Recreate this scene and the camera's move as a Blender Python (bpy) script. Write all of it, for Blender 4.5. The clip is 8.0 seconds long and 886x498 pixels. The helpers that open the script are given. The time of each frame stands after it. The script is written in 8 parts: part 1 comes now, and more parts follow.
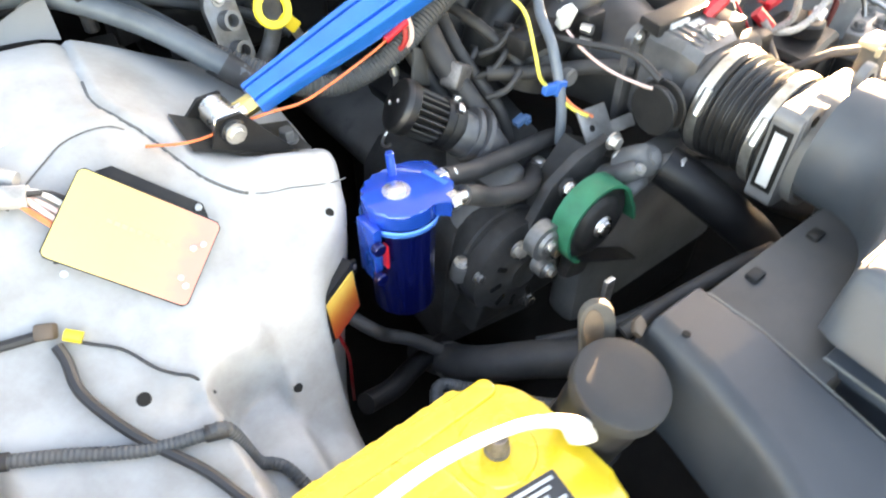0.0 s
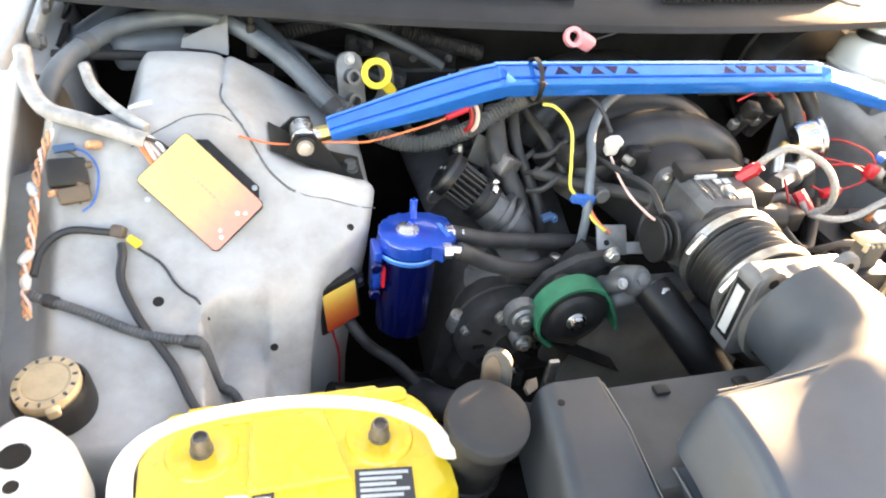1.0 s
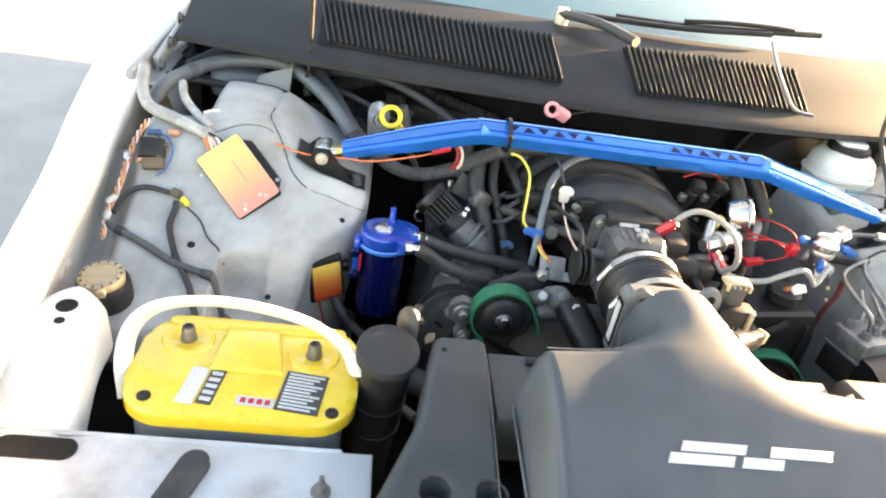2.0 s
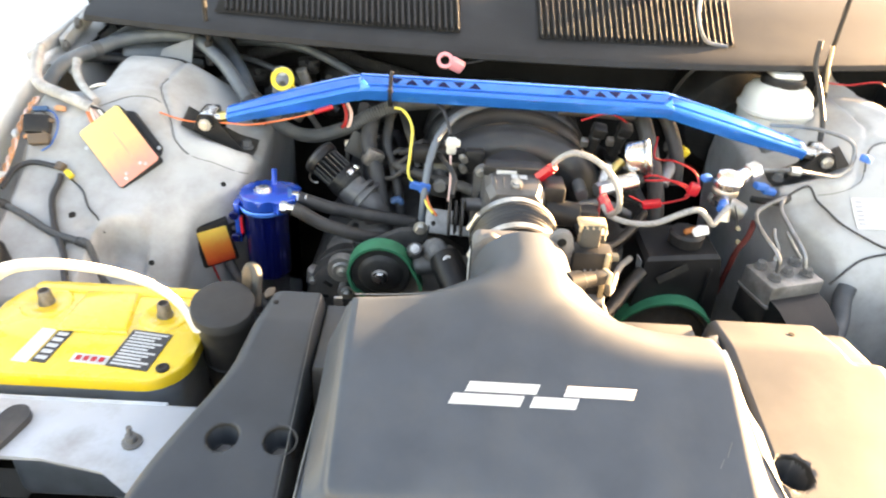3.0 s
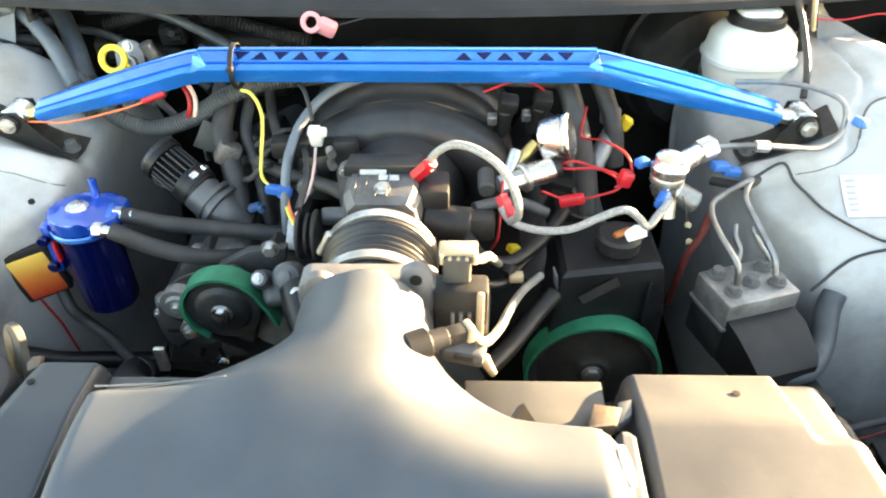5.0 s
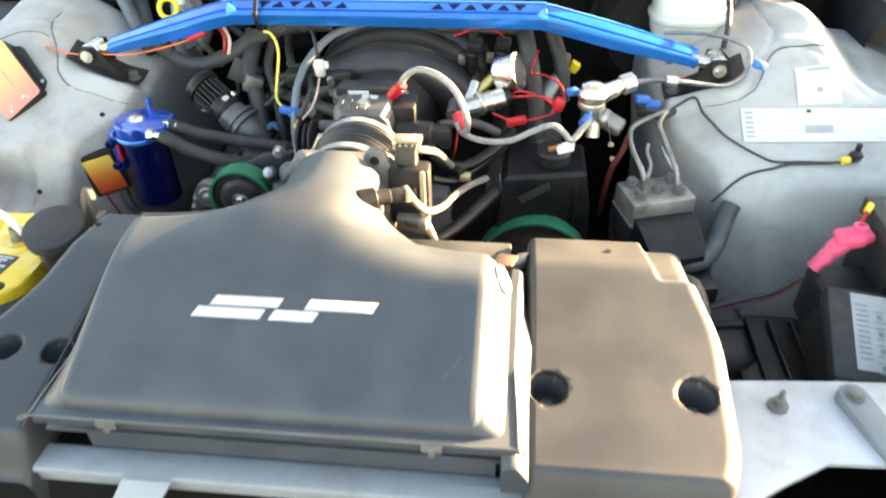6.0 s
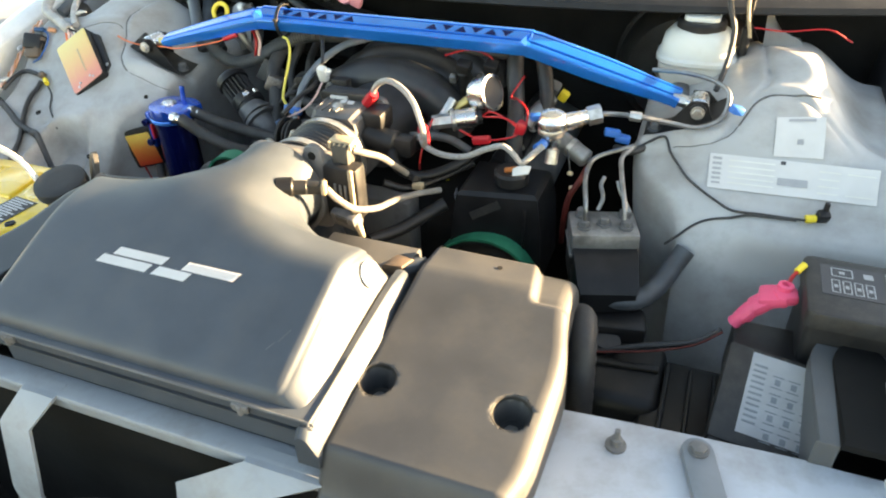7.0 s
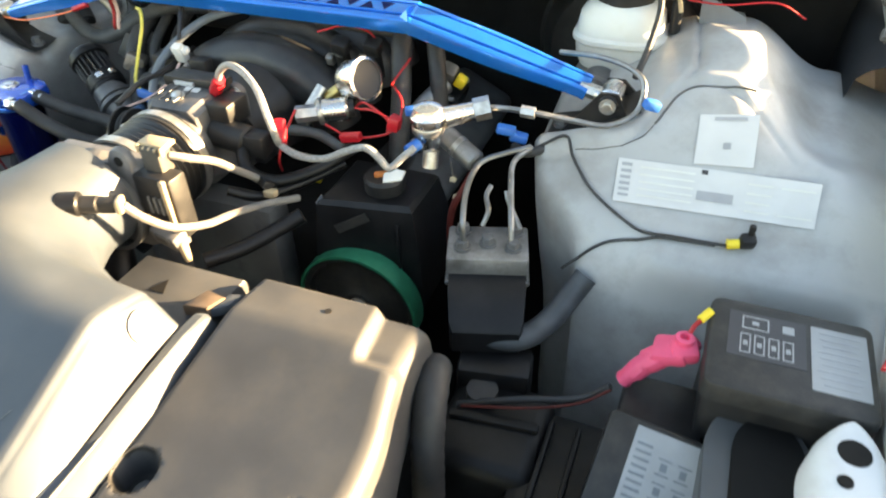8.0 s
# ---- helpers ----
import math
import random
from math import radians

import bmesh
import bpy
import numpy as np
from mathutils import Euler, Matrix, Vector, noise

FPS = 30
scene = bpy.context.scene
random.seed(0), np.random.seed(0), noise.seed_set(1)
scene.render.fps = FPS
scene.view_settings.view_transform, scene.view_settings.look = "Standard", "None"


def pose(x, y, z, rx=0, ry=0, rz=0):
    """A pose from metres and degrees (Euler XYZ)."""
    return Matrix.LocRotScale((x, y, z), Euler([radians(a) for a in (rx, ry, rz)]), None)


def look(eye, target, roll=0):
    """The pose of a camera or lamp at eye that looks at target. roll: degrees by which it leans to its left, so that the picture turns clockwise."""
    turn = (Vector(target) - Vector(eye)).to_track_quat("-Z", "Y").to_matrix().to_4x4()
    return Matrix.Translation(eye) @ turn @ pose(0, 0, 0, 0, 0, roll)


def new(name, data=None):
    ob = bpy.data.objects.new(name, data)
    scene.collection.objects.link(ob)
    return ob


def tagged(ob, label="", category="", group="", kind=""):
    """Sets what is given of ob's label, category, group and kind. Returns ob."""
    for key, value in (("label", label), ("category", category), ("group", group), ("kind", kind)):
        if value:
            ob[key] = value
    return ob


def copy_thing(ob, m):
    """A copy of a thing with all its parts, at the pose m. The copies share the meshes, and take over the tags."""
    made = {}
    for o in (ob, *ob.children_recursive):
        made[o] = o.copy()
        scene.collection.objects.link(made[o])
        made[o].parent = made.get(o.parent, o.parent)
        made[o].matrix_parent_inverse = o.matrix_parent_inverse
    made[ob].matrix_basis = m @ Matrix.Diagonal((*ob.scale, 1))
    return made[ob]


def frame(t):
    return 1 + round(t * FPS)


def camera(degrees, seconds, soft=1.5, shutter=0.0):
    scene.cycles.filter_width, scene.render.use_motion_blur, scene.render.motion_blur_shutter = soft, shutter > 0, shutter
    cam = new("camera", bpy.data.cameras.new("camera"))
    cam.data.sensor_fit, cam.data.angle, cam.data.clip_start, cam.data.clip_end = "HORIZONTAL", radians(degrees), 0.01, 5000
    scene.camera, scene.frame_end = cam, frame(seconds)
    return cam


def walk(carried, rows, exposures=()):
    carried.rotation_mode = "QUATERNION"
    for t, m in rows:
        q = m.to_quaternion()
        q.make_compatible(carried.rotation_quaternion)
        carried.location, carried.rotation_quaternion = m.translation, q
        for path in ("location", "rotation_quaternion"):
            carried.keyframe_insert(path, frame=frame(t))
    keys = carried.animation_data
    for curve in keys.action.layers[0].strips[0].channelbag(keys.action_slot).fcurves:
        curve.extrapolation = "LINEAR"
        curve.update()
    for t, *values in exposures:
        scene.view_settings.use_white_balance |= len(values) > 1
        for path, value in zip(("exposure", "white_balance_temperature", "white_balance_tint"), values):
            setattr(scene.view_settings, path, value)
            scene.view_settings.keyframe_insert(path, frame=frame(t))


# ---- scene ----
cam = camera(65.0, 8.0, 2.0, 0.25)
PATH = [
    (0, (-0.683, -0.528, 1.316), (0.196, 0.587, -0.093), 0.4),
    (0.3, (-0.626, -0.592, 1.335), (0.165, 0.672, 0.002), 3.9),
    (0.5, (-0.592, -0.639, 1.342), (0.105, 0.715, 0.046), 7.6),
    (0.8, (-0.583, -0.697, 1.357), (-0.01, 0.754, 0.106), 7.3),
    (1, (-0.585, -0.746, 1.363), (-0.045, 0.766, 0.17), 7.6),
    (1.2, (-0.589, -0.815, 1.373), (-0.066, 0.744, 0.235), 9.7),
    (2.3, (-0.331, -1.08, 1.428), (-0.261, 0.649, 0.425), 9.0),
    (2.5, (-0.258, -1.087, 1.433), (-0.305, 0.637, 0.421), 7.4),
    (2.8, (-0.18, -1.082, 1.426), (-0.239, 0.61, 0.361), 4.0),
    (3, (-0.139, -1.056, 1.408), (-0.095, 0.628, 0.331), 4.1),
    (3.3, (-0.133, -0.977, 1.378), (-0.075, 0.642, 0.205), 0.3),
    (3.5, (-0.144, -0.916, 1.365), (0.004, 0.693, 0.186), 3.2),
    (3.8, (-0.162, -0.842, 1.368), (0.002, 0.781, 0.21), 2.5),
    (4, (-0.154, -0.815, 1.368), (0.036, 0.779, 0.175), 3.5),
    (4.2, (-0.134, -0.806, 1.358), (0.086, 0.757, 0.13), 3.8),
    (4.5, (-0.081, -0.799, 1.356), (0.059, 0.772, 0.127), 1.0),
    (4.7, (-0.019, -0.791, 1.356), (0.041, 0.79, 0.132), -0.4),
    (5.8, (0.188, -0.965, 1.398), (0.006, 0.615, 0.185), 0.4),
    (6, (0.199, -1.048, 1.395), (0.017, 0.519, 0.166), -1.4),
    (6.3, (0.251, -1.135, 1.415), (0.077, 0.462, 0.223), -0.9),
    (6.5, (0.31, -1.132, 1.419), (0.069, 0.48, 0.261), -1.5),
    (6.8, (0.428, -1.071, 1.393), (-0.012, 0.495, 0.23), -0.4),
    (7, (0.51, -1.033, 1.386), (-0.102, 0.485, 0.236), -1.9),
    (7.3, (0.586, -0.996, 1.383), (-0.084, 0.47, 0.2), -5.4),
    (7.5, (0.618, -0.944, 1.37), (-0.038, 0.521, 0.177), -3.8),
    (7.8, (0.632, -0.859, 1.341), (-0.013, 0.598, 0.133), -3.4),
    (8, (0.614, -0.792, 1.338), (0.011, 0.662, 0.104), -1.9),
]
walk(cam, [(t, look(eye, target, roll)) for t, eye, target, roll in PATH], [(0, 4.94, 8200, 22), (1, 4.66, 8500, 24), (2.5, 4.20, 8200, 18), (3, 4.52, 8900, 23), (3.5, 4.44, 9100, 20), (4, 4.44, 8050, 14), (4.5, 4.66, 8000, 13), (6, 4.29, 8200, 14), (6.5, 4.13, 8350, 15), (7, 3.72, 7850, 13), (8, 3.80, 7850, 13)])

SUN_AZ, SUN_EL = 65.0, 8.8
world = bpy.data.worlds.new("world")
scene.world = world
world.use_nodes = True
wn = world.node_tree
sky = wn.nodes.new("ShaderNodeTexSky")
sky.sky_type = "NISHITA"
sky.sun_disc = False
sky.sun_elevation = radians(SUN_EL)
sky.sun_rotation = radians(SUN_AZ)
wn.nodes["Background"].inputs[1].default_value = 0.075
wn.links.new(sky.outputs[0], wn.nodes["Background"].inputs[0])

sun_data = bpy.data.lights.new("sun", "SUN")
sun_data.energy = 5.0
sun_data.angle = radians(0.6)
sun_data.color = (1.0, 0.78, 0.49)
sun = new("sun", sun_data)
sun_way = Vector((math.sin(radians(SUN_AZ)) * math.cos(radians(SUN_EL)), math.cos(radians(SUN_AZ)) * math.cos(radians(SUN_EL)), math.sin(radians(SUN_EL))))
sun.matrix_world = look(sun_way * 20, (0, 0, 0))


# ---- materials ----
def material(name, color, rough=0.5, metal=0.0, spec=0.5, var=0.12, scale=30.0, bump=0.1, bump_scale=400.0, dirt=None, dirt_amount=0.0, dirt_scale=9.0, coat=0.0):
    """A surface with fine grain, blotches at a larger scale and, where given, a second colour of dirt."""
    m = bpy.data.materials.new(name)
    m.use_nodes = True
    nt = m.node_tree
    b = nt.nodes["Principled BSDF"]
    b.inputs["Roughness"].default_value = rough
    b.inputs["Metallic"].default_value = metal
    b.inputs["Specular IOR Level"].default_value = spec
    b.inputs["Coat Weight"].default_value = coat
    co = nt.nodes.new("ShaderNodeTexCoord")
    n1 = nt.nodes.new("ShaderNodeTexNoise")
    n1.inputs["Scale"].default_value = scale
    n1.inputs["Detail"].default_value = 6
    nt.links.new(co.outputs["Object"], n1.inputs["Vector"])
    ramp = nt.nodes.new("ShaderNodeValToRGB")
    ramp.color_ramp.elements[0].position, ramp.color_ramp.elements[1].position = 0.3, 0.72
    lo = [max(0, c * (1 - var)) for c in color]
    hi = [min(1, c * (1 + var)) for c in color]
    ramp.color_ramp.elements[0].color, ramp.color_ramp.elements[1].color = (*lo, 1), (*hi, 1)
    nt.links.new(n1.outputs["Fac"], ramp.inputs[0])
    out = ramp.outputs[0]
    if dirt:
        n2 = nt.nodes.new("ShaderNodeTexNoise")
        n2.inputs["Scale"].default_value = dirt_scale
        n2.inputs["Detail"].default_value = 8
        n2.inputs["Roughness"].default_value = 0.65
        nt.links.new(co.outputs["Object"], n2.inputs["Vector"])
        r2 = nt.nodes.new("ShaderNodeValToRGB")
        r2.color_ramp.elements[0].position, r2.color_ramp.elements[1].position = 0.45, 0.75
        r2.color_ramp.elements[0].color = (0, 0, 0, 1)
        r2.color_ramp.elements[1].color = (dirt_amount,) * 3 + (1,)
        nt.links.new(n2.outputs["Fac"], r2.inputs[0])
        mix = nt.nodes.new("ShaderNodeMixRGB")
        nt.links.new(r2.outputs[0], mix.inputs[0])
        nt.links.new(out, mix.inputs[1])
        mix.inputs[2].default_value = (*dirt, 1)
        out = mix.outputs[0]
    nt.links.new(out, b.inputs["Base Color"])
    rr = nt.nodes.new("ShaderNodeMapRange")
    rr.inputs["To Min"].default_value, rr.inputs["To Max"].default_value = max(0.02, rough * 0.8), min(1, rough * 1.25)
    nt.links.new(n1.outputs["Fac"], rr.inputs["Value"])
    nt.links.new(rr.outputs[0], b.inputs["Roughness"])
    if bump > 0:
        n3 = nt.nodes.new("ShaderNodeTexNoise")
        n3.inputs["Scale"].default_value = bump_scale
        n3.inputs["Detail"].default_value = 3
        nt.links.new(co.outputs["Object"], n3.inputs["Vector"])
        bp = nt.nodes.new("ShaderNodeBump")
        bp.inputs["Strength"].default_value = bump
        bp.inputs["Distance"].default_value = 0.001
        nt.links.new(n3.outputs["Fac"], bp.inputs["Height"])
        nt.links.new(bp.outputs[0], b.inputs["Normal"])
    return m


def gradient(name, stops, axis=1, rough=0.35):
    """A printed sticker that shades from colour to colour along one axis of its mesh's bounds."""
    m = bpy.data.materials.new(name)
    m.use_nodes = True
    nt = m.node_tree
    b = nt.nodes["Principled BSDF"]
    b.inputs["Roughness"].default_value = rough
    co = nt.nodes.new("ShaderNodeTexCoord")
    sep = nt.nodes.new("ShaderNodeSeparateXYZ")
    nt.links.new(co.outputs["Generated"], sep.inputs[0])
    n1 = nt.nodes.new("ShaderNodeTexNoise")
    n1.inputs["Scale"].default_value = 8
    nt.links.new(co.outputs["Generated"], n1.inputs["Vector"])
    add = nt.nodes.new("ShaderNodeMath")
    add.operation = "MULTIPLY_ADD"
    add.inputs[1].default_value = 0.22
    nt.links.new(n1.outputs["Fac"], add.inputs[0])
    nt.links.new(sep.outputs[axis], add.inputs[2])
    ramp = nt.nodes.new("ShaderNodeValToRGB")
    ramp.color_ramp.elements[0].position, ramp.color_ramp.elements[1].position = 0.15, 1.05
    ramp.color_ramp.elements[0].color, ramp.color_ramp.elements[1].color = (*stops[0], 1), (*stops[-1], 1)
    for i, c in enumerate(stops[1:-1]):
        e = ramp.color_ramp.elements.new(0.15 + 0.9 * (i + 1) / (len(stops) - 1))
        e.color = (*c, 1)
    nt.links.new(add.outputs[0], ramp.inputs[0])
    nt.links.new(ramp.outputs[0], b.inputs["Base Color"])
    return m


PAINT = material("silver_paint", (0.37, 0.378, 0.382), 0.36, 0.0, 0.5, 0.12, 9, 0.05, 300, (0.20, 0.185, 0.165), 0.9, 8)
PAINT_FRONT = material("support_paint", (0.42, 0.455, 0.50), 0.4, 0.0, 0.5, 0.08, 12, 0.05, 300, (0.20, 0.175, 0.15), 0.75, 11)
# Same blue-grey as the support paint, mixed darker for rail and straps.
PAINT_RAIL = material("darker_support_paint", (0.29, 0.32, 0.355), 0.42, 0.0, 0.5, 0.10, 14, 0.05, 300, (0.15, 0.135, 0.12), 0.75, 14)
WHITE_PAINT = material("fender_paint", (0.80, 0.80, 0.79), 0.25, 0, 0.5, 0.03, 10, 0.02, 300, (0.35, 0.3, 0.25), 0.3, 15, coat=0.3)
BRACKET = material("bracket_paint", (0.60, 0.61, 0.62), 0.35, 0, 0.5, 0.05, 12, 0.04, 300, (0.30, 0.27, 0.24), 0.4, 18)
BRACKET_DULL = material("grey_pocket_rim", (0.075, 0.08, 0.085), 0.45, 0, 0.4, 0.15, 20, 0.1, 300, (0.08, 0.075, 0.07), 0.4, 18)
HOODPAINT = material("hood_paint", (0.60, 0.61, 0.62), 0.35, 0, 0.5, 0.05, 6, 0.04, 300)
SEAM = material("seam_sealer", (0.09, 0.09, 0.09), 0.7)
# Black plastic; the blue in it stands for the sky it reflects.
LID = material("airbox_plastic_sky_tint", (0.045, 0.055, 0.069), 0.45, 0, 0.48, 0.15, 18, 0.06, 900, (0.090, 0.088, 0.084), 0.30, 16)
SHROUD = material("shroud_plastic", (0.047, 0.049, 0.053), 0.48, 0, 0.45, 0.2, 14, 0.10, 700, (0.11, 0.098, 0.08), 0.40, 12)
# Darker copy of the shroud plastic; the passenger cover's shade is in it.
SHROUD_SHADED = material("shaded_shroud_plastic", (0.030, 0.036, 0.044), 0.45, 0, 0.45, 0.2, 14, 0.10, 700, (0.06, 0.058, 0.055), 0.35, 12)
BLACK = material("black_plastic", (0.015, 0.015, 0.016), 0.45, 0, 0.30, 0.3, 25, 0.2, 500, (0.07, 0.06, 0.05), 0.25, 25)
JET = material("jet_plastic", (0.007, 0.007, 0.008), 0.42, 0, 0.3, 0.3, 25, 0.2, 500, (0.03, 0.028, 0.026), 0.25, 25)
RUBBER = material("black_rubber", (0.031, 0.031, 0.033), 0.55, 0, 0.4, 0.3, 30, 0.2, 600, (0.10, 0.09, 0.08), 0.4, 20)
HOSEGREY = material("slate_grey_hose", (0.13, 0.155, 0.185), 0.45, 0, 0.5, 0.2, 40, 0.15, 500, (0.07, 0.07, 0.07), 0.3, 30)
# Orange stands for the sunlight on the steering reservoir's cap.
CAP_SUN_ORANGE = material("sunlit_orange_plastic", (0.40, 0.13, 0.035), 0.45, 0, 0.4, 0.3, 60, 0.3, 200, (0.16, 0.07, 0.03), 0.5, 60)
BELLOWS = material("intake_rubber", (0.012, 0.012, 0.013), 0.42, 0, 0.5, 0.3, 30, 0.15, 600, (0.045, 0.042, 0.04), 0.35, 20)
LOOM = material("grey_loom", (0.055, 0.062, 0.070), 0.5, 0, 0.45, 0.25, 40, 0.2, 600, (0.14, 0.13, 0.12), 0.4, 25)
TOWERHOSE = material("slate_hose", (0.075, 0.090, 0.106), 0.42, 0, 0.5, 0.25, 30, 0.15, 500, (0.16, 0.17, 0.175), 0.4, 20)
LOOMSLEEVE = material("pale_loom_sleeve", (0.36, 0.355, 0.35), 0.42, 0, 0.5, 0.25, 50, 0.4, 500, (0.12, 0.115, 0.11), 0.7, 45)
SLEEVE = material("grey_sleeve", (0.14, 0.135, 0.13), 0.6, 0, 0.4, 0.2, 60, 0.3, 700)
# Black plastic taken near zero, so it carries the shade of voids too.
NOSE = material("nose_black_and_shade", (0.006, 0.006, 0.006), 0.8, 0, 0.2, 0.4, 12, 0.5, 60, (0.014, 0.012, 0.010), 0.5, 8)
CAPBLACK = material("matt_black_cap", (0.030, 0.031, 0.033), 0.62, 0, 0.30, 0.15, 40, 0.25, 900, (0.06, 0.058, 0.055), 0.25, 30)
# Bay grime, near black so it also holds the shade in voids and holes.
DARK = material("bay_grime_and_shade", (0.013, 0.0125, 0.012), 0.85, 0, 0.2, 0.5, 12, 0.6, 60, (0.026, 0.0245, 0.023), 0.5, 8)
MANIFOLD = material("manifold_plastic", (0.020, 0.020, 0.021), 0.38, 0, 0.5, 0.3, 20, 0.3, 500, (0.06, 0.055, 0.05), 0.4, 18)
# Darker and bluer than the plastic, for the shade the cowl lies in.
COWL = material("cowl_plastic", (0.019, 0.021, 0.025), 0.6, 0, 0.22, 0.2, 20, 0.15, 500, (0.045, 0.047, 0.050), 0.35, 10)
CAST = material("cast_aluminium", (0.30, 0.30, 0.30), 0.5, 0.75, 0.5, 0.25, 40, 0.5, 250, (0.06, 0.05, 0.04), 0.75, 22)
DULLCAST = material("dirty_casting", (0.15, 0.15, 0.15), 0.6, 0.2, 0.4, 0.3, 40, 0.6, 200, (0.055, 0.05, 0.046), 0.8, 20)
GRIMECAST = material("oily_casting", (0.045, 0.045, 0.046), 0.6, 0.1, 0.35, 0.35, 40, 0.6, 200, (0.018, 0.016, 0.015), 0.8, 18)
FLANGE = material("flange_casting", (0.15, 0.15, 0.155), 0.5, 0.2, 0.5, 0.2, 40, 0.3, 300, (0.10, 0.09, 0.08), 0.5, 30)
DUSTY = material("dusty_plastic", (0.055, 0.053, 0.05), 0.55, 0, 0.4, 0.25, 40, 0.2, 400, (0.14, 0.12, 0.095), 0.5, 30)
TBODY = material("throttle_casting", (0.115, 0.115, 0.120), 0.45, 0.3, 0.5, 0.25, 40, 0.4, 300, (0.04, 0.035, 0.03), 0.6, 24)
STEEL = material("zinc_steel", (0.55, 0.54, 0.52), 0.33, 0.9, 0.5, 0.2, 80, 0.3, 400, (0.16, 0.11, 0.07), 0.5, 60)
CHROME = material("polished_metal", (0.70, 0.69, 0.68), 0.26, 1.0, 0.5, 0.15, 60, 0.25, 300, (0.30, 0.26, 0.22), 0.5, 60)
PIPE = material("steel_pipe", (0.25, 0.25, 0.25), 0.35, 0.8, 0.5, 0.2, 60, 0.2, 300, (0.10, 0.08, 0.06), 0.5, 40)
BRASS = material("brass", (0.62, 0.47, 0.18), 0.35, 0.9, 0.5, 0.15, 60, 0.2, 300)
BLUE = material("blue_anodised", (0.0, 0.17, 0.64), 0.18, 0.5, 0.5, 0.1, 30, 0.05, 300, coat=0.6)
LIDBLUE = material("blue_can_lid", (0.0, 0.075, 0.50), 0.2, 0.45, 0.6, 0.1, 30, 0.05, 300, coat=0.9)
BLUE_RIB = material("blue_anodised_rib", (0.04, 0.22, 0.72), 0.2, 0.5, 0.6, 0.1, 30, 0.05, 300, coat=0.4)
# Matt near-black, painted as the shade inside the brace's slots.
SLOT_SHADE = material("slot_shade", (0.004, 0.010, 0.05), 0.95, 0, 0.05)
# Far darker than the lid's blue; the shade on the body is in it.
CANBLUE_SHADED = material("blue_can", (0.001, 0.005, 0.075), 0.15, 0.5, 0.6, 0.1, 30, 0.03, 300, coat=0.4)
DARKBLUE = material("dull_blue_plug", (0.03, 0.09, 0.20), 0.5, 0, 0.4, 0.25, 60, 0.2, 300, (0.02, 0.02, 0.025), 0.6, 60)
BLUEPLASTIC = material("blue_connector", (0.015, 0.13, 0.46), 0.45, 0, 0.5, 0.15)
YELLOW = material("battery_yellow", (0.80, 0.53, 0.030), 0.27, 0, 0.5, 0.05, 20, 0.1, 250, (0.5, 0.36, 0.06), 0.4, 30, coat=1.0)
YELLOWPLASTIC = material("yellow_plastic", (0.80, 0.60, 0.04), 0.45, 0, 0.5, 0.12)
LEAD = material("lead_post", (0.22, 0.20, 0.19), 0.5, 0.8, 0.5, 0.3, 200, 0.4, 500)
CASEGREY = material("battery_case", (0.16, 0.18, 0.20), 0.5, 0, 0.4, 0.15)
GREEN = material("green_belt", (0.010, 0.16, 0.085), 0.5, 0, 0.45, 0.2, 60, 0.2, 500)
PULLEY = material("pulley_plastic", (0.018, 0.018, 0.018), 0.5, 0, 0.45, 0.3, 60, 0.2, 400, (0.07, 0.06, 0.05), 0.4, 50)
REDWIRE = material("red_wire", (0.40, 0.012, 0.015), 0.4)
ORANGEWIRE = material("orange_wire", (0.72, 0.17, 0.06), 0.45, 0, 0.5, 0.2, 60)
YELLOWWIRE = material("yellow_wire", (0.66, 0.56, 0.09), 0.45)
PINKWIRE = material("pale_wire", (0.78, 0.55, 0.50), 0.45)
BLACKWIRE = material("black_wire", (0.02, 0.02, 0.022), 0.45)
DARKRED = material("dull_red_sleeve", (0.085, 0.012, 0.009), 0.6, 0, 0.3, 0.3, 60, 0.3, 300)
REDPLASTIC = material("red_plastic", (0.46, 0.012, 0.022), 0.35)
PINK = material("pink_rubber", (0.74, 0.085, 0.18), 0.5, 0, 0.4, 0.1, 40, 0.3, 200)
PALEPINK = material("pink_flag", (0.75, 0.28, 0.30), 0.5)
WHITEPLASTIC = material("white_plastic", (0.72, 0.71, 0.68), 0.45, 0, 0.5, 0.08)
STRAPWHITE = material("white_strap", (0.70, 0.69, 0.67), 0.6, 0, 0.4, 0.1, 80, 0.5, 600)
TRANSLUCENT = material("reservoir_plastic", (0.62, 0.63, 0.60), 0.4, 0, 0.5, 0.06, 15, 0.05, 200, (0.45, 0.38, 0.26), 0.3, 12)
BROWN = material("brown_plastic", (0.12, 0.085, 0.06), 0.5, 0, 0.4, 0.3, 60, 0.4, 200, (0.05, 0.04, 0.03), 0.5, 60)
COPPERWIRE = material("copper_wire", (0.62, 0.30, 0.16), 0.45, 0.2, 0.5, 0.25, 200, 0.3, 400)
TAN = material("tan_plastic", (0.42, 0.33, 0.21), 0.5, 0, 0.5, 0.25, 60, 0.5, 200, (0.22, 0.16, 0.10), 0.5, 60)
BRAID = material("braided_line", (0.30, 0.295, 0.29), 0.5, 0.2, 0.5, 0.35, 350, 0.7, 900)
PAPER = material("label_paper", (0.50, 0.51, 0.52), 0.5, 0, 0.4, 0.05)
# Pale tone for scuffs, and for the sky glint painted along plastic edges.
GLINT_SCUFF = material("edge_glint_and_scuff", (0.11, 0.115, 0.118), 0.42, 0, 0.5, 0.35, 25, 0.2, 300, (0.07, 0.07, 0.07), 0.6, 18)
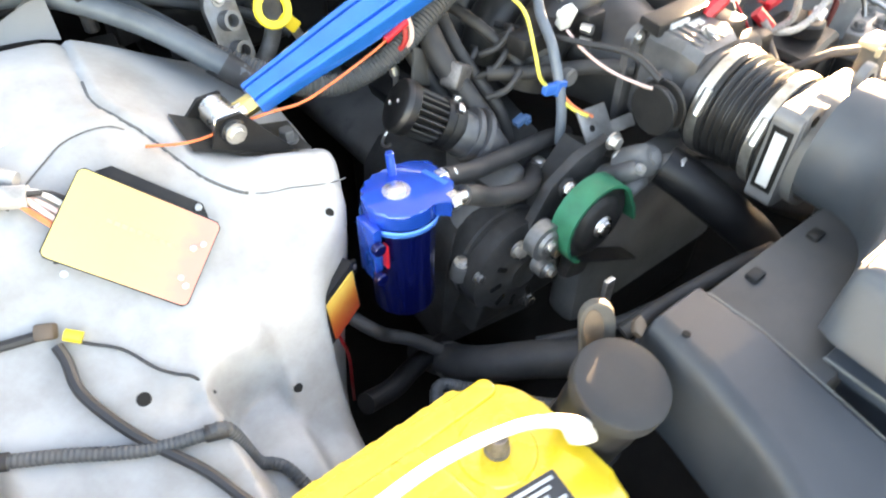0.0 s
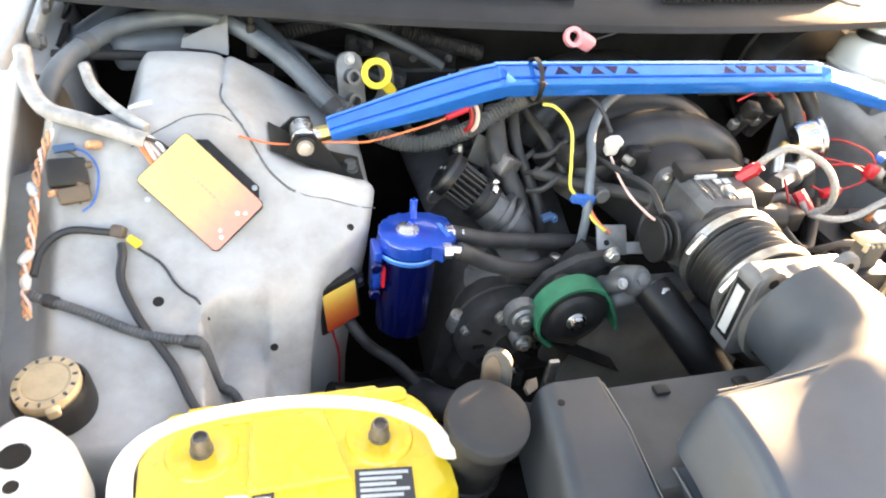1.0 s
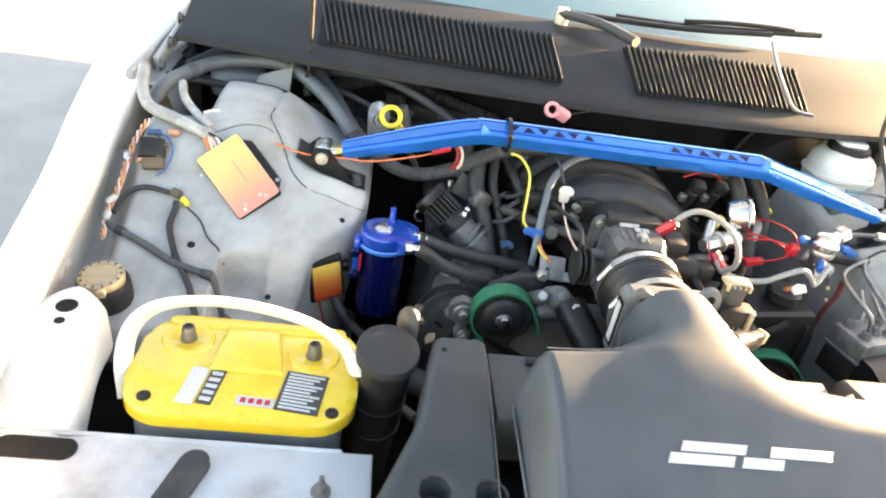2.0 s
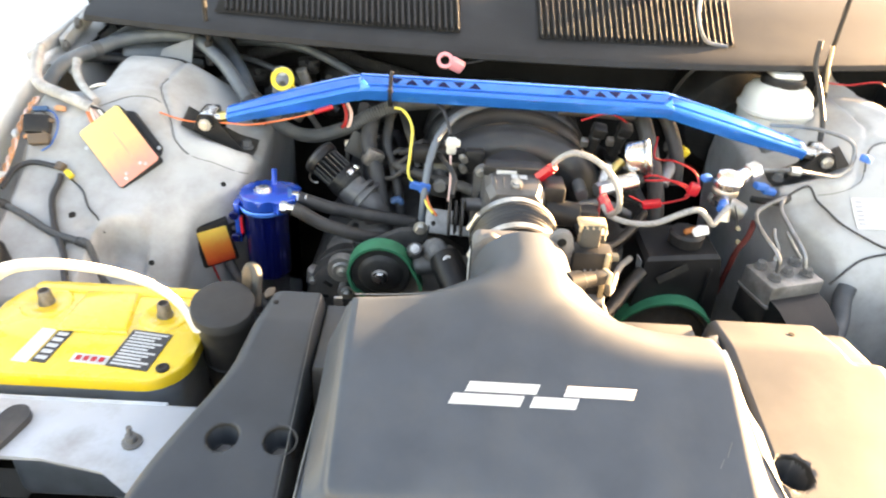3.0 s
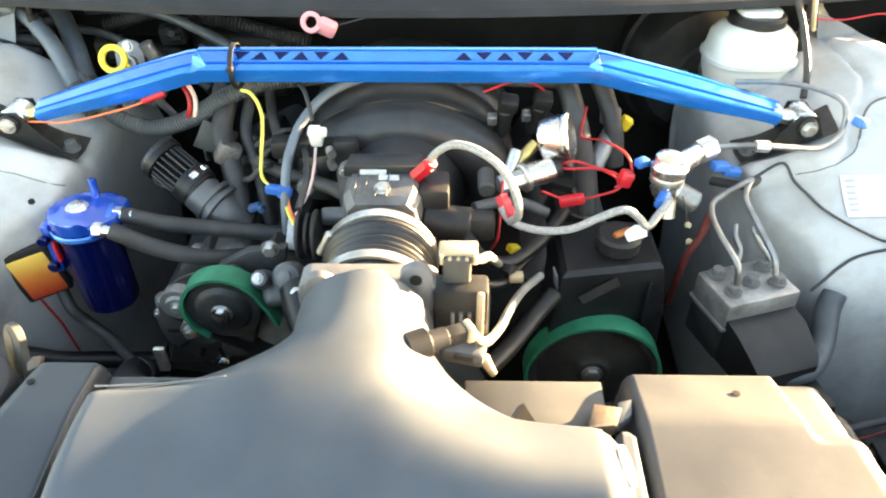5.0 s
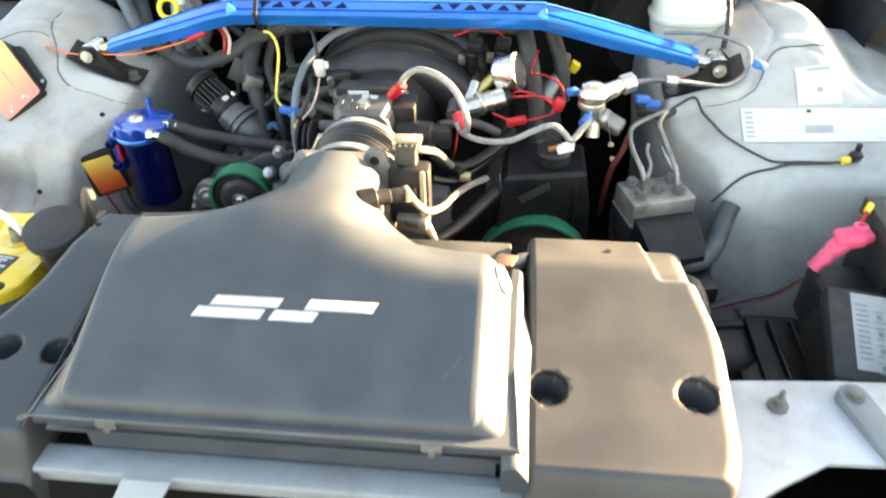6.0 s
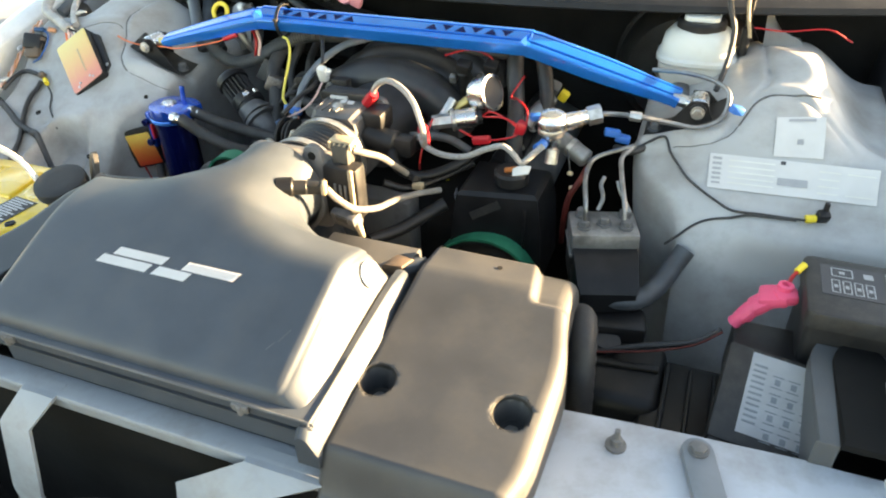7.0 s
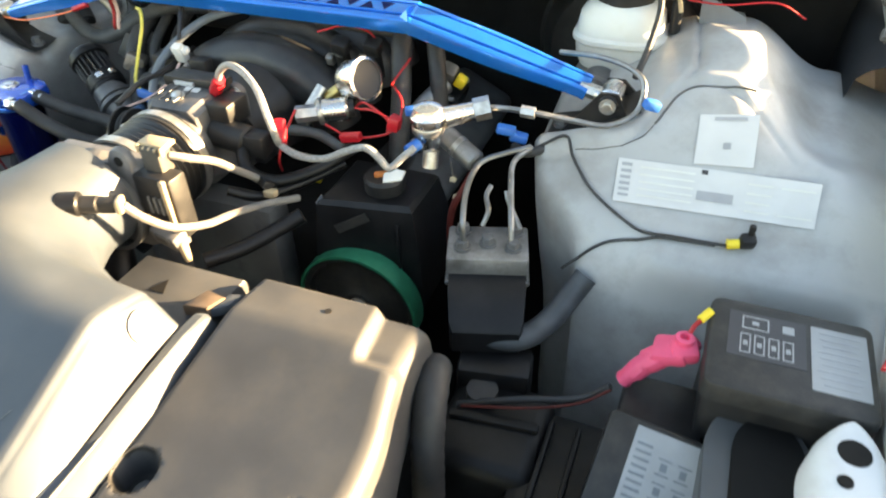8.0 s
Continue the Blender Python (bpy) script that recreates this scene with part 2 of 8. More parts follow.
PAPER_LIT = material("label_white", (0.54, 0.545, 0.55), 0.5, 0, 0.4, 0.05)
FUSEPAPER = material("fuse_label_paper", (0.30, 0.31, 0.32), 0.45, 0, 0.4, 0.1)
INK = material("label_ink", (0.04, 0.04, 0.045), 0.55)
INKGREY = material("label_grey_ink", (0.32, 0.33, 0.35), 0.55)
EMBLEM = material("emblem_white", (0.86, 0.87, 0.88), 0.45, 0, 0.5, 0.05)
CONCRETE = material("concrete", (0.32, 0.32, 0.32), 0.85, 0, 0.3, 0.12, 3, 0.5, 60, (0.14, 0.135, 0.13), 0.5, 0.8)
STICKER = gradient("sticker_big", [(0.62, 0.50, 0.17), (0.64, 0.38, 0.17), (0.62, 0.24, 0.19)], 0)
STICKER_SMALL = gradient("sticker_small", [(0.72, 0.07, 0.03), (0.80, 0.24, 0.05), (0.80, 0.50, 0.10)], 1)

glass = bpy.data.materials.new("glass")
glass.use_nodes = True
gb = glass.node_tree.nodes["Principled BSDF"]
gb.inputs["Base Color"].default_value = (0.10, 0.17, 0.17, 1)
gb.inputs["Roughness"].default_value = 0.04
gb.inputs["Specular IOR Level"].default_value = 0.8


# ---- building ----
PLACE = {}


def thing(name, at=(0, 0, 0), label="", category="", group="", kind=""):
    """An Empty at the base of a thing; parts are given in world places."""
    ob = new(name)
    ob.empty_display_size = 0.02
    m = at if isinstance(at, Matrix) else Matrix.Translation(at)
    ob.matrix_world = m
    PLACE[ob.name] = m
    return tagged(ob, label, category, group, kind)


def shade(me, angle=35):
    me.polygons.foreach_set("use_smooth", [True] * len(me.polygons))
    me.set_sharp_from_angle(angle=radians(angle))


def part(name, bm, mat, parent=None, label="", angle=35):
    """Links a bmesh, built in world places, as one mesh under a thing or a part."""
    me = bpy.data.meshes.new(name)
    bmesh.ops.recalc_face_normals(bm, faces=bm.faces)
    if parent:
        bm.transform(PLACE[parent.name].inverted())
    bm.to_mesh(me)
    bm.free()
    shade(me, angle)
    me.materials.append(mat)
    ob = new(name, me)
    if parent:
        ob.parent = parent
        PLACE[ob.name] = PLACE[parent.name]
    else:
        PLACE[ob.name] = Matrix()
    return tagged(ob, label)


def solo(name, bm, mat, label="", category="", group="", kind="", angle=35):
    return tagged(part(name, bm, mat, None, "", angle), label, category, group, kind)


def box(size, at=None, bevel=0.003, seg=2, bm=None):
    """A box with rounded edges; at: a place or a pose of its middle."""
    own = bmesh.new()
    bmesh.ops.create_cube(own, size=1)
    bmesh.ops.scale(own, vec=size, verts=own.verts)
    if bevel > 0:
        bmesh.ops.bevel(own, geom=own.edges[:], offset=min(bevel, min(size) * 0.45), segments=seg, affect="EDGES", profile=0.5)
    return into(own, at, bm)


def into(own, at, bm):
    m = Matrix() if at is None else at if isinstance(at, Matrix) else Matrix.Translation(at)
    own.transform(m)
    if bm is None:
        return own
    me = bpy.data.meshes.new("join")
    own.to_mesh(me)
    own.free()
    bm.from_mesh(me)
    bpy.data.meshes.remove(me)
    return bm


def lathe(profile, at=None, n=32, bm=None, arc=360.0):
    """A turned form: rows of radius and height about the local z axis."""
    own = bmesh.new()
    full = arc >= 360
    count = n if full else n + 1
    rings = []
    for r, h in profile:
        if r < 1e-6 and full:
            rings.append([own.verts.new((0, 0, h))] * count)
        else:
            rings.append([own.verts.new((r * math.cos(radians(arc) * k / n), r * math.sin(radians(arc) * k / n), h)) for k in range(count)])
    for a, b in zip(rings, rings[1:]):
        for k in range(n):
            j = (k + 1) % count
            f = []
            for v in (a[k], a[j], b[j], b[k]):
                if v not in f:
                    f.append(v)
            if len(f) > 2:
                own.faces.new(f)
    return into(own, at, bm)


def rod(a, b, r, n=16, r2=None, bm=None, bevel=0.0):
    """A round bar from a to b."""
    a, b = Vector(a), Vector(b)
    h = (b - a).length
    r2 = r if r2 is None else r2
    e = min(bevel, r * 0.5, h * 0.3)
    prof = [(0, 0), (r - e, 0), (r, e), (r2, h - e), (r2 - e, h), (0, h)] if e > 0 else [(0, 0), (r, 0), (r2, h), (0, h)]
    m = Matrix.Translation(a) @ (b - a).to_track_quat("Z", "Y").to_matrix().to_4x4()
    return lathe(prof, m, n, bm)


def hexbolt(at, way, r=0.006, h=0.005, bm=None):
    """A hexagon head with a washer flange."""
    m = Matrix.Translation(at) @ Vector(way).to_track_quat("Z", "Y").to_matrix().to_4x4()
    bm = lathe([(0, 0), (r * 1.35, 0), (r * 1.35, h * 0.3), (0, h * 0.3)], m, 14, bm)
    return lathe([(r, h * 0.3), (r, h * 0.9), (r * 0.85, h), (0, h)], m, 6, bm)


def smooth_path(pts, per=8):
    """Points on a Catmull-Rom curve through the given ones."""
    p = [Vector(q) for q in pts]
    if len(p) == 2:
        return [p[0].lerp(p[1], k / per) for k in range(per + 1)]
    p = [2 * p[0] - p[1]] + p + [2 * p[-1] - p[-2]]
    out = []
    for i in range(1, len(p) - 2):
        for k in range(per):
            t = k / per
            a, b, c, d = p[i - 1 : i + 3]
            out.append(0.5 * ((2 * b) + (c - a) * t + (2 * a - 5 * b + 4 * c - d) * t * t + (3 * b - a - 3 * c + d) * t**3))
    return out + [p[-2]]


def tube(pts, r, per=8, n=10, bm=None, ridge=0.0, pitch=0.006, flat=1.0):
    """A hose or wire through the points; ridge: the depth of a corrugated hose's rings."""
    path = smooth_path(pts, per)
    if ridge > 0:
        length = sum((b - a).length for a, b in zip(path, path[1:]))
        steps = max(8, int(length / pitch * 2))
        even, run, k = [], 0.0, 0
        marks = [length * s / steps for s in range(steps + 1)]
        for a, b in zip(path, path[1:]):
            d = (b - a).length
            while k < len(marks) and marks[k] <= run + d + 1e-9:
                even.append(a.lerp(b, (marks[k] - run) / d if d else 0))
                k += 1
            run += d
        path = even
    own = bmesh.new()
    rings, up = [], Vector((0.1, 0.2, 1))
    for i, q in enumerate(path):
        way = (path[min(i + 1, len(path) - 1)] - path[max(i - 1, 0)]).normalized()
        side = way.cross(up)
        if side.length < 1e-4:
            side = way.cross(Vector((1, 0, 0)))
        side.normalize()
        up = side.cross(way)
        rr = r - (ridge if ridge and i % 2 else 0)
        rings.append([own.verts.new(q + side * rr * math.cos(6.28318 * k / n) + up * rr * flat * math.sin(6.28318 * k / n)) for k in range(n)])
    for a, b in zip(rings, rings[1:]):
        for k in range(n):
            own.faces.new((a[k], a[(k + 1) % n], b[(k + 1) % n], b[k]))
    own.faces.new(rings[0][::-1])
    own.faces.new(rings[-1])
    return into(own, None, bm)


def loft(sections, closed=True, cap=True, bm=None):
    """A skin over sections of the same number of points; closed: each section is a ring."""
    own = bmesh.new()
    rows = [[own.verts.new(q) for q in s] for s in sections]
    n = len(rows[0])
    for a, b in zip(rows, rows[1:]):
        for k in range(n if closed else n - 1):
            own.faces.new((a[k], a[(k + 1) % n], b[(k + 1) % n], b[k]))
    if closed and cap:
        own.faces.new(rows[0][::-1])
        own.faces.new(rows[-1])
    return into(own, None, bm)


def slab(outline, z0, z1, at=None, bevel=0.002, bm=None, seg=2):
    """A plate of any outline in x and y, from height z0 to z1."""
    own = bmesh.new()
    lo = [own.verts.new((x, y, z0)) for x, y in outline]
    hi = [own.verts.new((x, y, z1)) for x, y in outline]
    n = len(lo)
    own.faces.new(lo[::-1])
    top = own.faces.new(hi)
    for k in range(n):
        own.faces.new((lo[k], lo[(k + 1) % n], hi[(k + 1) % n], hi[k]))
    if bevel > 0:
        bmesh.ops.bevel(own, geom=list(top.edges), offset=bevel, segments=seg, affect="EDGES", profile=0.5)
    return into(own, at, bm)


def rounded(w, d, r, n=5, cx=0.0, cy=0.0):
    """The outline of a rectangle with round corners."""
    out = []
    for sx, sy, a0 in ((1, 1, 0), (-1, 1, 90), (-1, -1, 180), (1, -1, 270)):
        for k in range(n + 1):
            a = radians(a0 + 90 * k / n)
            out.append((cx + sx * (w / 2 - r) + r * math.cos(a), cy + sy * (d / 2 - r) + r * math.sin(a)))
    return out


def ease(a, b, x):
    t = min(1.0, max(0.0, (x - a) / (b - a)))
    return t * t * (3 - 2 * t)


def frame_of(origin, along, across):
    """A pose with x along, y across (made square) and z out of the plane."""
    x = Vector(along).normalized()
    z = x.cross(Vector(across)).normalized()
    y = z.cross(x)
    m = Matrix((x, y, z)).transposed().to_4x4()
    m.translation = Vector(origin)
    return m


# ---- ground and car body ----
bm = bmesh.new()
bmesh.ops.create_grid(bm, x_segments=40, y_segments=40, size=400)
solo("ground", bm, CONCRETE, "grey concrete driveway under the parked car", "ground", kind="structure")

TOWER_Y = (-0.50, -0.30, -0.20, -0.15, -0.09, -0.045, -0.012, 0.03, 0.15, 0.24)
TOWER_Z = (0.745, 0.790, 0.825, 0.850, 0.880, 0.922, 0.955, 0.972, 0.990, 0.985)
EDGE_Y = (-0.50, -0.25, -0.17, -0.12, -0.085, -0.03, 0.26)
EDGE_U = (0.540, 0.534, 0.523, 0.505, 0.448, 0.427, 0.425)


PLATE_U = (0.425, 0.490, 0.527, 0.550, 0.563, 0.575, 0.589, 0.600, 0.595, 0.585)
PLATE_Y = (-0.054, -0.055, -0.047, -0.028, 0.0, 0.025, 0.047, 0.075, 0.12, 0.26)
FOLD_U = (0.715, 0.690, 0.662, 0.637, 0.605, 0.592)
FOLD_Y = (-0.015, 0.003, 0.020, 0.035, 0.037, 0.032)


def line_distance(u, y, us, ys):
    """Distance from a chain of segments, with the side: plus towards the car's middle and back."""
    best, side = 9.0, 1.0
    for k in range(len(us) - 1):
        dx, dy = us[k + 1] - us[k], ys[k + 1] - ys[k]
        t = min(1.0, max(0.0, ((u - us[k]) * dx + (y - ys[k]) * dy) / (dx * dx + dy * dy)))
        d = math.hypot(u - us[k] - t * dx, y - ys[k] - t * dy)
        if d < best:
            best, side = d, 1.0 if dx * (y - ys[k]) - dy * (u - us[k]) > 0 else -1.0
    return best * side


def tower_z(u, y, s=-1):
    """Height of the inner fender's upper sheet at a distance u from the car's middle; s is -1 on the passenger's side."""
    d = line_distance(u, y, PLATE_U, PLATE_Y)
    relief = 0.0035 * ease(-0.003, 0.003, d) - 0.0030 * math.exp(-(((d + 0.004) / 0.004) ** 2))
    d = line_distance(u, y, FOLD_U, FOLD_Y)
    relief -= 0.0028 * math.exp(-((d / 0.004) ** 2)) - 0.002 * ease(-0.012, 0.002, -abs(d + 0.012) + 0.004)
    z = float(np.mean([np.interp(y + d, TOWER_Y, TOWER_Z) for d in (-0.018, -0.009, 0, 0.009, 0.018)]))
    z -= 0.078 * ease(0.62, 0.43, u) * ease(-0.045, 0.010, y) + 0.02 * ease(0.50, 0.43, u) * ease(-0.12, -0.06, y) * ease(0.005, -0.05, y)
    z -= 0.03 * ease(0.60, 0.50, u) * ease(-0.10, -0.17, y)
    z += relief
    if s < 0:
        # a pressed scoop with an arched upper edge, and the slope beside it down to the edge
        d = -0.143 - 8.5 * (u - 0.592) ** 2 - y
        z -= (0.070 * ease(-0.001, 0.010, d) - 0.012 * ease(0.02, 0.07, d)) * ease(0.638, 0.622, u) * ease(0.566, 0.578, u)
        z -= 0.078 * ease(-0.115, -0.205, y) * ease(0.578, 0.566, u)
        z -= 0.006 * math.exp(-(((u - 0.652) / 0.011) ** 2) - ((y + 0.163) / 0.008) ** 2)
    else:
        z -= 0.078 * ease(-0.115, -0.205, y) * ease(0.606, 0.572, u)
    z -= 0.022 * ease(0.77, 0.85, u) * ease(-0.2, 0.0, y)
    z += 0.010 * math.exp(-(((u - 0.66) / 0.07) ** 2) - ((y - 0.12) / 0.09) ** 2)
    return z


def inner_fender(s):
    rows = []
    y0 = -0.275 if s > 0 else -0.285
    for i in range(150):
        y = y0 + (0.245 - y0) * i / 149
        e = float(np.mean([np.interp(y + d, EDGE_Y, EDGE_U) for d in (-0.012, 0, 0.012)]))
        row = []
        for k in range(85):
            u = 0.86 + (e + 0.022 - 0.86) * k / 84
            z = tower_z(u, y, s)
            if s < 0:
                z -= 0.055 * ease(0.775, 0.812, u) * ease(0.10, 0.03, y)
                z -= 0.13 * ease(0.685, 0.755, u) * ease(0.035, 0.10, y) + 0.05 * ease(0.17, 0.245, y)
            else:
                d = (u - 0.655) * 0.80 + (y - 0.11) * 0.60
                z += 0.004 * math.exp(-((d / 0.016) ** 2)) * ease(-0.08, -0.01, y)
                z -= min(0.32, 6.5 * max(0.0, -0.157 - y)) * ease(0.83, 0.76, u) + 0.006 * ease(-0.147, -0.157, y)
                z -= 0.060 * ease(0.650, 0.765, u) * ease(-0.08, 0.04, y)
            row.append((s * u, y, z))
        z = row[-1][2]
        for a in (20, 40, 60, 80):
            row.append((s * (e + 0.022 - 0.022 * math.sin(radians(a))), y, z - 0.022 * (1 - math.cos(radians(a)))))
        for d in (0.06, 0.12, 0.2, 0.3, 0.45):
            row.append((s * (e + 0.03 * ease(0, 0.3, d)), y, z - d))
        rows.append(row)
    first = rows[0]
    rows = [[(x, y - min(d, 0.03) * 0.6, z - d) for x, y, z in first] for d in (0.4, 0.15, 0.05, 0.012)] + rows
    last = rows[-1]
    for d in (0.012, 0.05, 0.15, 0.4):
        rows.append([(x, y + min(d, 0.03) * 0.6, z - d) for x, y, z in last])
    return loft(rows, closed=False)


for s in (-1, 1):
    solo("inner_fender", inner_fender(s), PAINT, "light silver painted inner fender and strut tower, dusty", "inner fender", kind="structure", angle=60)


def fender(s):
    """The outer wing, with its inner lip, crown and side."""
    rows = []
    for i in range(60):
        y = -0.62 + 1.45 * i / 59
        ui = float(np.interp(y, (-0.62, -0.36, -0.1, 0.11, 0.8), (0.800, 0.803, 0.818, 0.828, 0.865)))
        uo = float(np.interp(y, (-0.62, -0.36, -0.1, 0.25, 0.8), (0.88, 0.885, 0.910, 0.955, 0.97)))
        z = float(np.mean([np.interp(y + d, (-0.62, -0.36, -0.1, 0.11, 0.3, 0.8), (0.855, 0.89, 0.935, 0.985, 1.01, 1.05)) for d in (-0.05, 0, 0.05)]))
        prof = [(ui + 0.03, z - 0.20), (ui + 0.018, z - 0.075), (ui + 0.004, z - 0.035), (ui, z - 0.006), (ui + 0.005, z), (ui + 0.03, z + 0.010)]
        for k in range(1, 9):
            a = radians(90 * k / 8)
            prof.append((ui + 0.03 + (uo - ui - 0.03) * math.sin(a), z + 0.010 - 0.075 * (1 - math.cos(a))))
        prof += [(uo + 0.012, z - 0.2), (uo + 0.01, z - 0.5), (uo - 0.02, 0.24)]
        rows.append([(s * u, y, h) for u, h in prof])
    return loft(rows, closed=False)


for s in (-1, 1):
    solo("fender", fender(s), WHITE_PAINT, "glossy pale silver outer fender of the car", "fender", kind="structure", angle=50)

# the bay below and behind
solo("bay_floor", box((1.7, 1.3, 0.04), (0, -0.15, 0.36), 0.01), DARK, "grimy floor of the engine bay, shade in its near-black colour", "engine bay", kind="structure")
solo("firewall", box((1.62, 0.04, 0.74), (0, 0.40, 0.72), 0.01), DARK, "grimy firewall behind the engine, shade in its near-black colour", "firewall", kind="structure")


def cowl_y(x):
    return 0.128 + 0.20 * x * x


COWL_ROWS = ((0.060, 1.036), (0.012, 1.037), (-0.004, 1.043), (-0.003, 1.053), (0.012, 1.061), (0.035, 1.066), (0.12, 1.098), (0.20, 1.120), (0.30, 1.128))


def cowl():
    rows = []
    for i in range(61):
        x = -0.80 + 1.6 * i / 60
        rows.append([(x, cowl_y(x) + d, z - (0.02 if x < 0 else 0.004) * x * x) for d, z in COWL_ROWS])
    return loft(rows, closed=False)


cowl_ob = solo("cowl_panel", cowl(), COWL, "dull black plastic cowl panel with slatted air vents", "cowl", kind="structure", angle=40)
slat_mesh = None
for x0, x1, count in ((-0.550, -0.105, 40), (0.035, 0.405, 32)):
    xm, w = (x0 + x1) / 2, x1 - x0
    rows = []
    # Dark sheet laid on the cowl, for the shade behind the slats.
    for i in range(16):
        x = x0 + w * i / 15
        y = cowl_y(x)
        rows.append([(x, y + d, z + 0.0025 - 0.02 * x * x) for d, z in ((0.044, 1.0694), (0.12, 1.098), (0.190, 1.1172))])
    part("vent_shade", loft(rows, closed=False), DARK, cowl_ob, "dark sheet laid on the cowl as the shade behind the slats")
    for i in range(count):
        x = x0 + w * (i + 0.5) / count
        if slat_mesh is None:
            b = box((0.0036, 0.150, 0.011), None, 0.001, 1)
            slat_mesh = bpy.data.meshes.new("slat")
            b.to_mesh(slat_mesh)
            b.free()
            slat_mesh.materials.append(COWL)
        ob = new("slat", slat_mesh)
        ob.matrix_world = Matrix.Translation((x, cowl_y(x) + 0.117, 1.0985 - 0.02 * x * x)) @ Euler((math.atan2(0.048, 0.146), 0, -0.4 * x)).to_matrix().to_4x4()
        ob.parent = cowl_ob

rows = []
for i in range(41):
    x = -0.78 + 1.56 * i / 40
    y = cowl_y(x) + 0.285
    rows.append([(x, y, 1.122 - 0.02 * x * x), (x * 0.98, y + 0.03, 1.130 - 0.02 * x * x), (x * 0.93, y + 0.40, 1.27 - 0.03 * x * x), (x * 0.86, y + 0.66, 1.345 - 0.04 * x * x)])
solo("windshield", loft(rows, closed=False), glass, "raked tinted windshield glass", "windshield", kind="structure", angle=60)


def cabin():
    rows = []
    for y, hw, z0, z1 in ((0.62, 0.93, 0.3, 1.02), (1.05, 0.93, 0.3, 1.30), (1.5, 0.93, 0.3, 1.335), (2.1, 0.93, 0.3, 1.32), (3.0, 0.93, 0.3, 1.12), (3.85, 0.90, 0.3, 1.02), (3.95, 0.86, 0.4, 0.9)):
        rows.append([(-hw, y, z0), (-hw, y, 0.85), (-hw * 0.97, y, min(0.98, z1 - 0.02)), (-hw * (0.74 if z1 > 1.2 else 0.9), y, z1 - 0.02), (-hw * 0.6, y, z1), (hw * 0.6, y, z1), (hw * (0.74 if z1 > 1.2 else 0.9), y, z1 - 0.02), (hw * 0.97, y, min(0.98, z1 - 0.02)), (hw, y, 0.85), (hw, y, z0)])
    return loft(rows)


def cowl_side(s):
    """The painted panel between a wing and the cowl, with its upright inner wall."""
    rows = []
    for i in range(24):
        y = 0.15 + 0.50 * i / 23
        u = float(np.interp(y, (0.11, 0.8), (0.828, 0.865)))
        z = float(np.interp(y, (0.11, 0.3, 0.8), (0.985, 1.01, 1.05)))
        rows.append([(s * (u + d), y, z + h) for d, h in ((0.004, -0.012), (-0.012, -0.014), (-0.030, -0.022), (-0.042, -0.034), (-0.048, -0.060), (-0.052, -0.13), (-0.055, -0.25))])
    return loft(rows, closed=False)


for s in (-1, 1):
    side = solo("cowl_side", cowl_side(s), PAINT if s < 0 else COWL, "dusty silver panel between the wing and the cowl, with dark openings" if s < 0 else "dull black panel between the wing and the cowl", "cowl side", kind="structure", angle=50)
    # Dark patches laid on the panel paint the shade in its openings.
    for y, w, d in ((0.205, 0.020, 0.010), (0.262, 0.034, 0.013), (0.330, 0.022, 0.009), (0.395, 0.040, 0.012)) if s < 0 else ():
        u = float(np.interp(y, (0.11, 0.8), (0.828, 0.865))) - 0.034
        z = float(np.interp(y, (0.11, 0.3, 0.8), (0.985, 1.01, 1.05))) - 0.024
        part("opening", slab([(d * math.cos(0.52 * k) * (1 + 0.2 * (k % 3)), w * math.sin(0.52 * k)) for k in range(12)], -0.002, 0.003, pose(s * u, y, z, 3, s * 40, 0), 0), DARK, side, "dark ragged patch laid on as the shade of an opening")

solo("car_cabin", cabin(), WHITE_PAINT, "pale silver cabin and tail of the car", "car body", kind="structure", angle=30)

# the raised hood, which the gas struts hold up over the rear of the bay
def hood():
    rows = []
    for i in range(13):
        t = i / 12
        y, z = 0.40 - 0.52 * t, 1.33 + 0.97 * t
        half = 0.76 - 0.06 * t * t
        ring = []
        for k in range(17):
            q = 2 * k / 16 - 1
            ring.append((half * q, y + 0.05 * q * q, z + 0.03 * (1 - q * q)))
        for k in range(16, -1, -1):
            q = 2 * k / 16 - 1
            ring.append((half * q, y + 0.05 * q * q - 0.022, z + 0.03 * (1 - q * q) - 0.012))
        rows.append(ring)
    return loft(rows)


# Never in view; it blocks the rear sky, pale underside to bounce light.
solo("hood", hood(), HOODPAINT, "pale silver underside of the raised hood", "hood", kind="structure", angle=40)

# radiator support: side plates, centre rail, straps
sup = slab([(0.405, -0.665), (0.437, -0.655), (0.475, -0.630), (0.526, -0.600), (0.70, -0.594), (0.80, -0.60), (0.80, -0.49), (0.70, -0.487), (0.568, -0.493), (0.495, -0.498), (0.405, -0.504)], 0.792, 0.800, None, 0.003)
sup = slab([(-x, y) for x, y in [(0.395, -0.640), (0.425, -0.600), (0.465, -0.572), (0.537, -0.558), (0.667, -0.558), (0.80, -0.572), (0.80, -0.49), (0.70, -0.478), (0.395, -0.475)]][::-1], 0.792, 0.800, None, 0.003, sup)
for s in (-1, 1):
    sup = box((0.40, 0.006, 0.05), (s * 0.63, -0.475 if s < 0 else -0.503, 0.777 if s < 0 else 0.770), 0.002, 1, sup)
support = solo("radiator_support", sup, PAINT_FRONT, "pale silver painted radiator support panel with dirt", "radiator support", kind="structure")
rail = box((0.86, 0.032, 0.010), (0.0, -0.662, 0.797), 0.004, 2)
part("centre_rail", box((0.86, 0.006, 0.022), (0.0, -0.672, 0.789), 0.002, 2, rail), PAINT_RAIL, support, "dull grey-blue painted centre rail")


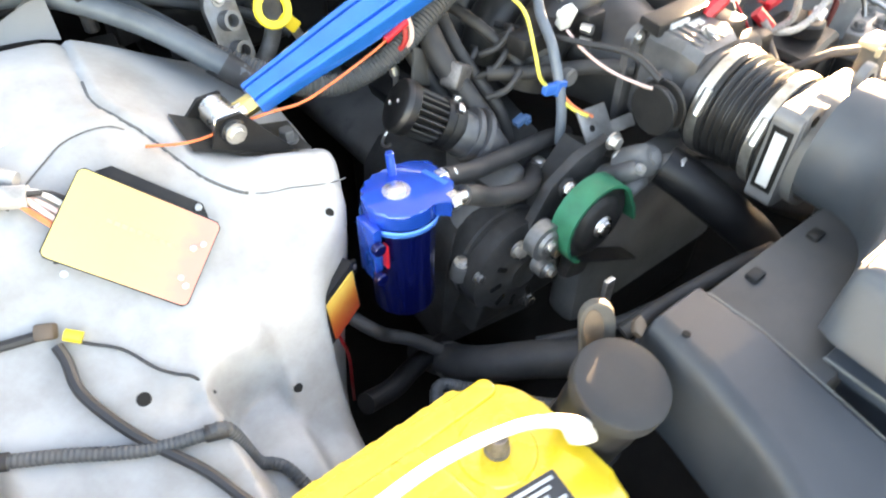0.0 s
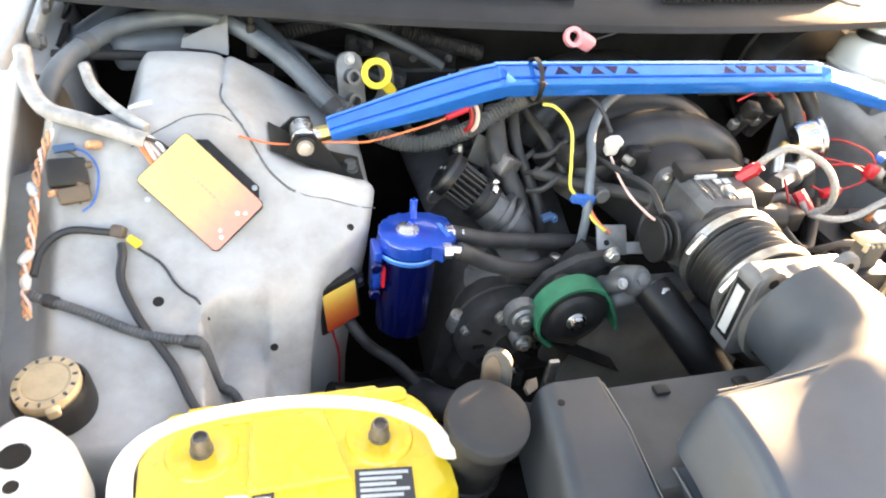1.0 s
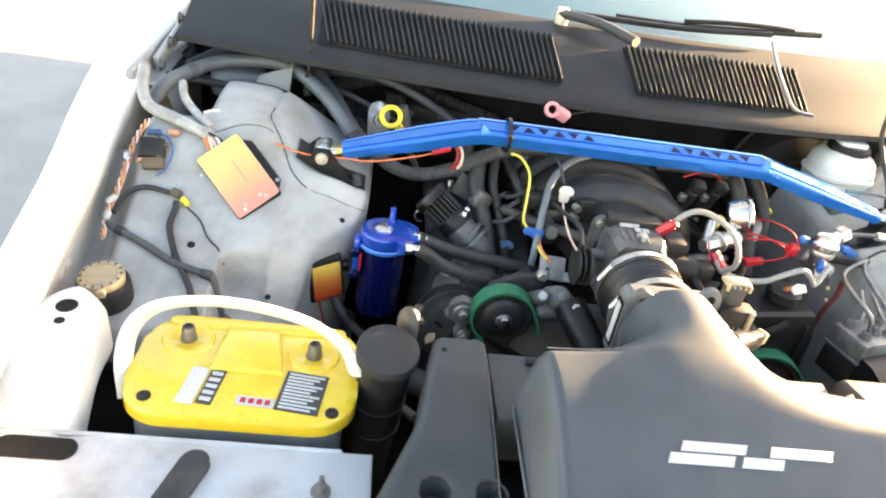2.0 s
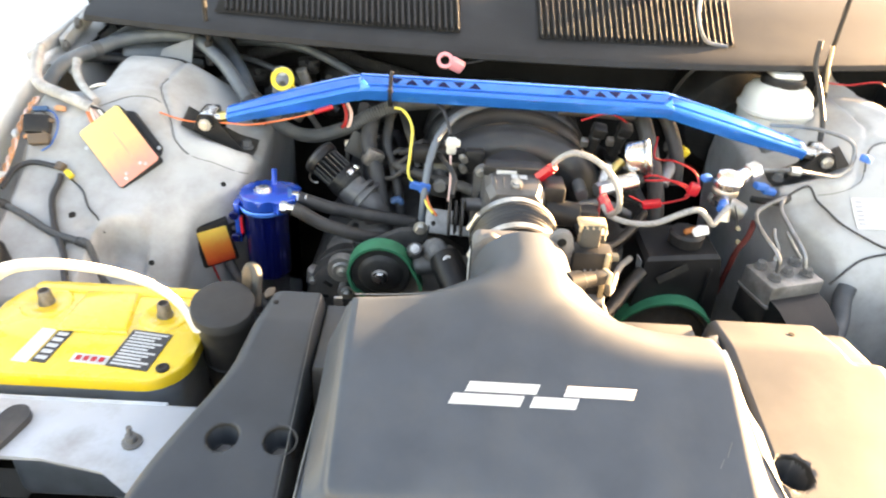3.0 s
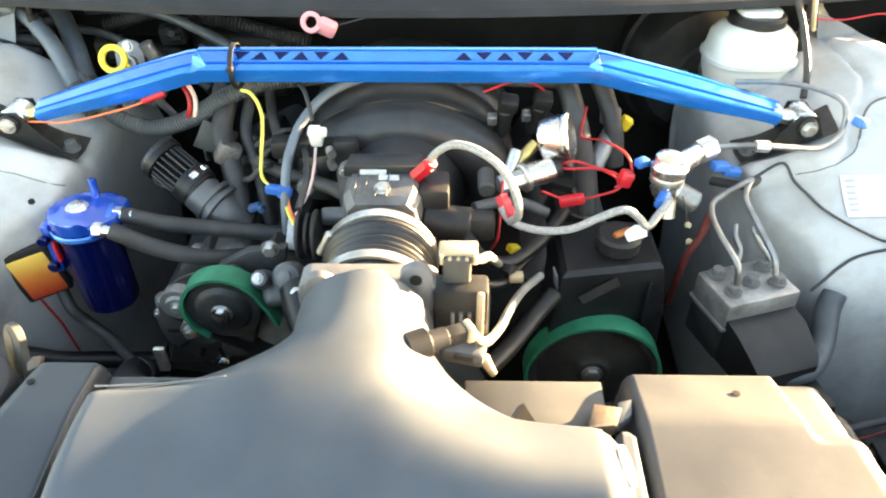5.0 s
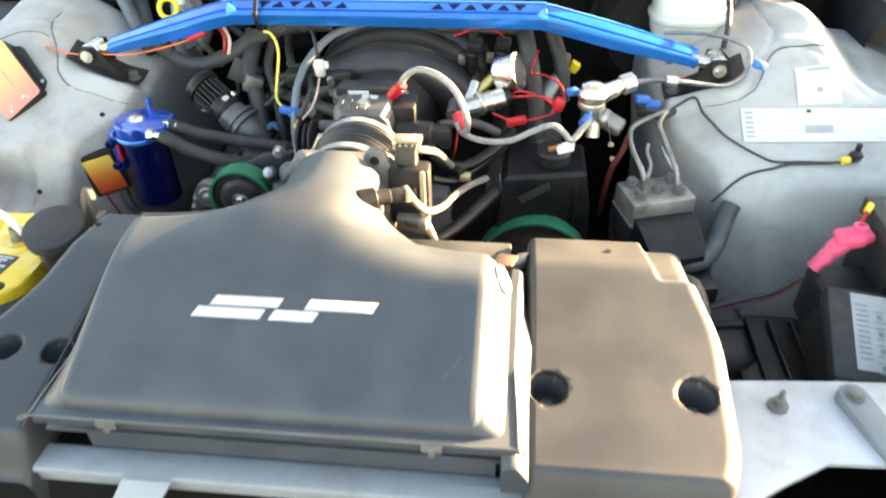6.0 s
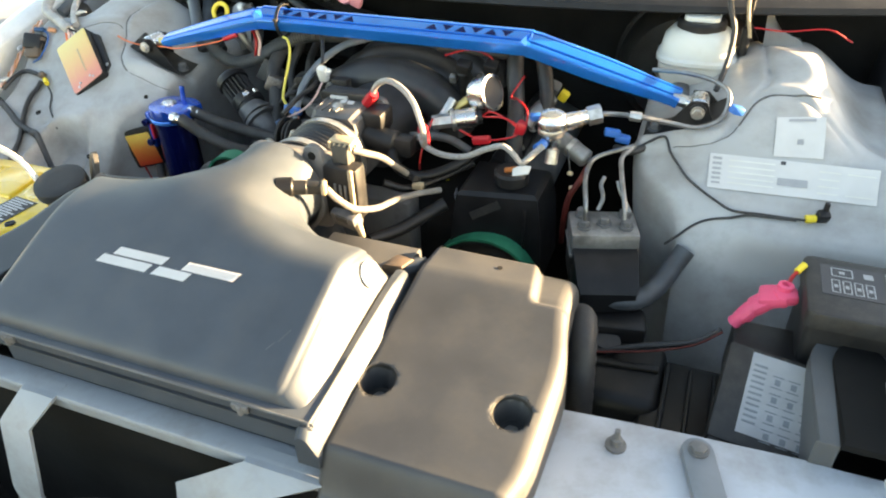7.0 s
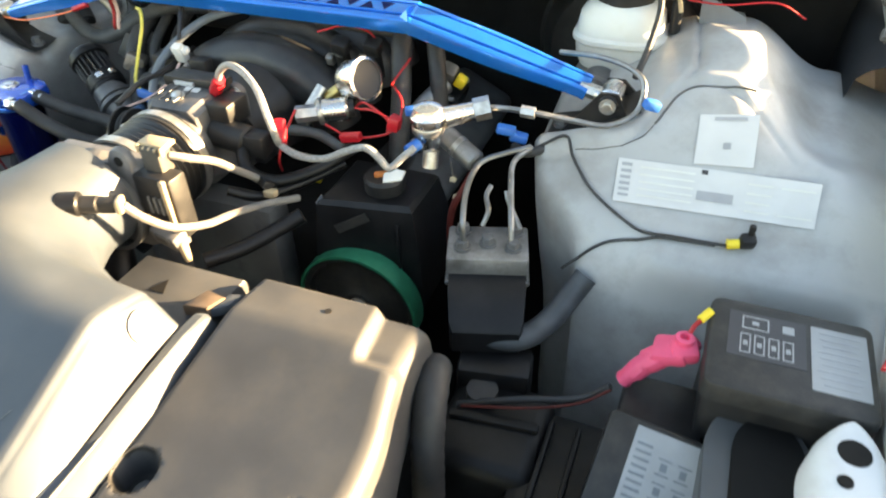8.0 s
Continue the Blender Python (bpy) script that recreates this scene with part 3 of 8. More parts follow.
# ---- strut tower brace ----
BRACE = "anodised blue aluminium strut tower brace across the bay"
brace = thing("strut_brace", (0, 0.03, 0.90), BRACE, "strut brace")
path = [(-0.478, 0.022, 0.957), (-0.455, 0.024, 0.964), (-0.30, 0.033, 1.006), (-0.262, 0.035, 1.014), (-0.22, 0.036, 1.016), (0.20, 0.036, 1.016), (0.242, 0.036, 1.014), (0.285, 0.035, 1.004), (0.455, 0.028, 0.962), (0.480, 0.026, 0.955)]
PROFILE = [(-0.0235, -0.011), (-0.0235, 0.005), (-0.0226, 0.0075), (-0.0205, 0.0090), (-0.0150, 0.0100), (-0.0140, 0.0096), (-0.0132, 0.0058), (-0.0112, 0.0058), (-0.0104, 0.0104), (-0.0094, 0.0110), (0.0094, 0.0110), (0.0104, 0.0104), (0.0112, 0.0058), (0.0132, 0.0058), (0.0140, 0.0096), (0.0150, 0.0100), (0.0205, 0.0090), (0.0226, 0.0075), (0.0235, 0.005), (0.0235, -0.011), (0.016, -0.013), (-0.016, -0.013)]
BAR_TILT = radians(16)
pts = smooth_path(path, 6)
secs = []
for i, q in enumerate(pts):
    way = (pts[min(i + 1, len(pts) - 1)] - pts[max(i - 1, 0)]).normalized()
    flat_up = way.cross(Vector((0, 1, 0))).normalized()
    side = Vector((0, 1, 0)) * math.cos(BAR_TILT) + flat_up * math.sin(BAR_TILT)
    up = flat_up * math.cos(BAR_TILT) - Vector((0, 1, 0)) * math.sin(BAR_TILT)
    k = min(1.0, 0.72 + 0.28 * ease(0, 0.14, min(q.x + 0.478, 0.48 - q.x)))
    secs.append([q + side * a * k + up * b * k for a, b in PROFILE])
bar = part("bar", loft(secs), BLUE, brace, angle=25)
for x0, count, flip in ((-0.205, 6, 0), (0.075, 6, 1)):
    for i in range(count):
        x = x0 + i * 0.0255
        d = 1 if (i + flip) % 2 else -1
        m = Matrix.Translation((x, 0.036, 1.016)) @ Euler((BAR_TILT, 0, 0)).to_matrix().to_4x4()
        # Thin plates on the bar carry the slots' shade; nothing is cut out.
        part("triangular_slot", slab([(-0.0100, -0.0075 * d), (0.0100, -0.0075 * d), (0, 0.0075 * d)][::d], 0.0095, 0.0118, m, 0), SLOT_SHADE, bar, "dark triangle laid on as the shade in a lightening slot")
for s in (-1, 1):
    b = rod((s * 0.470, 0.021, 0.956), (s * 0.496, 0.019, 0.951), 0.0095, 6)
    part("jam_nut", b, BRASS if s < 0 else STEEL, brace, "gold hexagon jam nut" if s < 0 else "steel jam nut")
    b = rod((s * 0.490, 0.018, 0.952), (s * 0.508, 0.016, 0.950), 0.0085, 14)
    b = rod((s * 0.510, 0.004, 0.95), (s * 0.510, 0.042, 0.95), 0.0150, 22, None, b, 0.003)
    part("rod_end", b, CHROME, brace, "bright steel rod end")
    b = rod((s * 0.510, -0.006, 0.948), (s * 0.510, 0.004, 0.948), 0.0125, 20, None, None, 0.002)
    part("bush", b, BLACK, brace)
    part("bolt", hexbolt((s * 0.510, -0.006, 0.948), (0, -1, 0), 0.0075, 0.007), STEEL, brace, "zinc bolt head")
    # mount: two ears and a foot that follows the sheet
    for y in (0.000, 0.044):
        ear = bmesh.new()
        ui, uo = (0.450, 0.534) if y < 0.02 else (0.492, 0.536)
        v = [(s * 0.521, y, 0.962), (s * 0.499, y, 0.962), (s * ui, y, tower_z(ui, y) + 0.004), (s * uo, y, tower_z(uo, y) + 0.002)]
        a = [ear.verts.new(p) for p in v]
        c = [ear.verts.new((p[0], p[1] + 0.004, p[2])) for p in v]
        ear.faces.new(a)
        ear.faces.new(c[::-1])
        for k in range(4):
            ear.faces.new((a[k], a[(k + 1) % 4], c[(k + 1) % 4], c[k]))
        part("mount_ear", ear, BLACK, brace, "black steel bracket ear")
    foot = [[(s * u, y, tower_z(u, y) + h) for y in (-0.004, 0.02, 0.045)] for u in (0.437, 0.47, 0.51, 0.55) for h in (0.004,)]
    b = loft(foot, closed=False)
    bmesh.ops.solidify(b, geom=b.faces[:], thickness=0.004)
    part("mount_foot", b, DUSTY, brace, "black steel mounting foot")
    part("foot_bolt", hexbolt((s * 0.452, 0.018, tower_z(0.452, 0.018) + 0.005), (0, 0, 1), 0.008, 0.014), DULLCAST, brace)

# ---- yellow battery ----
BX, BY, BZ = -0.555, -0.372, 0.820
battery = thing("battery", (BX, BY, 0.62), "bright yellow car battery with grey case and white strap", "battery")
case = slab(rounded(0.244, 0.165, 0.035, 6, BX, BY), 0.600, 0.800, None, 0.004)
part("case", case, CASEGREY, battery, "blue-grey plastic battery case")
top = slab(rounded(0.272, 0.182, 0.052, 8, BX, BY + 0.005), 0.801, BZ, None, 0.005, None, 4)
top = slab([(BX - 0.046, BY - 0.008), (BX + 0.044, BY - 0.008), (BX + 0.030, BY + 0.074), (BX - 0.040, BY + 0.074)], BZ - 0.006, BZ + 0.006, None, 0.0055, top, 3)
for x, y in ((-0.638, -0.325), (-0.478, -0.338)):
    top = lathe([(0.034, -0.004), (0.034, 0.0), (0.031, 0.004), (0.024, 0.005), (0.020, 0.003), (0.0, 0.003)], Matrix.Translation((x, y, BZ - 0.002)), 28, top)
top = slab(rounded(0.230, 0.020, 0.009, 4, BX, BY + 0.083), BZ - 0.02, BZ + 0.003, None, 0.003, top, 3)
part("cover", top, YELLOW, battery, "glossy yellow moulded top cover")
for x, y in ((-0.638, -0.325), (-0.478, -0.338)):
    part("terminal_post", lathe([(0, 0), (0.0105, 0), (0.0105, 0.003), (0.0095, 0.003), (0.0080, 0.018), (0.0072, 0.020), (0.006, 0.020), (0.006, 0.015), (0, 0.015)], Matrix.Translation((x, y, BZ + 0.001)), 20), LEAD, battery, "grey lead terminal post")
for x, y in ((-0.447, -0.437), (-0.661, -0.432)):
    part("vent_plug", lathe([(0, 0.0), (0.008, 0.0), (0.008, 0.003), (0.005, 0.004), (0, 0.002)], Matrix.Translation((x, y, BZ - 0.001)), 14), BLACK, battery, "dark recessed vent plug")


def label_plate(parent, at, w, d, name="label", mat=PAPER, h=0.0006, text=""):
    """A paper label, lying in the plane of a pose."""
    return part(name, box((w, d, h), at, 0), mat, parent, text)


def bars(parent, at, rows, mat=INK, name="print_bar"):
    """Plain bars in a label's plane: rows of middle x, middle y, width, height."""
    b = bmesh.new()
    for x, y, w, d in rows:
        b = box((w, d, 0.0005), at @ Matrix.Translation((x, y, 0.0007)), 0, 1, b)
    return tagged(part(name, b, mat, parent), kind="stuff")


flat = Matrix.Translation((BX, BY - 0.042, BZ + 0.0008))
lab = label_plate(battery, flat @ pose(0.070, 0.007, 0, 0, 0, -7), 0.052, 0.068, "warning_label", INK, 0.0008, "black warning label with white print")
bars(lab, flat @ pose(0.070, 0.007, 0, 0, 0, -7), [(-0.003 * (i % 3), 0.029 - i * 0.0058, 0.044 - 0.006 * (i % 3), 0.0032) for i in range(11)], PAPER)
lab = label_plate(battery, flat @ pose(-0.058, 0.006, 0, 0, 0, -7), 0.020, 0.062, "white_label", PAPER_LIT, 0.0008, "white label")
lab = label_plate(battery, flat @ pose(-0.036, 0.006, 0, 0, 0, -7), 0.018, 0.060, "date_label", INK, 0.0008, "black and white date label")
bars(lab, flat @ pose(-0.036, 0.006, 0, 0, 0, -7), [(0, 0.022 - i * 0.011, 0.013, 0.006) for i in range(5)], PAPER)
lab = label_plate(battery, flat @ pose(0.018, -0.014, 0, 0, 0, -4), 0.044, 0.015, "model_label", PAPER, 0.0008, "pale model label with red print")
bars(lab, flat @ pose(0.018, -0.014, 0, 0, 0, -4), [(-0.014 + i * 0.0095, 0, 0.006, 0.008) for i in range(4)], REDPLASTIC)
part("strap", tube([(-0.692, -0.398, 0.785), (-0.700, -0.378, 0.826), (-0.693, -0.360, 0.862), (-0.664, -0.354, 0.890), (-0.610, -0.354, 0.904), (-0.545, -0.352, 0.900), (-0.480, -0.360, 0.888), (-0.440, -0.372, 0.866), (-0.423, -0.376, 0.830)], 0.0125, 8, 14, None, 0, 0.006, 0.36), STRAPWHITE, battery, "white webbing carrying strap")
# the toothed lip along the cover's rear edge
teeth = [(-0.660, -0.288)]
for k in range(7):
    x = -0.650 + 0.0262 * k
    teeth += [(x, -0.2705), (x + 0.021, -0.2695), (x + 0.0215, -0.2735), (x + 0.0258, -0.2735)]
part("rear_lip", slab([(-0.458, -0.288)] + teeth[::-1], 0.806, 0.817, None, 0.002), YELLOW, battery, "toothed rear lip of the cover")

# ---- air intake lid ----
lid = thing("air_intake_lid", (-0.01, -0.55, 0.80), "black plastic air intake lid with white emblem, dusty", "air intake")
LX = -0.016


def lid_height(x, y):
    """The lid's upper face: a broad slope up to a bell-shaped crest that runs into the neck, and flanks that fall off behind it."""
    bell = 1 / math.cosh((x + 0.016) / 0.045)
    crest = -0.514 + 0.105 * bell
    z = float(np.interp(y, (-0.70, -0.655, -0.30), (0.866, 0.886, 1.034)))
    z = 0.974 - 0.009 * math.log(1 + math.exp((0.974 - z) / 0.009))
    r = 0.005 + 0.017 * bell + 0.007 * ease(0.0, -0.10, x)
    fall = 0.30 + 0.35 * ease(-0.03, 0.06, x)
    return z - fall * (1 - 0.85 * bell) * r * math.log(1 + math.exp(min(60.0, (y - crest) / r)))


TOP_STEPS = [1.0, 0.988, 0.975, 0.955] + [0.92 - 1.84 * k / 38 for k in range(39)] + [-0.955, -0.975, -0.988, -1.0]


def lid_sections():
    """Rings from the wide front edge to the round neck; each is a box that turns into an ellipse."""
    rows = []
    ys = [-0.656, -0.654, -0.650] + [-0.645 + 0.008 * k for k in range(24)] + [-0.458 + 0.004 * k for k in range(16)] + [-0.385 + 0.0065 * k for k in range(11)]
    for i, y in enumerate(ys):
        w_left = 0.206 - 0.143 * min(1.0, 1.03 - 1.03 * math.exp(-max(0.0, y + 0.437) / 0.021))
        w_right = 0.206 - 0.143 * min(1.0, 1.03 - 1.03 * math.exp(-max(0.0, y + 0.452) / 0.030))
        flare = 0.019 * (1 - ease(-0.46, -0.40, y))
        g = ease(-0.452, -0.352, y)
        zlow = 0.868 + 0.022 * ease(-0.65, -0.45, y) - 0.052 * ease(-0.452, -0.37, y)
        cx = LX - 0.003
        drop = (0.012, 0.005, 0.0015)[i] if i < 3 else 0.0
        back_left, back_right = 0.016 * ease(-0.446, -0.425, y) * (1 - g), 0.020 * ease(-0.462, -0.435, y) * (1 - g)
        peak = lid_height(-0.016, y)
        mid, half = (peak + zlow) / 2, (peak - zlow) / 2
        ring = []
        for q in TOP_STEPS:
            w, back = (w_right, back_right) if q > 0 else (w_left, back_left)
            x = q * (w - 0.007 - drop)
            z = lid_height(x, y) - drop * 0.8 - back * abs(q) ** 2 - 0.0016 * ease(0.97, 1.0, abs(q))
            a = radians(90 - 78 * q)
            ring.append((x, z, w * math.cos(a), mid + half * math.sin(a)))
        sides = []
        for w, zt in ((w_left, ring[-1][1]), (w_right, ring[0][1])):
            side = []
            for t in (0.03, 0.08, 0.15, 0.28, 0.42, 0.56, 0.70, 0.84, 0.95):
                x = w - 0.007 - drop + 0.003 * ease(0, 0.12, t) + (flare + 0.004) * t
                a = radians(12 - 57 * t)
                side.append((x, zt - 0.002 - (zt - zlow - 0.004) * t, w * math.cos(a), mid + half * math.sin(a)))
            sides.append(side)
        ring += [(-a, b, -c, d) for a, b, c, d in sides[0]]
        for j in range(9):
            q = -1 + 2 * j / 8
            w = w_right if q > 0 else w_left
            a = radians(270 + 45 * q)
            ring.append((q * (w + flare - drop), zlow, w * math.cos(a), mid + half * math.sin(a)))
        ring += sides[1][::-1]
        rows.append([(cx + a * (1 - g) + c * g, y, b * (1 - g) + d * g) for a, b, c, d in ring])
    return rows


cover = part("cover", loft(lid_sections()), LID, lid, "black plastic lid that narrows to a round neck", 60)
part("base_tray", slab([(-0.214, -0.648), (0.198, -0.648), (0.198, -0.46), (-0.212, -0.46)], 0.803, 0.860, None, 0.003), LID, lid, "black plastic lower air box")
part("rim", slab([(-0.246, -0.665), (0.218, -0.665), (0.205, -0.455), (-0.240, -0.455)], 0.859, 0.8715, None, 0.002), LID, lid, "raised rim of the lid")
# Pale bead paints the glint of the sky on the rim.
bead = [(-0.2425, -0.455, 0.8715), (-0.2448, -0.55, 0.8715), (-0.2470, -0.662, 0.8715), (-0.243, -0.6655, 0.8713), (-0.10, -0.6655, 0.8713), (0.06, -0.6655, 0.8713), (0.212, -0.6655, 0.8713), (0.2175, -0.663, 0.8715), (0.2110, -0.55, 0.8715)]
part("rim_bead", tube(bead, 0.0013, 6, 8), GLINT_SCUFF, lid, "pale glint painted along the edge of the rim")
def on_lid(x, y, h=0.0):
    return (x, y, lid_height(x + 0.019, y) + h)


part("edge_glint", tube([on_lid(x, -0.4375, -0.001) for x in (-0.216, -0.195, -0.17, -0.145, -0.125, -0.110)], 0.0009, 6, 8), GLINT_SCUFF, lid, "pale glint painted along the rear edge of the lid")
part("tray_ledge", slab([(-0.245, -0.6585), (0.216, -0.6585), (0.216, -0.640), (-0.245, -0.640)], 0.8395, 0.8435, None, 0.0015), LID, lid, "thin ledge along the lower air box")
for x in (-0.17, 0.14):
    b = box((0.020, 0.005, 0.010), (x, -0.667, 0.866), 0.002)
    part("clip", box((0.007, 0.007, 0.014), (x, -0.668, 0.864), 0.002, 1, b), DULLCAST, lid, "small spring clip")
part("latch_clip", slab([(0.180, -0.420), (0.206, -0.416), (0.214, -0.396), (0.190, -0.392)], 0.866, 0.880, None, 0.003), BROWN, lid, "brown latch foot")
part("latch_clip", slab([(0.208, -0.414), (0.222, -0.402), (0.226, -0.384), (0.212, -0.388)], 0.866, 0.877, None, 0.002), LID, lid)


# white emblem: plain slanted blocks that follow the lid
def emblem_block(x0, x1, y0, y1, lean=0.5):
    rows = []
    for i in range(5):
        y = y0 + (y1 - y0) * i / 4
        rows.append([(LX + x0 + (x1 - x0) * k / 12 + lean * y, -0.559 + y, lid_height(x0 + (x1 - x0) * k / 12 + lean * y + 0.003, -0.559 + y) + 0.0014) for k in range(13)])
    b = loft(rows, closed=False)
    bmesh.ops.solidify(b, geom=b.faces[:], thickness=0.0012)
    return b


for q in ((-0.089, -0.019, -0.0125, -0.0018), (-0.079, -0.009, 0.0000, 0.0102), (-0.010, 0.035, -0.0125, -0.0018), (0.018, 0.087, -0.0005, 0.0102)):
    part("emblem_block", emblem_block(*q), EMBLEM, lid, "white slanted emblem block")
# shelf behind the lid, ridge beside it, round tag
for x0, x1 in ((-0.262, -0.055), (0.075, 0.205)):
    b = slab([(x0, -0.47), (x1, -0.47), (x1, -0.352), (x0, -0.352)], 0.800, 0.866, None, 0.006)
    part("shelf", b, SHROUD, lid, "black plastic shelf behind the lid")
# Black triangle on the shelf: a cast shadow painted on.
part("shelf_shadow", slab([(0.118, -0.402), (0.138, -0.402), (0.129, -0.382)], 0.8655, 0.8668, None, 0), NOSE, lid, "triangular shadow painted dark on the shelf")
for x, y, w, d, a in ((0.158, -0.600, 0.016, 0.0012, 62), (0.148, -0.613, 0.010, 0.0010, 58)):
    rows = [[(x + (i * w / 8) * math.cos(radians(a)) - q * d * math.sin(radians(a)), y + (i * w / 8) * math.sin(radians(a)) + q * d * math.cos(radians(a))) for q in (-0.5, 0.5)] for i in range(-4, 5)]
    rows = [[(u, v, lid_height(u + 0.019, v) + 0.0006) for u, v in r] for r in rows]
    part("scuff", loft(rows, closed=False), GLINT_SCUFF, lid, "pale scuff on the plastic")
for x, y in ((-0.115, -0.372), (-0.205, -0.368)):
    part("shelf_clip", box((0.016, 0.012, 0.006), (x, y, 0.868), 0.002), BLACK, lid)
rows = []
for y, xl, x0, x1, xr, zt, zr in ((-0.676, 0.204, 0.209, 0.216, 0.2285, 0.858, 0.838), (-0.668, 0.203, 0.208, 0.215, 0.2285, 0.866, 0.8435), (-0.60, 0.201, 0.206, 0.212, 0.2275, 0.869, 0.8545), (-0.53, 0.201, 0.206, 0.213, 0.230, 0.879, 0.863), (-0.46, 0.202, 0.206, 0.214, 0.223, 0.887, 0.864), (-0.432, 0.203, 0.207, 0.215, 0.222, 0.887, 0.862), (-0.424, 0.205, 0.209, 0.214, 0.221, 0.881, 0.862)):
    rows.append([(xl, y, 0.82), (xl, y, zt - 0.006), (x0, y, zt), (x1, y, zt - 0.0005), (x1 + 0.003, y, zt - 0.003), (xr, y, zr), (xr, y, 0.82)])
part("side_ridge", loft(rows), LID, lid, "raised ridge beside the lid")
part("round_tag", lathe([(0, 0.0014), (0.016, 0.0014), (0.016, -0.001)], Matrix.Translation((0.1975, -0.480, 0.912)) @ Euler((0, radians(62), 0)).to_matrix().to_4x4(), 24), EMBLEM, lid, "round pale tag on the lid's side")

# ---- radiator shrouds beside the lid ----


def shroud(s, name_label):
    """The moulded radiator cover at one side: a sloping plate with rolled edges and two bolt wells."""
    th = thing("radiator_cover", (s * 0.33, -0.5, 0.80), name_label, "radiator cover", "radiator covers")
    xi = 0.2265 if s > 0 else 0.266
    wells = ((0.247, -0.577), (0.393, -0.575)) if s > 0 else ((0.277, -0.571), (0.335, -0.570))
    r = 0.0205 if s > 0 else 0.017
    deep = 0.034 if s > 0 else 0.027

    def sheet(y):
        if s < 0:
            return float(np.mean([np.interp(y + d, (-0.72, -0.66, -0.412, -0.34), (0.842, 0.843, 0.884, 0.882)) for d in (-0.003, 0, 0.003)]))
        return float(np.mean([np.interp(y + d, (-0.72, -0.66, -0.41, -0.34), (0.842, 0.843, 0.882, 0.872)) for d in (-0.006, 0, 0.006)]))

    def notch(u, y):
        """The step down at the rear outer corner of the driver's cover."""
        return 0.014 * ease(0.364, 0.374, u + 0.15 * (y + 0.39)) * ease(-0.432, -0.412, y) if s > 0 else 0.0

    def plate(u, y):
        z = sheet(y) - notch(u, y)
        for wu, wy in wells:
            z -= deep * ease(r, r - 0.0045, math.hypot(u - wu, y - wy))
        return z

    rows = []
    for i in range(131):
        y = -0.690 + 0.348 * i / 130
        if s > 0:
            xo = float(np.mean([np.interp(y + d, (-0.69, -0.64, -0.50, -0.43, -0.40, -0.34), (0.405, 0.428, 0.432, 0.416, 0.414, 0.414)) for d in (-0.02, 0, 0.02)]))
        else:
            xo = float(np.mean([np.interp(y + d, (-0.69, -0.60, -0.48, -0.40, -0.34), (0.43, 0.405, 0.352, 0.340, 0.330)) for d in (-0.015, 0, 0.015)]))
        low = -0.05 * ease(-0.660, -0.69, y) - 0.030 * ease(-0.352, -0.343, y)
        base = sheet(y) + low
        prof = [(xi - 0.003, base - 0.055), (xi - 0.0015, base - 0.012), (xi, base - 0.0065), (xi + 0.0025, base - 0.002)]
        for k in range(64):
            u = xi + 0.006 + (xo - 0.016 - xi - 0.006) * k / 63
            prof.append((u, plate(u, y) + low))
        for a in (22, 45, 68, 90):
            prof.append((xo - 0.016 + 0.016 * math.sin(radians(a)), base - notch(xo, y) - 0.016 * (1 - math.cos(radians(a)))))
        prof += [(xo + 0.002, base - 0.05), (xo + 0.003, base - 0.10)]
        rows.append([(s * u, y, h) for u, h in prof])
    part("panel", loft(rows, closed=False), SHROUD if s > 0 else SHROUD_SHADED, th, angle=50)
    for u, y in wells:
        tilt = Euler((math.atan(0.156), 0, 0)).to_matrix().to_4x4()
        # Well lining is darker than the panel; the shade inside is in its colour.
        part("bolt_well", lathe([(r + 0.0014, -0.0012), (r + 0.0004, -0.0006), (r - 0.0006, -0.0012), (r - 0.0014, -0.0030), (r - 0.0020, -deep * 0.85), (r - 0.005, -deep + 0.002), (0, -deep + 0.002)], Matrix.Translation((s * u, y, sheet(y))) @ tilt, 40), PULLEY, th)
        part("bolt", hexbolt((s * u, y, plate(u, y)), (0, 0, 1), 0.0085, 0.007), CAST, th)
    if s < 0:
        part("edge_glint", tube([(-0.2685, -0.66 + 0.025 * k, sheet(-0.66 + 0.025 * k) - 0.0004) for k in range(13)], 0.0006, 2, 6), GLINT_SCUFF, th, "pale glint painted along the inner edge")
    part("push_pin", lathe([(0, 0.0012), (0.0035, 0.0012), (0.0035, 0)], Matrix.Translation((s * 0.320, -0.378, plate(0.320, -0.378))), 12), DARK, th)
    return th


shroud(1, "black plastic radiator cover with two bolt wells, dusty")
shroud(-1, "black plastic radiator cover with two bolt wells, darkened for its shade")


# ---- control boxes on the passenger side ----
BOX = frame_of((-0.6295, -0.0615, 0.9285), (0.077, -0.057, -0.063), (0.054, 0.029, 0.038))
ctrl = thing("control_box", BOX, "black control box with yellow to pink sticker on the inner fender", "control box")
def cut_corners(w, d, c):
    return [(-w + c, -d), (w - c, -d), (w, -d + c), (w, d - c), (w - c, d), (-w + c, d), (-w, d - c), (-w, -d + c)]


part("housing", slab(cut_corners(0.058, 0.038, 0.004), -0.024, -0.001, BOX, 0.0015), BLACK, ctrl, "black plastic housing")
part("flange", slab(cut_corners(0.047, 0.049, 0.009), -0.026, -0.014, BOX, 0.001), BLACK, ctrl, "black mounting flange")
for x, y in ((-0.036, -0.0445), (0.036, -0.0445), (0.036, 0.0445)):
    part("flange_screw", lathe([(0, 0.0015), (0.003, 0.0012), (0.0034, 0)], BOX @ pose(x, y, -0.014), 12), STEEL, ctrl)
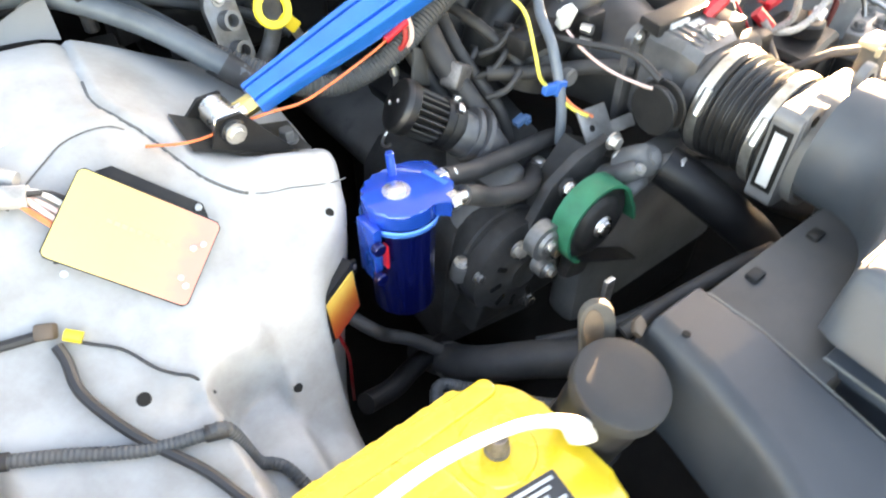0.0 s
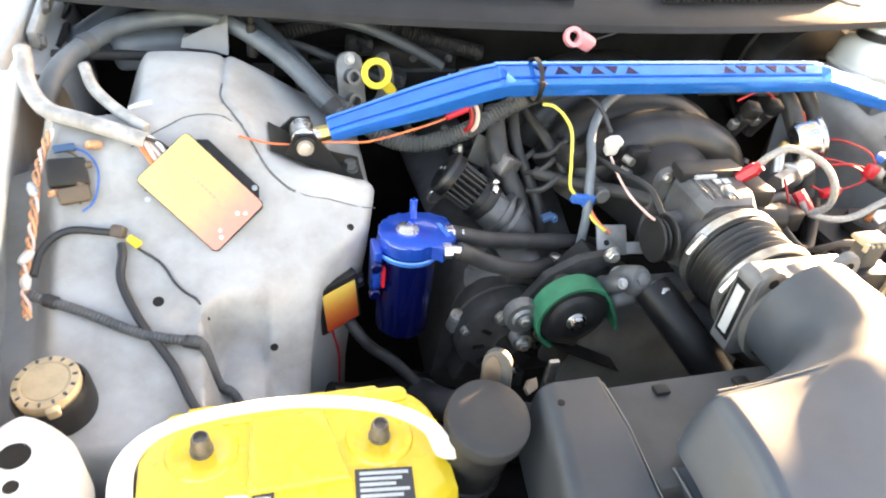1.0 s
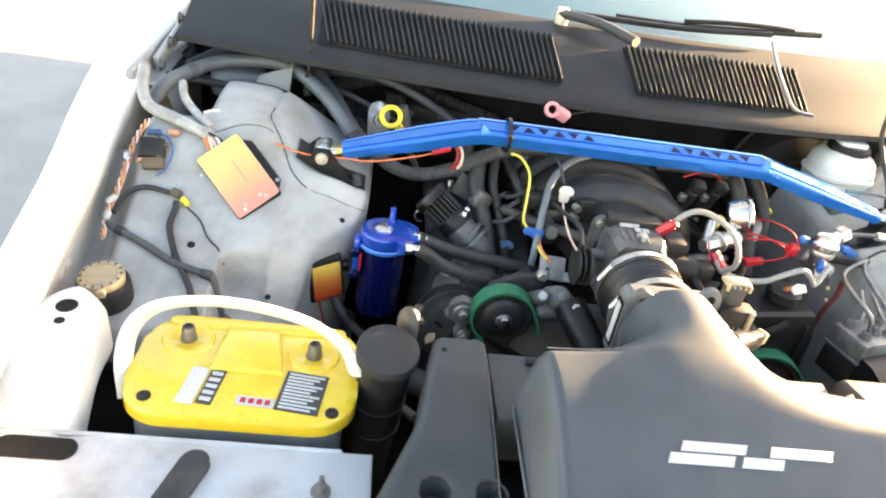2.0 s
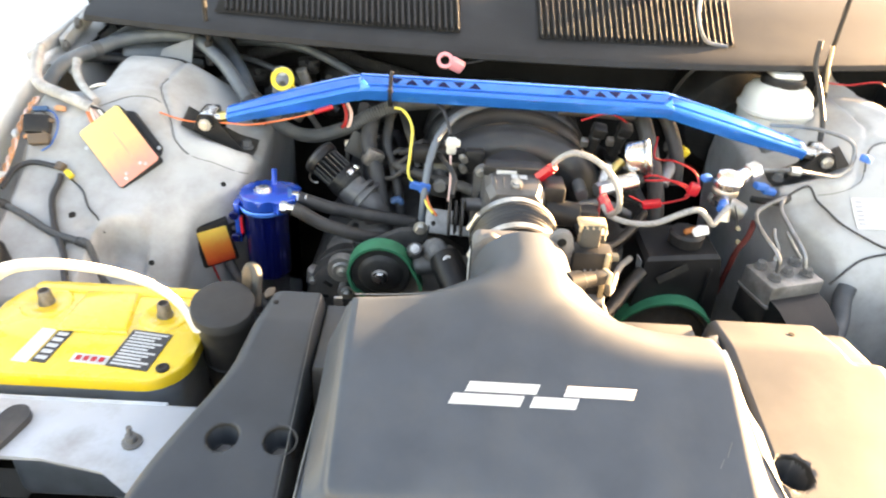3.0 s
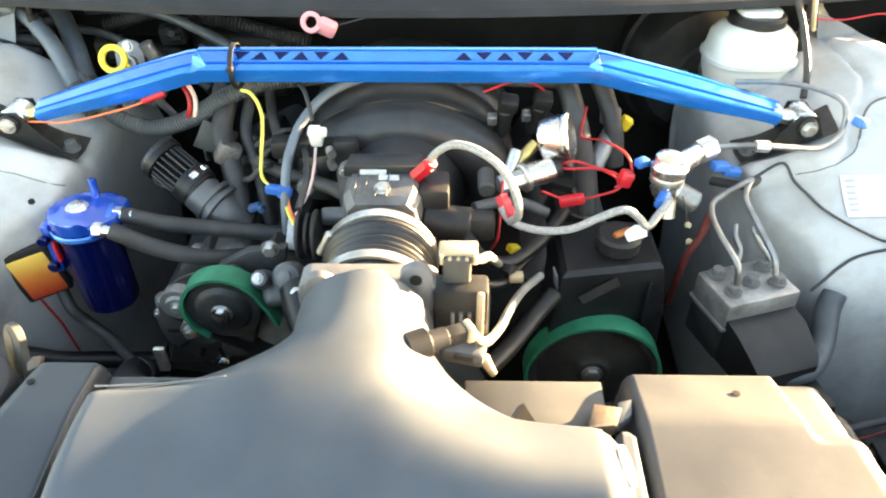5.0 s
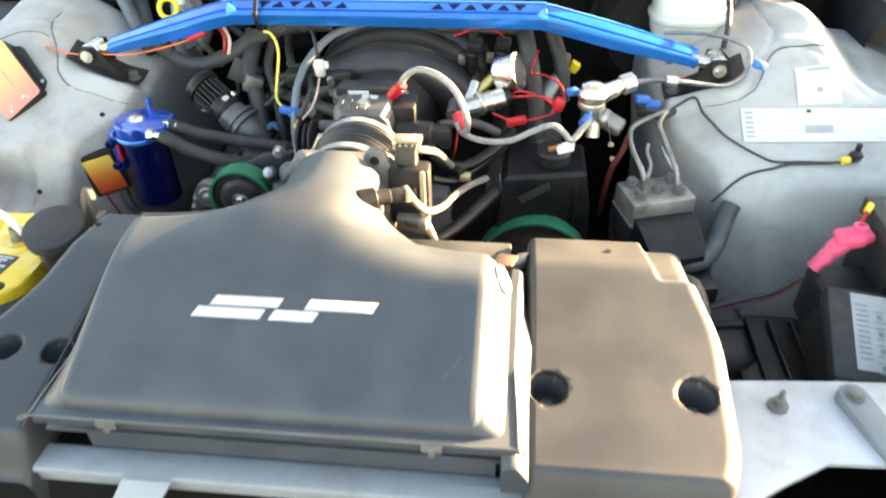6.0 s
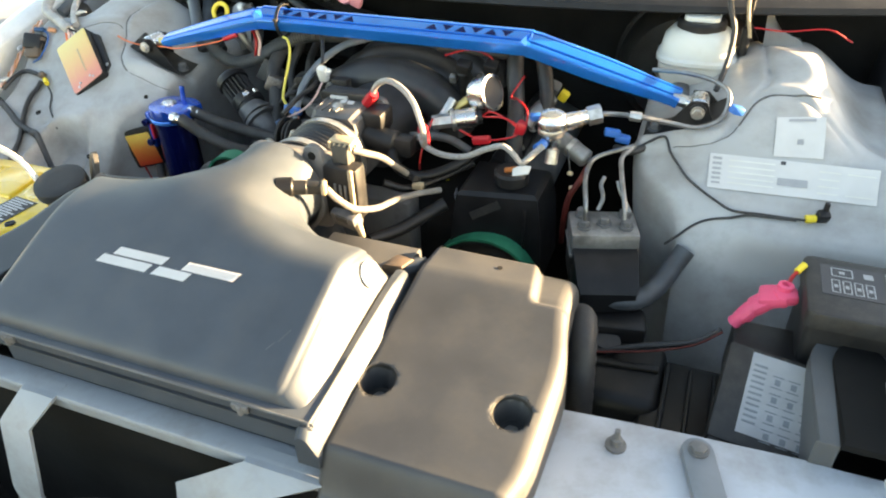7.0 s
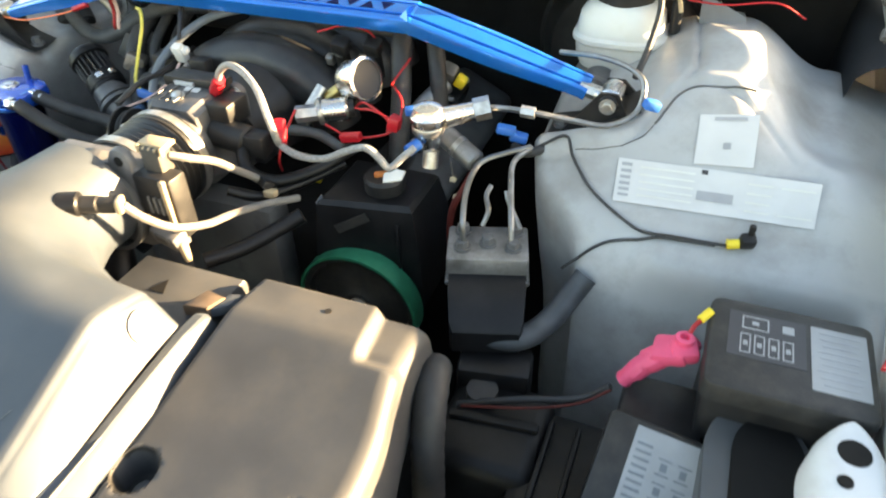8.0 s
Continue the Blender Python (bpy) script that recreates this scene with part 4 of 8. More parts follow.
face = part("sticker", slab(rounded(0.114, 0.074, 0.005, 3), -0.0015, 0.0, BOX, 0.0004), STICKER, ctrl, "yellow to pink printed face")
bars(face, BOX @ pose(0, 0.002, -0.0004), [(-0.022 + 0.006 * i, 0.004, 0.0045, 0.0035) for i in range(9)], TAN)
for x, y in ((0.044, 0.010), (0.050, 0.016), (0.044, -0.016), (0.050, -0.021)):
    part("screw", lathe([(0, 0), (0.0026, 0), (0.0026, 0.001), (0.0012, 0.0014), (0, 0.0006)], BOX @ pose(x, y, 0.0), 12), STEEL, ctrl)
SB = frame_of((-0.4793, -0.111, 0.784), (0.0408, 0.0181, 0.0073), (-0.0074, -0.0086, 0.0698))
small = thing("ignition_module", SB, "small black module with orange and yellow sticker", "control module")
part("housing", box((0.058, 0.082, 0.034), SB @ pose(-0.001, 0.002, -0.0185), 0.003), BLACK, small, "black plastic housing")
part("mount_plate", slab(rounded(0.040, 0.165, 0.006, 3, -0.018, -0.048), -0.039, -0.035, SB, 0.001), BLACK, small, "black mounting plate")
for x, y in ((-0.034, 0.000), (0.033, 0.016)):
    part("mount_tab", box((0.014, 0.022, 0.004), SB @ pose(x, y, -0.010), 0.001), BLACK, small)
part("sticker", slab(rounded(0.046, 0.068, 0.002, 2), -0.002, 0.0, SB, 0.0004), STICKER_SMALL, small, "orange and yellow sticker")
for x, y in ((-0.035, -0.003), (0.034, 0.020)):
    part("screw", lathe([(0, 0), (0.0036, 0), (0.0036, 0.0016), (0.0016, 0.0022), (0, 0.0012)], SB @ pose(x, y, -0.008), 12), STEEL, small)
for x in (0.004, 0.012):
    part("pin", rod(SB @ Vector((x, -0.037, -0.006)), SB @ Vector((x, -0.047, -0.008)), 0.0018, 8), STEEL, small)

# ---- oil catch can ----
CX, CY = -0.398, -0.098
can = thing("catch_can", (CX, CY, 0.735), "shiny blue anodised oil catch can with two black hoses", "catch can")
part("can_body", lathe([(0, 0.735), (0.030, 0.735), (0.034, 0.739), (0.0345, 0.745), (0.0345, 0.848), (0.0365, 0.850), (0.0365, 0.856), (0.0345, 0.858), (0.0345, 0.866)], Matrix.Translation((CX, CY, 0)), 44), CANBLUE_SHADED, can, "blue anodised can, shade in its deep colour")
cap_o = []
for k in range(25):
    a = radians(60 + 240 * k / 24)
    cap_o.append((CX + 0.038 * math.cos(a), CY + 0.038 * math.sin(a)))
cap_o += [(CX + 0.030, CY - 0.044), (CX + 0.052, CY - 0.020), (CX + 0.053, CY + 0.022), (CX + 0.034, CY + 0.036)]
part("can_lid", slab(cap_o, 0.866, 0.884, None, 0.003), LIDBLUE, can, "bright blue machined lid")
part("lid_ring", lathe([(0.039, 0), (0.0405, 0.002), (0.0405, 0.006), (0.039, 0.008)], Matrix.Translation((CX, CY, 0.857)), 40), BLUE_RIB, can, "polished ring")
part("drain_plug", hexbolt((CX - 0.003, CY + 0.001, 0.884), (0, 0, 1), 0.0105, 0.006), CHROME, can, "silver centre plug")
part("nipple", rod((CX + 0.010, CY + 0.026, 0.882), (CX + 0.010, CY + 0.030, 0.908), 0.0048, 14, None, None, 0.001), LIDBLUE, can, "blue breather nipple")
for x, y in ((CX + 0.048, CY - 0.002), (CX + 0.036, CY - 0.036)):
    b = rod((x - 0.004, y, 0.877), (x + 0.006, y, 0.877), 0.0095, 6)
    part("hose_fitting", rod((x + 0.004, y, 0.877), (x + 0.018, y - 0.001, 0.876), 0.0065, 14, None, b), CHROME, can, "silver hose fitting")
part("print", box((0.006, 0.030, 0.0005), pose(CX + 0.040, CY - 0.004, 0.8845, 0, 0, 12), 0), BLUE_RIB, can, "pale printed strip")
part("bracket", box((0.010, 0.030, 0.070), (CX - 0.041, CY - 0.006, 0.835), 0.002), LIDBLUE, can, "blue wall bracket")
for z in (0.852, 0.812):
    part("bracket_bolt", rod((CX - 0.044, CY - 0.022, z), (CX - 0.044, CY - 0.030, z), 0.007, 14, None, None, 0.001), CANBLUE_SHADED, can)
part("level_glass", box((0.004, 0.008, 0.030), (CX - 0.034, CY - 0.022, 0.834), 0.001), REDPLASTIC, can, "red level strip")

hose_a = tube([(-0.346, -0.100, 0.8765), (-0.332, -0.098, 0.871), (-0.300, -0.091, 0.857), (-0.260, -0.081, 0.844), (-0.200, -0.070, 0.830), (-0.152, -0.060, 0.817), (-0.11, -0.05, 0.80)], 0.0105, 8, 14)
solo("oil_hose", hose_a, RUBBER, "black rubber hose from the catch can", "hose", "catch can hoses")
hose_b = tube([(-0.347, -0.134, 0.8765), (-0.334, -0.134, 0.870), (-0.308, -0.131, 0.852), (-0.268, -0.128, 0.836), (-0.236, -0.116, 0.822), (-0.208, -0.094, 0.808), (-0.185, -0.07, 0.79)], 0.0105, 8, 14)
solo("oil_hose", hose_b, RUBBER, "black rubber hose from the catch can", "hose", "catch can hoses")

# ---- black reservoir with round cap beside the battery ----
res = thing("coolant_reservoir", (-0.390, -0.375, 0.60), "black plastic coolant tank neck with flat round cap", "reservoir")
CAPM = pose(-0.388, -0.370, 0.852, 12, 2, 0)
part("cap", lathe([(0, 0.006), (0.037, 0.006), (0.0392, 0.008), (0.0392, 0.020), (0.0385, 0.0225), (0.0365, 0.0238), (0.020, 0.0243), (0, 0.0245)], CAPM, 52), CAPBLACK, res, "flat round black cap")
part("neck", lathe([(0.033, -0.26), (0.0345, -0.10), (0.033, -0.045), (0.0345, -0.035), (0.0345, -0.02), (0.033, -0.015), (0.033, 0.008)], CAPM, 40), BLACK, res, "black plastic neck")
for z in (-0.075, -0.13):
    part("neck_ring", lathe([(0.033, z - 0.004), (0.0365, z - 0.003), (0.0365, z + 0.003), (0.033, z + 0.004)], CAPM, 40), BLACK, res)
# a rounded tab behind the cap, and the small clip beside it
tab_m = frame_of((-0.362, -0.322, 0.872), (0.8, -0.5, 0.1), (0.1, 0.25, 1))
tab_o = [(-0.014, -0.030), (0.015, -0.030)] + [(0.0005 + 0.0145 * math.cos(radians(18 * k)), 0.010 + 0.017 * math.sin(radians(18 * k))) for k in range(11)]
tab = part("tab", slab(tab_o, 0, 0.008, tab_m, 0.002), DUSTY, res, "dusty rounded plastic tab")
part("tab_face", slab([(-0.003 + 0.0085 * math.cos(radians(24 * k)), 0.002 + 0.020 * math.sin(radians(24 * k))) for k in range(15)], 0.0075, 0.0092, tab_m, 0.0006), BROWN, tab, "brown worn oval")
part("tab_clip", slab([(-0.008, -0.004), (0.004, -0.006), (0.010, 0.002), (0.002, 0.006), (-0.006, 0.003)], -0.002, 0.004, pose(-0.336, -0.345, 0.872, 30, -20, 30), 0.001), BROWN, res, "small tan clip")

# ---- filler neck and white headlamp bracket, passenger side ----
fil = thing("filler_neck", (-0.770, -0.245, 0.62), "black filler neck with dirty tan cap", "filler neck")
FN = Matrix.Translation((-0.770, -0.245, 0.842)) @ Euler((radians(8), radians(-4), 0)).to_matrix().to_4x4()
part("tube", lathe([(0.030, -0.22), (0.031, -0.075), (0.034, -0.070), (0.034, -0.058), (0.031, -0.054), (0.031, -0.040), (0.034, -0.036), (0.0345, -0.006), (0.031, 0.0)], FN, 32), BLACK, fil, "black ribbed plastic neck")
cap = part("cap", lathe([(0.029, -0.003), (0.0295, 0.006), (0.0285, 0.009), (0.022, 0.010), (0.0205, 0.0085), (0.0195, 0.0095), (0.0, 0.0100)], FN, 36), TAN, fil, "grimy tan cap with a notched ring")
for k in range(14):
    a = radians(360 / 14 * k + 9)
    part("notch", box((0.0045, 0.0028, 0.002), FN @ pose(0.0252 * math.cos(a), 0.0252 * math.sin(a), 0.0094, 0, 0, math.degrees(a)), 0.0006, 1), DUSTY, cap)
part("lug", box((0.012, 0.010, 0.012), FN @ pose(0.008, -0.029, 0.002, 0, 0, 14), 0.003), TAN, cap)


def lamp_bracket(s):
    """The curved pale bracket above a headlamp: a rounded tongue that bends down to the front, with two holes."""
    back, zt = (-0.300, 0.868) if s < 0 else (-0.348, 0.877)
    rows = []
    n = 17
    for i in range(32):
        t = (i / 31) ** 1.7
        y = back - 0.190 * t
        half = (0.046 if s < 0 else 0.031) * math.sqrt(max(0.0015, 1 - (1 - min(1, t / 0.26)) ** 2))
        cx = (0.776 if s < 0 else 0.781) - 0.004 * t
        z = zt - 0.004 * t - 0.070 * ease(0.42, 1.05, t)
        row = []
        for k in range(n):
            q = 2 * k / (n - 1) - 1
            row.append((s * (cx + half * q), y, z - 0.016 * abs(q) ** 5))
        row = [(s * (cx - half - 0.003), y, z - 0.06)] + row + [(s * (cx + half + 0.002), y, z - 0.05)]
        rows.append(row)
    b = loft(rows, closed=False)
    th = thing("headlamp_bracket", (s * 0.778, back - 0.08, 0.78), "pale painted headlamp bracket with round holes", "bracket", "headlamp brackets")
    part("tongue", b, BRACKET, th, angle=50)
    # Holes are dark discs on the tongue, their shade given as colour.
    part("hole", lathe([(0, 0.0), (0.0115, 0.0), (0.0125, -0.001)], Matrix.Translation((s * (0.775 if s < 0 else 0.780), (-0.340 if s < 0 else -0.380), zt + 0.0005)) @ Euler((0.05, 0, 0)).to_matrix().to_4x4(), 22), DARK, th, "dark round hole")
    part("small_hole", lathe([(0, 0.0), (0.0055, 0.0), (0.006, -0.001)], Matrix.Translation((s * 0.772, (-0.369 if s < 0 else -0.409), zt + 0.0002)) @ Euler((0.05, 0, 0)).to_matrix().to_4x4(), 16), DARK, th, "small dark hole")
    return th


lamp_bracket(-1)
lamp_bracket(1)

# ---- hood prop arms and bolts on the radiator support ----
for s, ax, ay in ((-1, 0.585, -0.512), (1, 0.573, -0.521)):
    arm = thing("prop_arm", (s * ax, ay, 0.80), "dark flat steel arm bolted to the radiator support" if s < 0 else "slate-grey flat steel arm bolted to the radiator support", "prop arm", "prop arms")
    m = frame_of((s * ax, ay, 0.806), (s * 0.05, -0.16, -0.012), (s * 0.16, 0.05, 0))
    out = []
    for k in range(9):
        a = radians(90 + 180 * k / 8)
        out.append((0.016 * math.cos(a), 0.016 * math.sin(a)))
    out += [(0.26, -0.016), (0.26, 0.016)]
    part("arm", slab(out, -0.004, 0.006, m, 0.002), RUBBER if s < 0 else CASEGREY, arm)
    part("pivot_bolt", hexbolt(m @ Vector((0.0, 0, 0.006)), (0, 0, 1), 0.008, 0.006), DULLCAST, arm)
    st = thing("support_stud", (s * 0.494, -0.534, 0.80), "dirty bolt standing on the radiator support", "bolt", "support bolts")
    b = lathe([(0, 0), (0.011, 0), (0.011, 0.003), (0.006, 0.004), (0.006, 0.012), (0.003, 0.013), (0.003, 0.024), (0, 0.024)], Matrix.Translation((s * 0.494 if s > 0 else -0.449, -0.534, 0.800)), 16)
    part("stud", b, DULLCAST, st)
# straps that hang from the centre rail
for x0, x1, w in ((-0.143, -0.160, 0.025), (0.185, 0.110, 0.046)):
    b = loft([[(x0 - w, -0.660, 0.803), (x0 + w, -0.660, 0.803), (x0 + w, -0.660, 0.800), (x0 - w, -0.660, 0.800)],
              [(x0 - w, -0.682, 0.801), (x0 + w, -0.682, 0.801), (x0 + w, -0.681, 0.797), (x0 - w, -0.681, 0.797)],
              [(x1 - w * 0.9, -0.712, 0.772), (x1 + w * 0.9, -0.712, 0.772), (x1 + w * 0.9, -0.708, 0.770), (x1 - w * 0.9, -0.708, 0.770)],
              [(x1 - w * 0.9, -0.735, 0.68), (x1 + w * 0.9, -0.735, 0.68), (x1 + w * 0.9, -0.731, 0.68), (x1 - w * 0.9, -0.731, 0.68)],
              [(x1 - w * 0.9, -0.74, 0.46), (x1 + w * 0.9, -0.74, 0.46), (x1 + w * 0.9, -0.736, 0.46), (x1 - w * 0.9, -0.736, 0.46)]])
    solo("support_strap", b, PAINT_RAIL, "pale painted steel strap under the radiator support", "strap", "support straps", "structure")
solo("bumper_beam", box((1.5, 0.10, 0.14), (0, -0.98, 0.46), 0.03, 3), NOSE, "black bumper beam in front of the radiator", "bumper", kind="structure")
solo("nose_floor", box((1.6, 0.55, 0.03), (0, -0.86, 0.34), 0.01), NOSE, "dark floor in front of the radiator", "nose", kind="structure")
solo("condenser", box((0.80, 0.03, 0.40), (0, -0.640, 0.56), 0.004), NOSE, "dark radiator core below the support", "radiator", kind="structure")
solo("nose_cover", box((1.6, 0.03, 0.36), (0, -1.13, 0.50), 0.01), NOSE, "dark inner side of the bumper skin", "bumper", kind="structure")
# Added black panels; they hide lit ground and wing behind the gaps.
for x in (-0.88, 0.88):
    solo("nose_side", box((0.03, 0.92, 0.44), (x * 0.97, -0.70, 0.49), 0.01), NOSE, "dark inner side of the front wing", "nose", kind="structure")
# Added black plate; stands for the dark cavity beside the battery.
solo("cavity_shade_plate", box((0.16, 0.016, 0.32), pose(-0.765, -0.312, 0.610, 6, 0, 0), 0.006), NOSE, "black plate added as the shade in front of the inner fender", "splash shield", kind="structure")
solo("lower_hose", tube([(0.02, -0.735, 0.70), (0.08, -0.74, 0.695), (0.16, -0.745, 0.70), (0.25, -0.75, 0.70)], 0.016, 8, 14, None, 0.003, 0.008), RUBBER, "black corrugated hose in front of the radiator", "hose")
b = box((0.05, 0.03, 0.02), pose(-0.05, -0.742, 0.700, 0, 0, 20), 0.004)
b = box((0.03, 0.02, 0.03), pose(-0.035, -0.745, 0.690, 0, 20, -20), 0.004, 1, b)
solo("hood_latch", rod((-0.07, -0.742, 0.700), (-0.005, -0.748, 0.693), 0.005, 8, None, b), DULLCAST, "grimy steel hood latch", "latch")

# ---- engine: block, heads, covers ----
eng = thing("engine", (0, 0.0, 0.40), "dark grimy aluminium engine with black plastic intake manifold", "engine")
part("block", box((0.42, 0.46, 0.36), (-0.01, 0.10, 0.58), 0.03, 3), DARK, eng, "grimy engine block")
for s in (-1, 1):
    part("valve_cover", box((0.12, 0.44, 0.09), pose(s * 0.235 - 0.01, 0.13, 0.755, 0, s * 28, 0), 0.02, 3), DULLCAST, eng, "dirty cast valve cover")
    for i in range(4):
        c = part("ignition_coil", box((0.045, 0.060, 0.035), pose(s * 0.225 - 0.01, 0.0 + 0.075 * i, 0.815, 0, s * 20, 0), 0.006), BLACK, eng, "black ignition coil")
        part("coil_bolt", hexbolt((s * 0.245 - 0.01, 0.025 + 0.075 * i, 0.832), (s * 0.3, 0, 1), 0.005, 0.006), STEEL, c)
    part("fuel_rail", rod((s * 0.115 - 0.01, -0.06, 0.888), (s * 0.115 - 0.01, 0.28, 0.888), 0.011, 14, None, None, 0.002), DULLCAST, eng, "steel fuel rail")
part("front_cover", box((0.30, 0.05, 0.22), (-0.04, -0.15, 0.70), 0.015), DULLCAST, eng, "dirty cast front cover")
# manifold: a plenum with arched runners
rows = []
for i in range(25):
    y = -0.095 + 0.40 * i / 24
    w = 0.062 + 0.026 * ease(-0.09, 0.04, y)
    top = 0.918 + 0.032 * ease(-0.10, 0.05, y) - 0.01 * ease(0.2, 0.31, y)
    rows.append([(-0.005 + w * math.cos(a), y, 0.865 + (top - 0.865) * math.sin(a)) for a in [math.pi * k / 20 for k in range(21)]] + [(-0.005 - w, y, 0.83), (-0.005 + w, y, 0.83)])
part("plenum", loft(rows), MANIFOLD, eng, "black plastic intake plenum", 60)
for i in range(4):
    y = 0.028 + 0.074 * i
    pts = [(-0.005 + 0.118 * math.sin(radians(a)) * (1.0 if abs(a) < 89 else 1.02), y - 0.012 * abs(math.sin(radians(a))), 0.845 + 0.086 * math.cos(radians(a)) ** 0.8 if abs(a) < 90 else 0.845) for a in (-89, -70, -50, -30, -10, 10, 30, 50, 70, 89)]
    part("runner", tube(pts, 0.037, 5, 22), MANIFOLD, eng, "arched black runner")
for s, yy in ((1, -0.055), (-1, -0.055)):
    part("injector", rod((s * 0.115 - 0.01, 0.0, 0.87), (s * 0.10 - 0.01, 0.005, 0.92), 0.009, 12), BLACK, eng)

# ---- throttle body and intake duct ----
TX = -0.016
tb = thing("throttle_assembly", (TX, -0.15, 0.80), "grey cast throttle body with black top cover", "throttle body")
rows = []
for y, w, h0, h1 in ((-0.095, 0.042, 0.825, 0.940), (-0.105, 0.047, 0.822, 0.948), (-0.150, 0.047, 0.822, 0.948), (-0.163, 0.043, 0.826, 0.944), (-0.170, 0.040, 0.828, 0.940)):
    rows.append([(TX + x, y, z) for x, z in [(-w, h0 + 0.02), (-w, h1 - 0.03), (-w + 0.003, h1 - 0.010), (-w + 0.012, h1), (w - 0.012, h1), (w - 0.003, h1 - 0.010), (w, h1 - 0.03), (w, h0 + 0.02), (w - 0.02, h0), (-w + 0.02, h0)]])
part("housing", loft(rows), TBODY, tb, "grey cast housing", 22)
part("mount_flange", slab(rounded(0.118, 0.126, 0.016, 5, TX, 0.884), -0.005, 0.005, Matrix.Translation((0, -0.090, 0)) @ Euler((radians(90), 0, 0)).to_matrix().to_4x4(), 0.002), TBODY, tb, "square cast mounting flange")
for dx in (-0.049, 0.049):
    part("flange_bolt", hexbolt((TX + dx, -0.0955, 0.937), (0, -1, 0), 0.0055, 0.006), STEEL, tb)
part("idle_valve", box((0.034, 0.046, 0.034), (TX + 0.058, -0.128, 0.928), 0.004), BLACK, tb, "black idle air valve")
for k in range(4):
    part("cast_rib", box((0.002, 0.052, 0.003), (TX - 0.030 + 0.012 * k, -0.140, 0.9485), 0.0008), TBODY, tb)
part("top_cover", slab([(TX - 0.046, -0.118), (TX + 0.046, -0.118), (TX + 0.042, -0.088), (TX - 0.042, -0.088)], 0.944, 0.958, None, 0.003), BLACK, tb, "black plastic top cover")
part("cover_plate", box((0.030, 0.004, 0.005), (TX - 0.012, -0.1195, 0.951), 0), PAPER, tb, "pale printed strip")
part("data_plate", box((0.024, 0.009, 0.001), pose(TX + 0.006, -0.128, 0.9488, 8, 0, 0), 0), PAPER, tb, "pale data plate")
part("bolt", hexbolt((TX + 0.001, -0.150, 0.948), (0, -0.3, 1), 0.007, 0.006), STEEL, tb)
part("sensor", rod((TX + 0.045, -0.145, 0.905), (TX + 0.100, -0.150, 0.900), 0.020, 18, None, None, 0.003), BLACK, tb, "black throttle position sensor")
part("sensor_plug", box((0.030, 0.026, 0.030), (TX + 0.112, -0.150, 0.900), 0.004), BLACK, tb)
part("linkage_boss", rod((TX - 0.044, -0.140, 0.905), (TX - 0.072, -0.142, 0.905), 0.010, 14, None, None, 0.002), TBODY, tb)
for k in range(3):
    part("cable_wheel", rod((TX - 0.096 + k * 0.009, -0.165, 0.895), (TX - 0.092 + k * 0.009, -0.165, 0.895), 0.029 - 0.004 * (k % 2), 28, None, None, 0.001), BLACK, tb, "black throttle cable wheel")
part("neck", rod((TX, -0.165, 0.885), (TX, -0.200, 0.885), 0.052, 36), TBODY, tb, "round grey neck")

duct = thing("intake_bellows", (TX, -0.26, 0.82), "black ribbed rubber intake coupling with steel clamps", "intake hose")
prof = []
for k in range(101):
    t = k / 100
    rib = 0.0022 * math.cos(2 * math.pi * 13 * t) if 0.19 < t < 0.63 else 0.0008
    prof.append((0.0615 - 0.004 * ease(0.15, 0.40, t) + 0.001 * t + rib, -0.115 * t))
AX = Matrix.Translation((TX, -0.185, 0.884)) @ Matrix(((1, 0, 0, 0), (0, 0, 1, 0), (0, 1, 0, 0), (0, 0, 0, 1)))
part("bellows", lathe(prof, AX, 48), BELLOWS, duct, "black ribbed rubber")
for d in (0.010, 0.080):
    band = part("clamp", lathe([(0.0605, -d - 0.006), (0.0640, -d - 0.006), (0.0640, -d + 0.006), (0.0605, -d + 0.006)], AX, 48), STEEL, duct, "steel hose clamp")
    part("clamp_screw", rod((TX - 0.052, -0.185 - d - 0.004, 0.922), (TX - 0.066, -0.185 - d - 0.004, 0.895), 0.0055, 12, None, None, 0.001), STEEL, band)

maf = thing("airflow_meter", (TX, -0.31, 0.82), "black airflow meter with sensor housing and tan plug", "airflow meter")
part("ring", lathe([(0.056, 0.0), (0.062, 0.0), (0.062, -0.030), (0.056, -0.030)], Matrix.Translation((TX, -0.290, 0.886)) @ Matrix(((1, 0, 0, 0), (0, 0, 1, 0), (0, 1, 0, 0), (0, 0, 0, 1))), 40), DULLCAST, maf)
for s, x, zt, er in ((-1, -0.060, 0.937, 0.016), (1, 0.030, 0.950, 0.015)):
    out = [(x + er * math.cos(math.pi * k / 12), zt - 0.885 + er * math.sin(math.pi * k / 12)) for k in range(13)] + [(x - er, -0.03), (x + er, -0.03)]
    ear = part("flange_ear", slab(out, -0.005, 0.005, Matrix.Translation((0, -0.304, 0.885)) @ Euler((radians(90), 0, 0)).to_matrix().to_4x4(), 0.003), FLANGE, maf, "grey cast flange corner")
    part("flange_hole", rod((x, -0.3078, zt), (x, -0.3098, zt), 0.006, 14), DARK, ear, "dark bolt hole")
part("flange_plate", slab(rounded(0.132, 0.110, 0.012, 6), -0.0145, 0.0145, Matrix.Translation((TX, -0.2935, 0.890)) @ Euler((radians(90), 0, 0)).to_matrix().to_4x4(), 0.003), FLANGE, maf, "grey cast flange")
frm = part("strip_frame", box((0.002, 0.022, 0.074), (TX - 0.0665, -0.2935, 0.892), 0.0008), DARK, maf, "dark recess round the label")
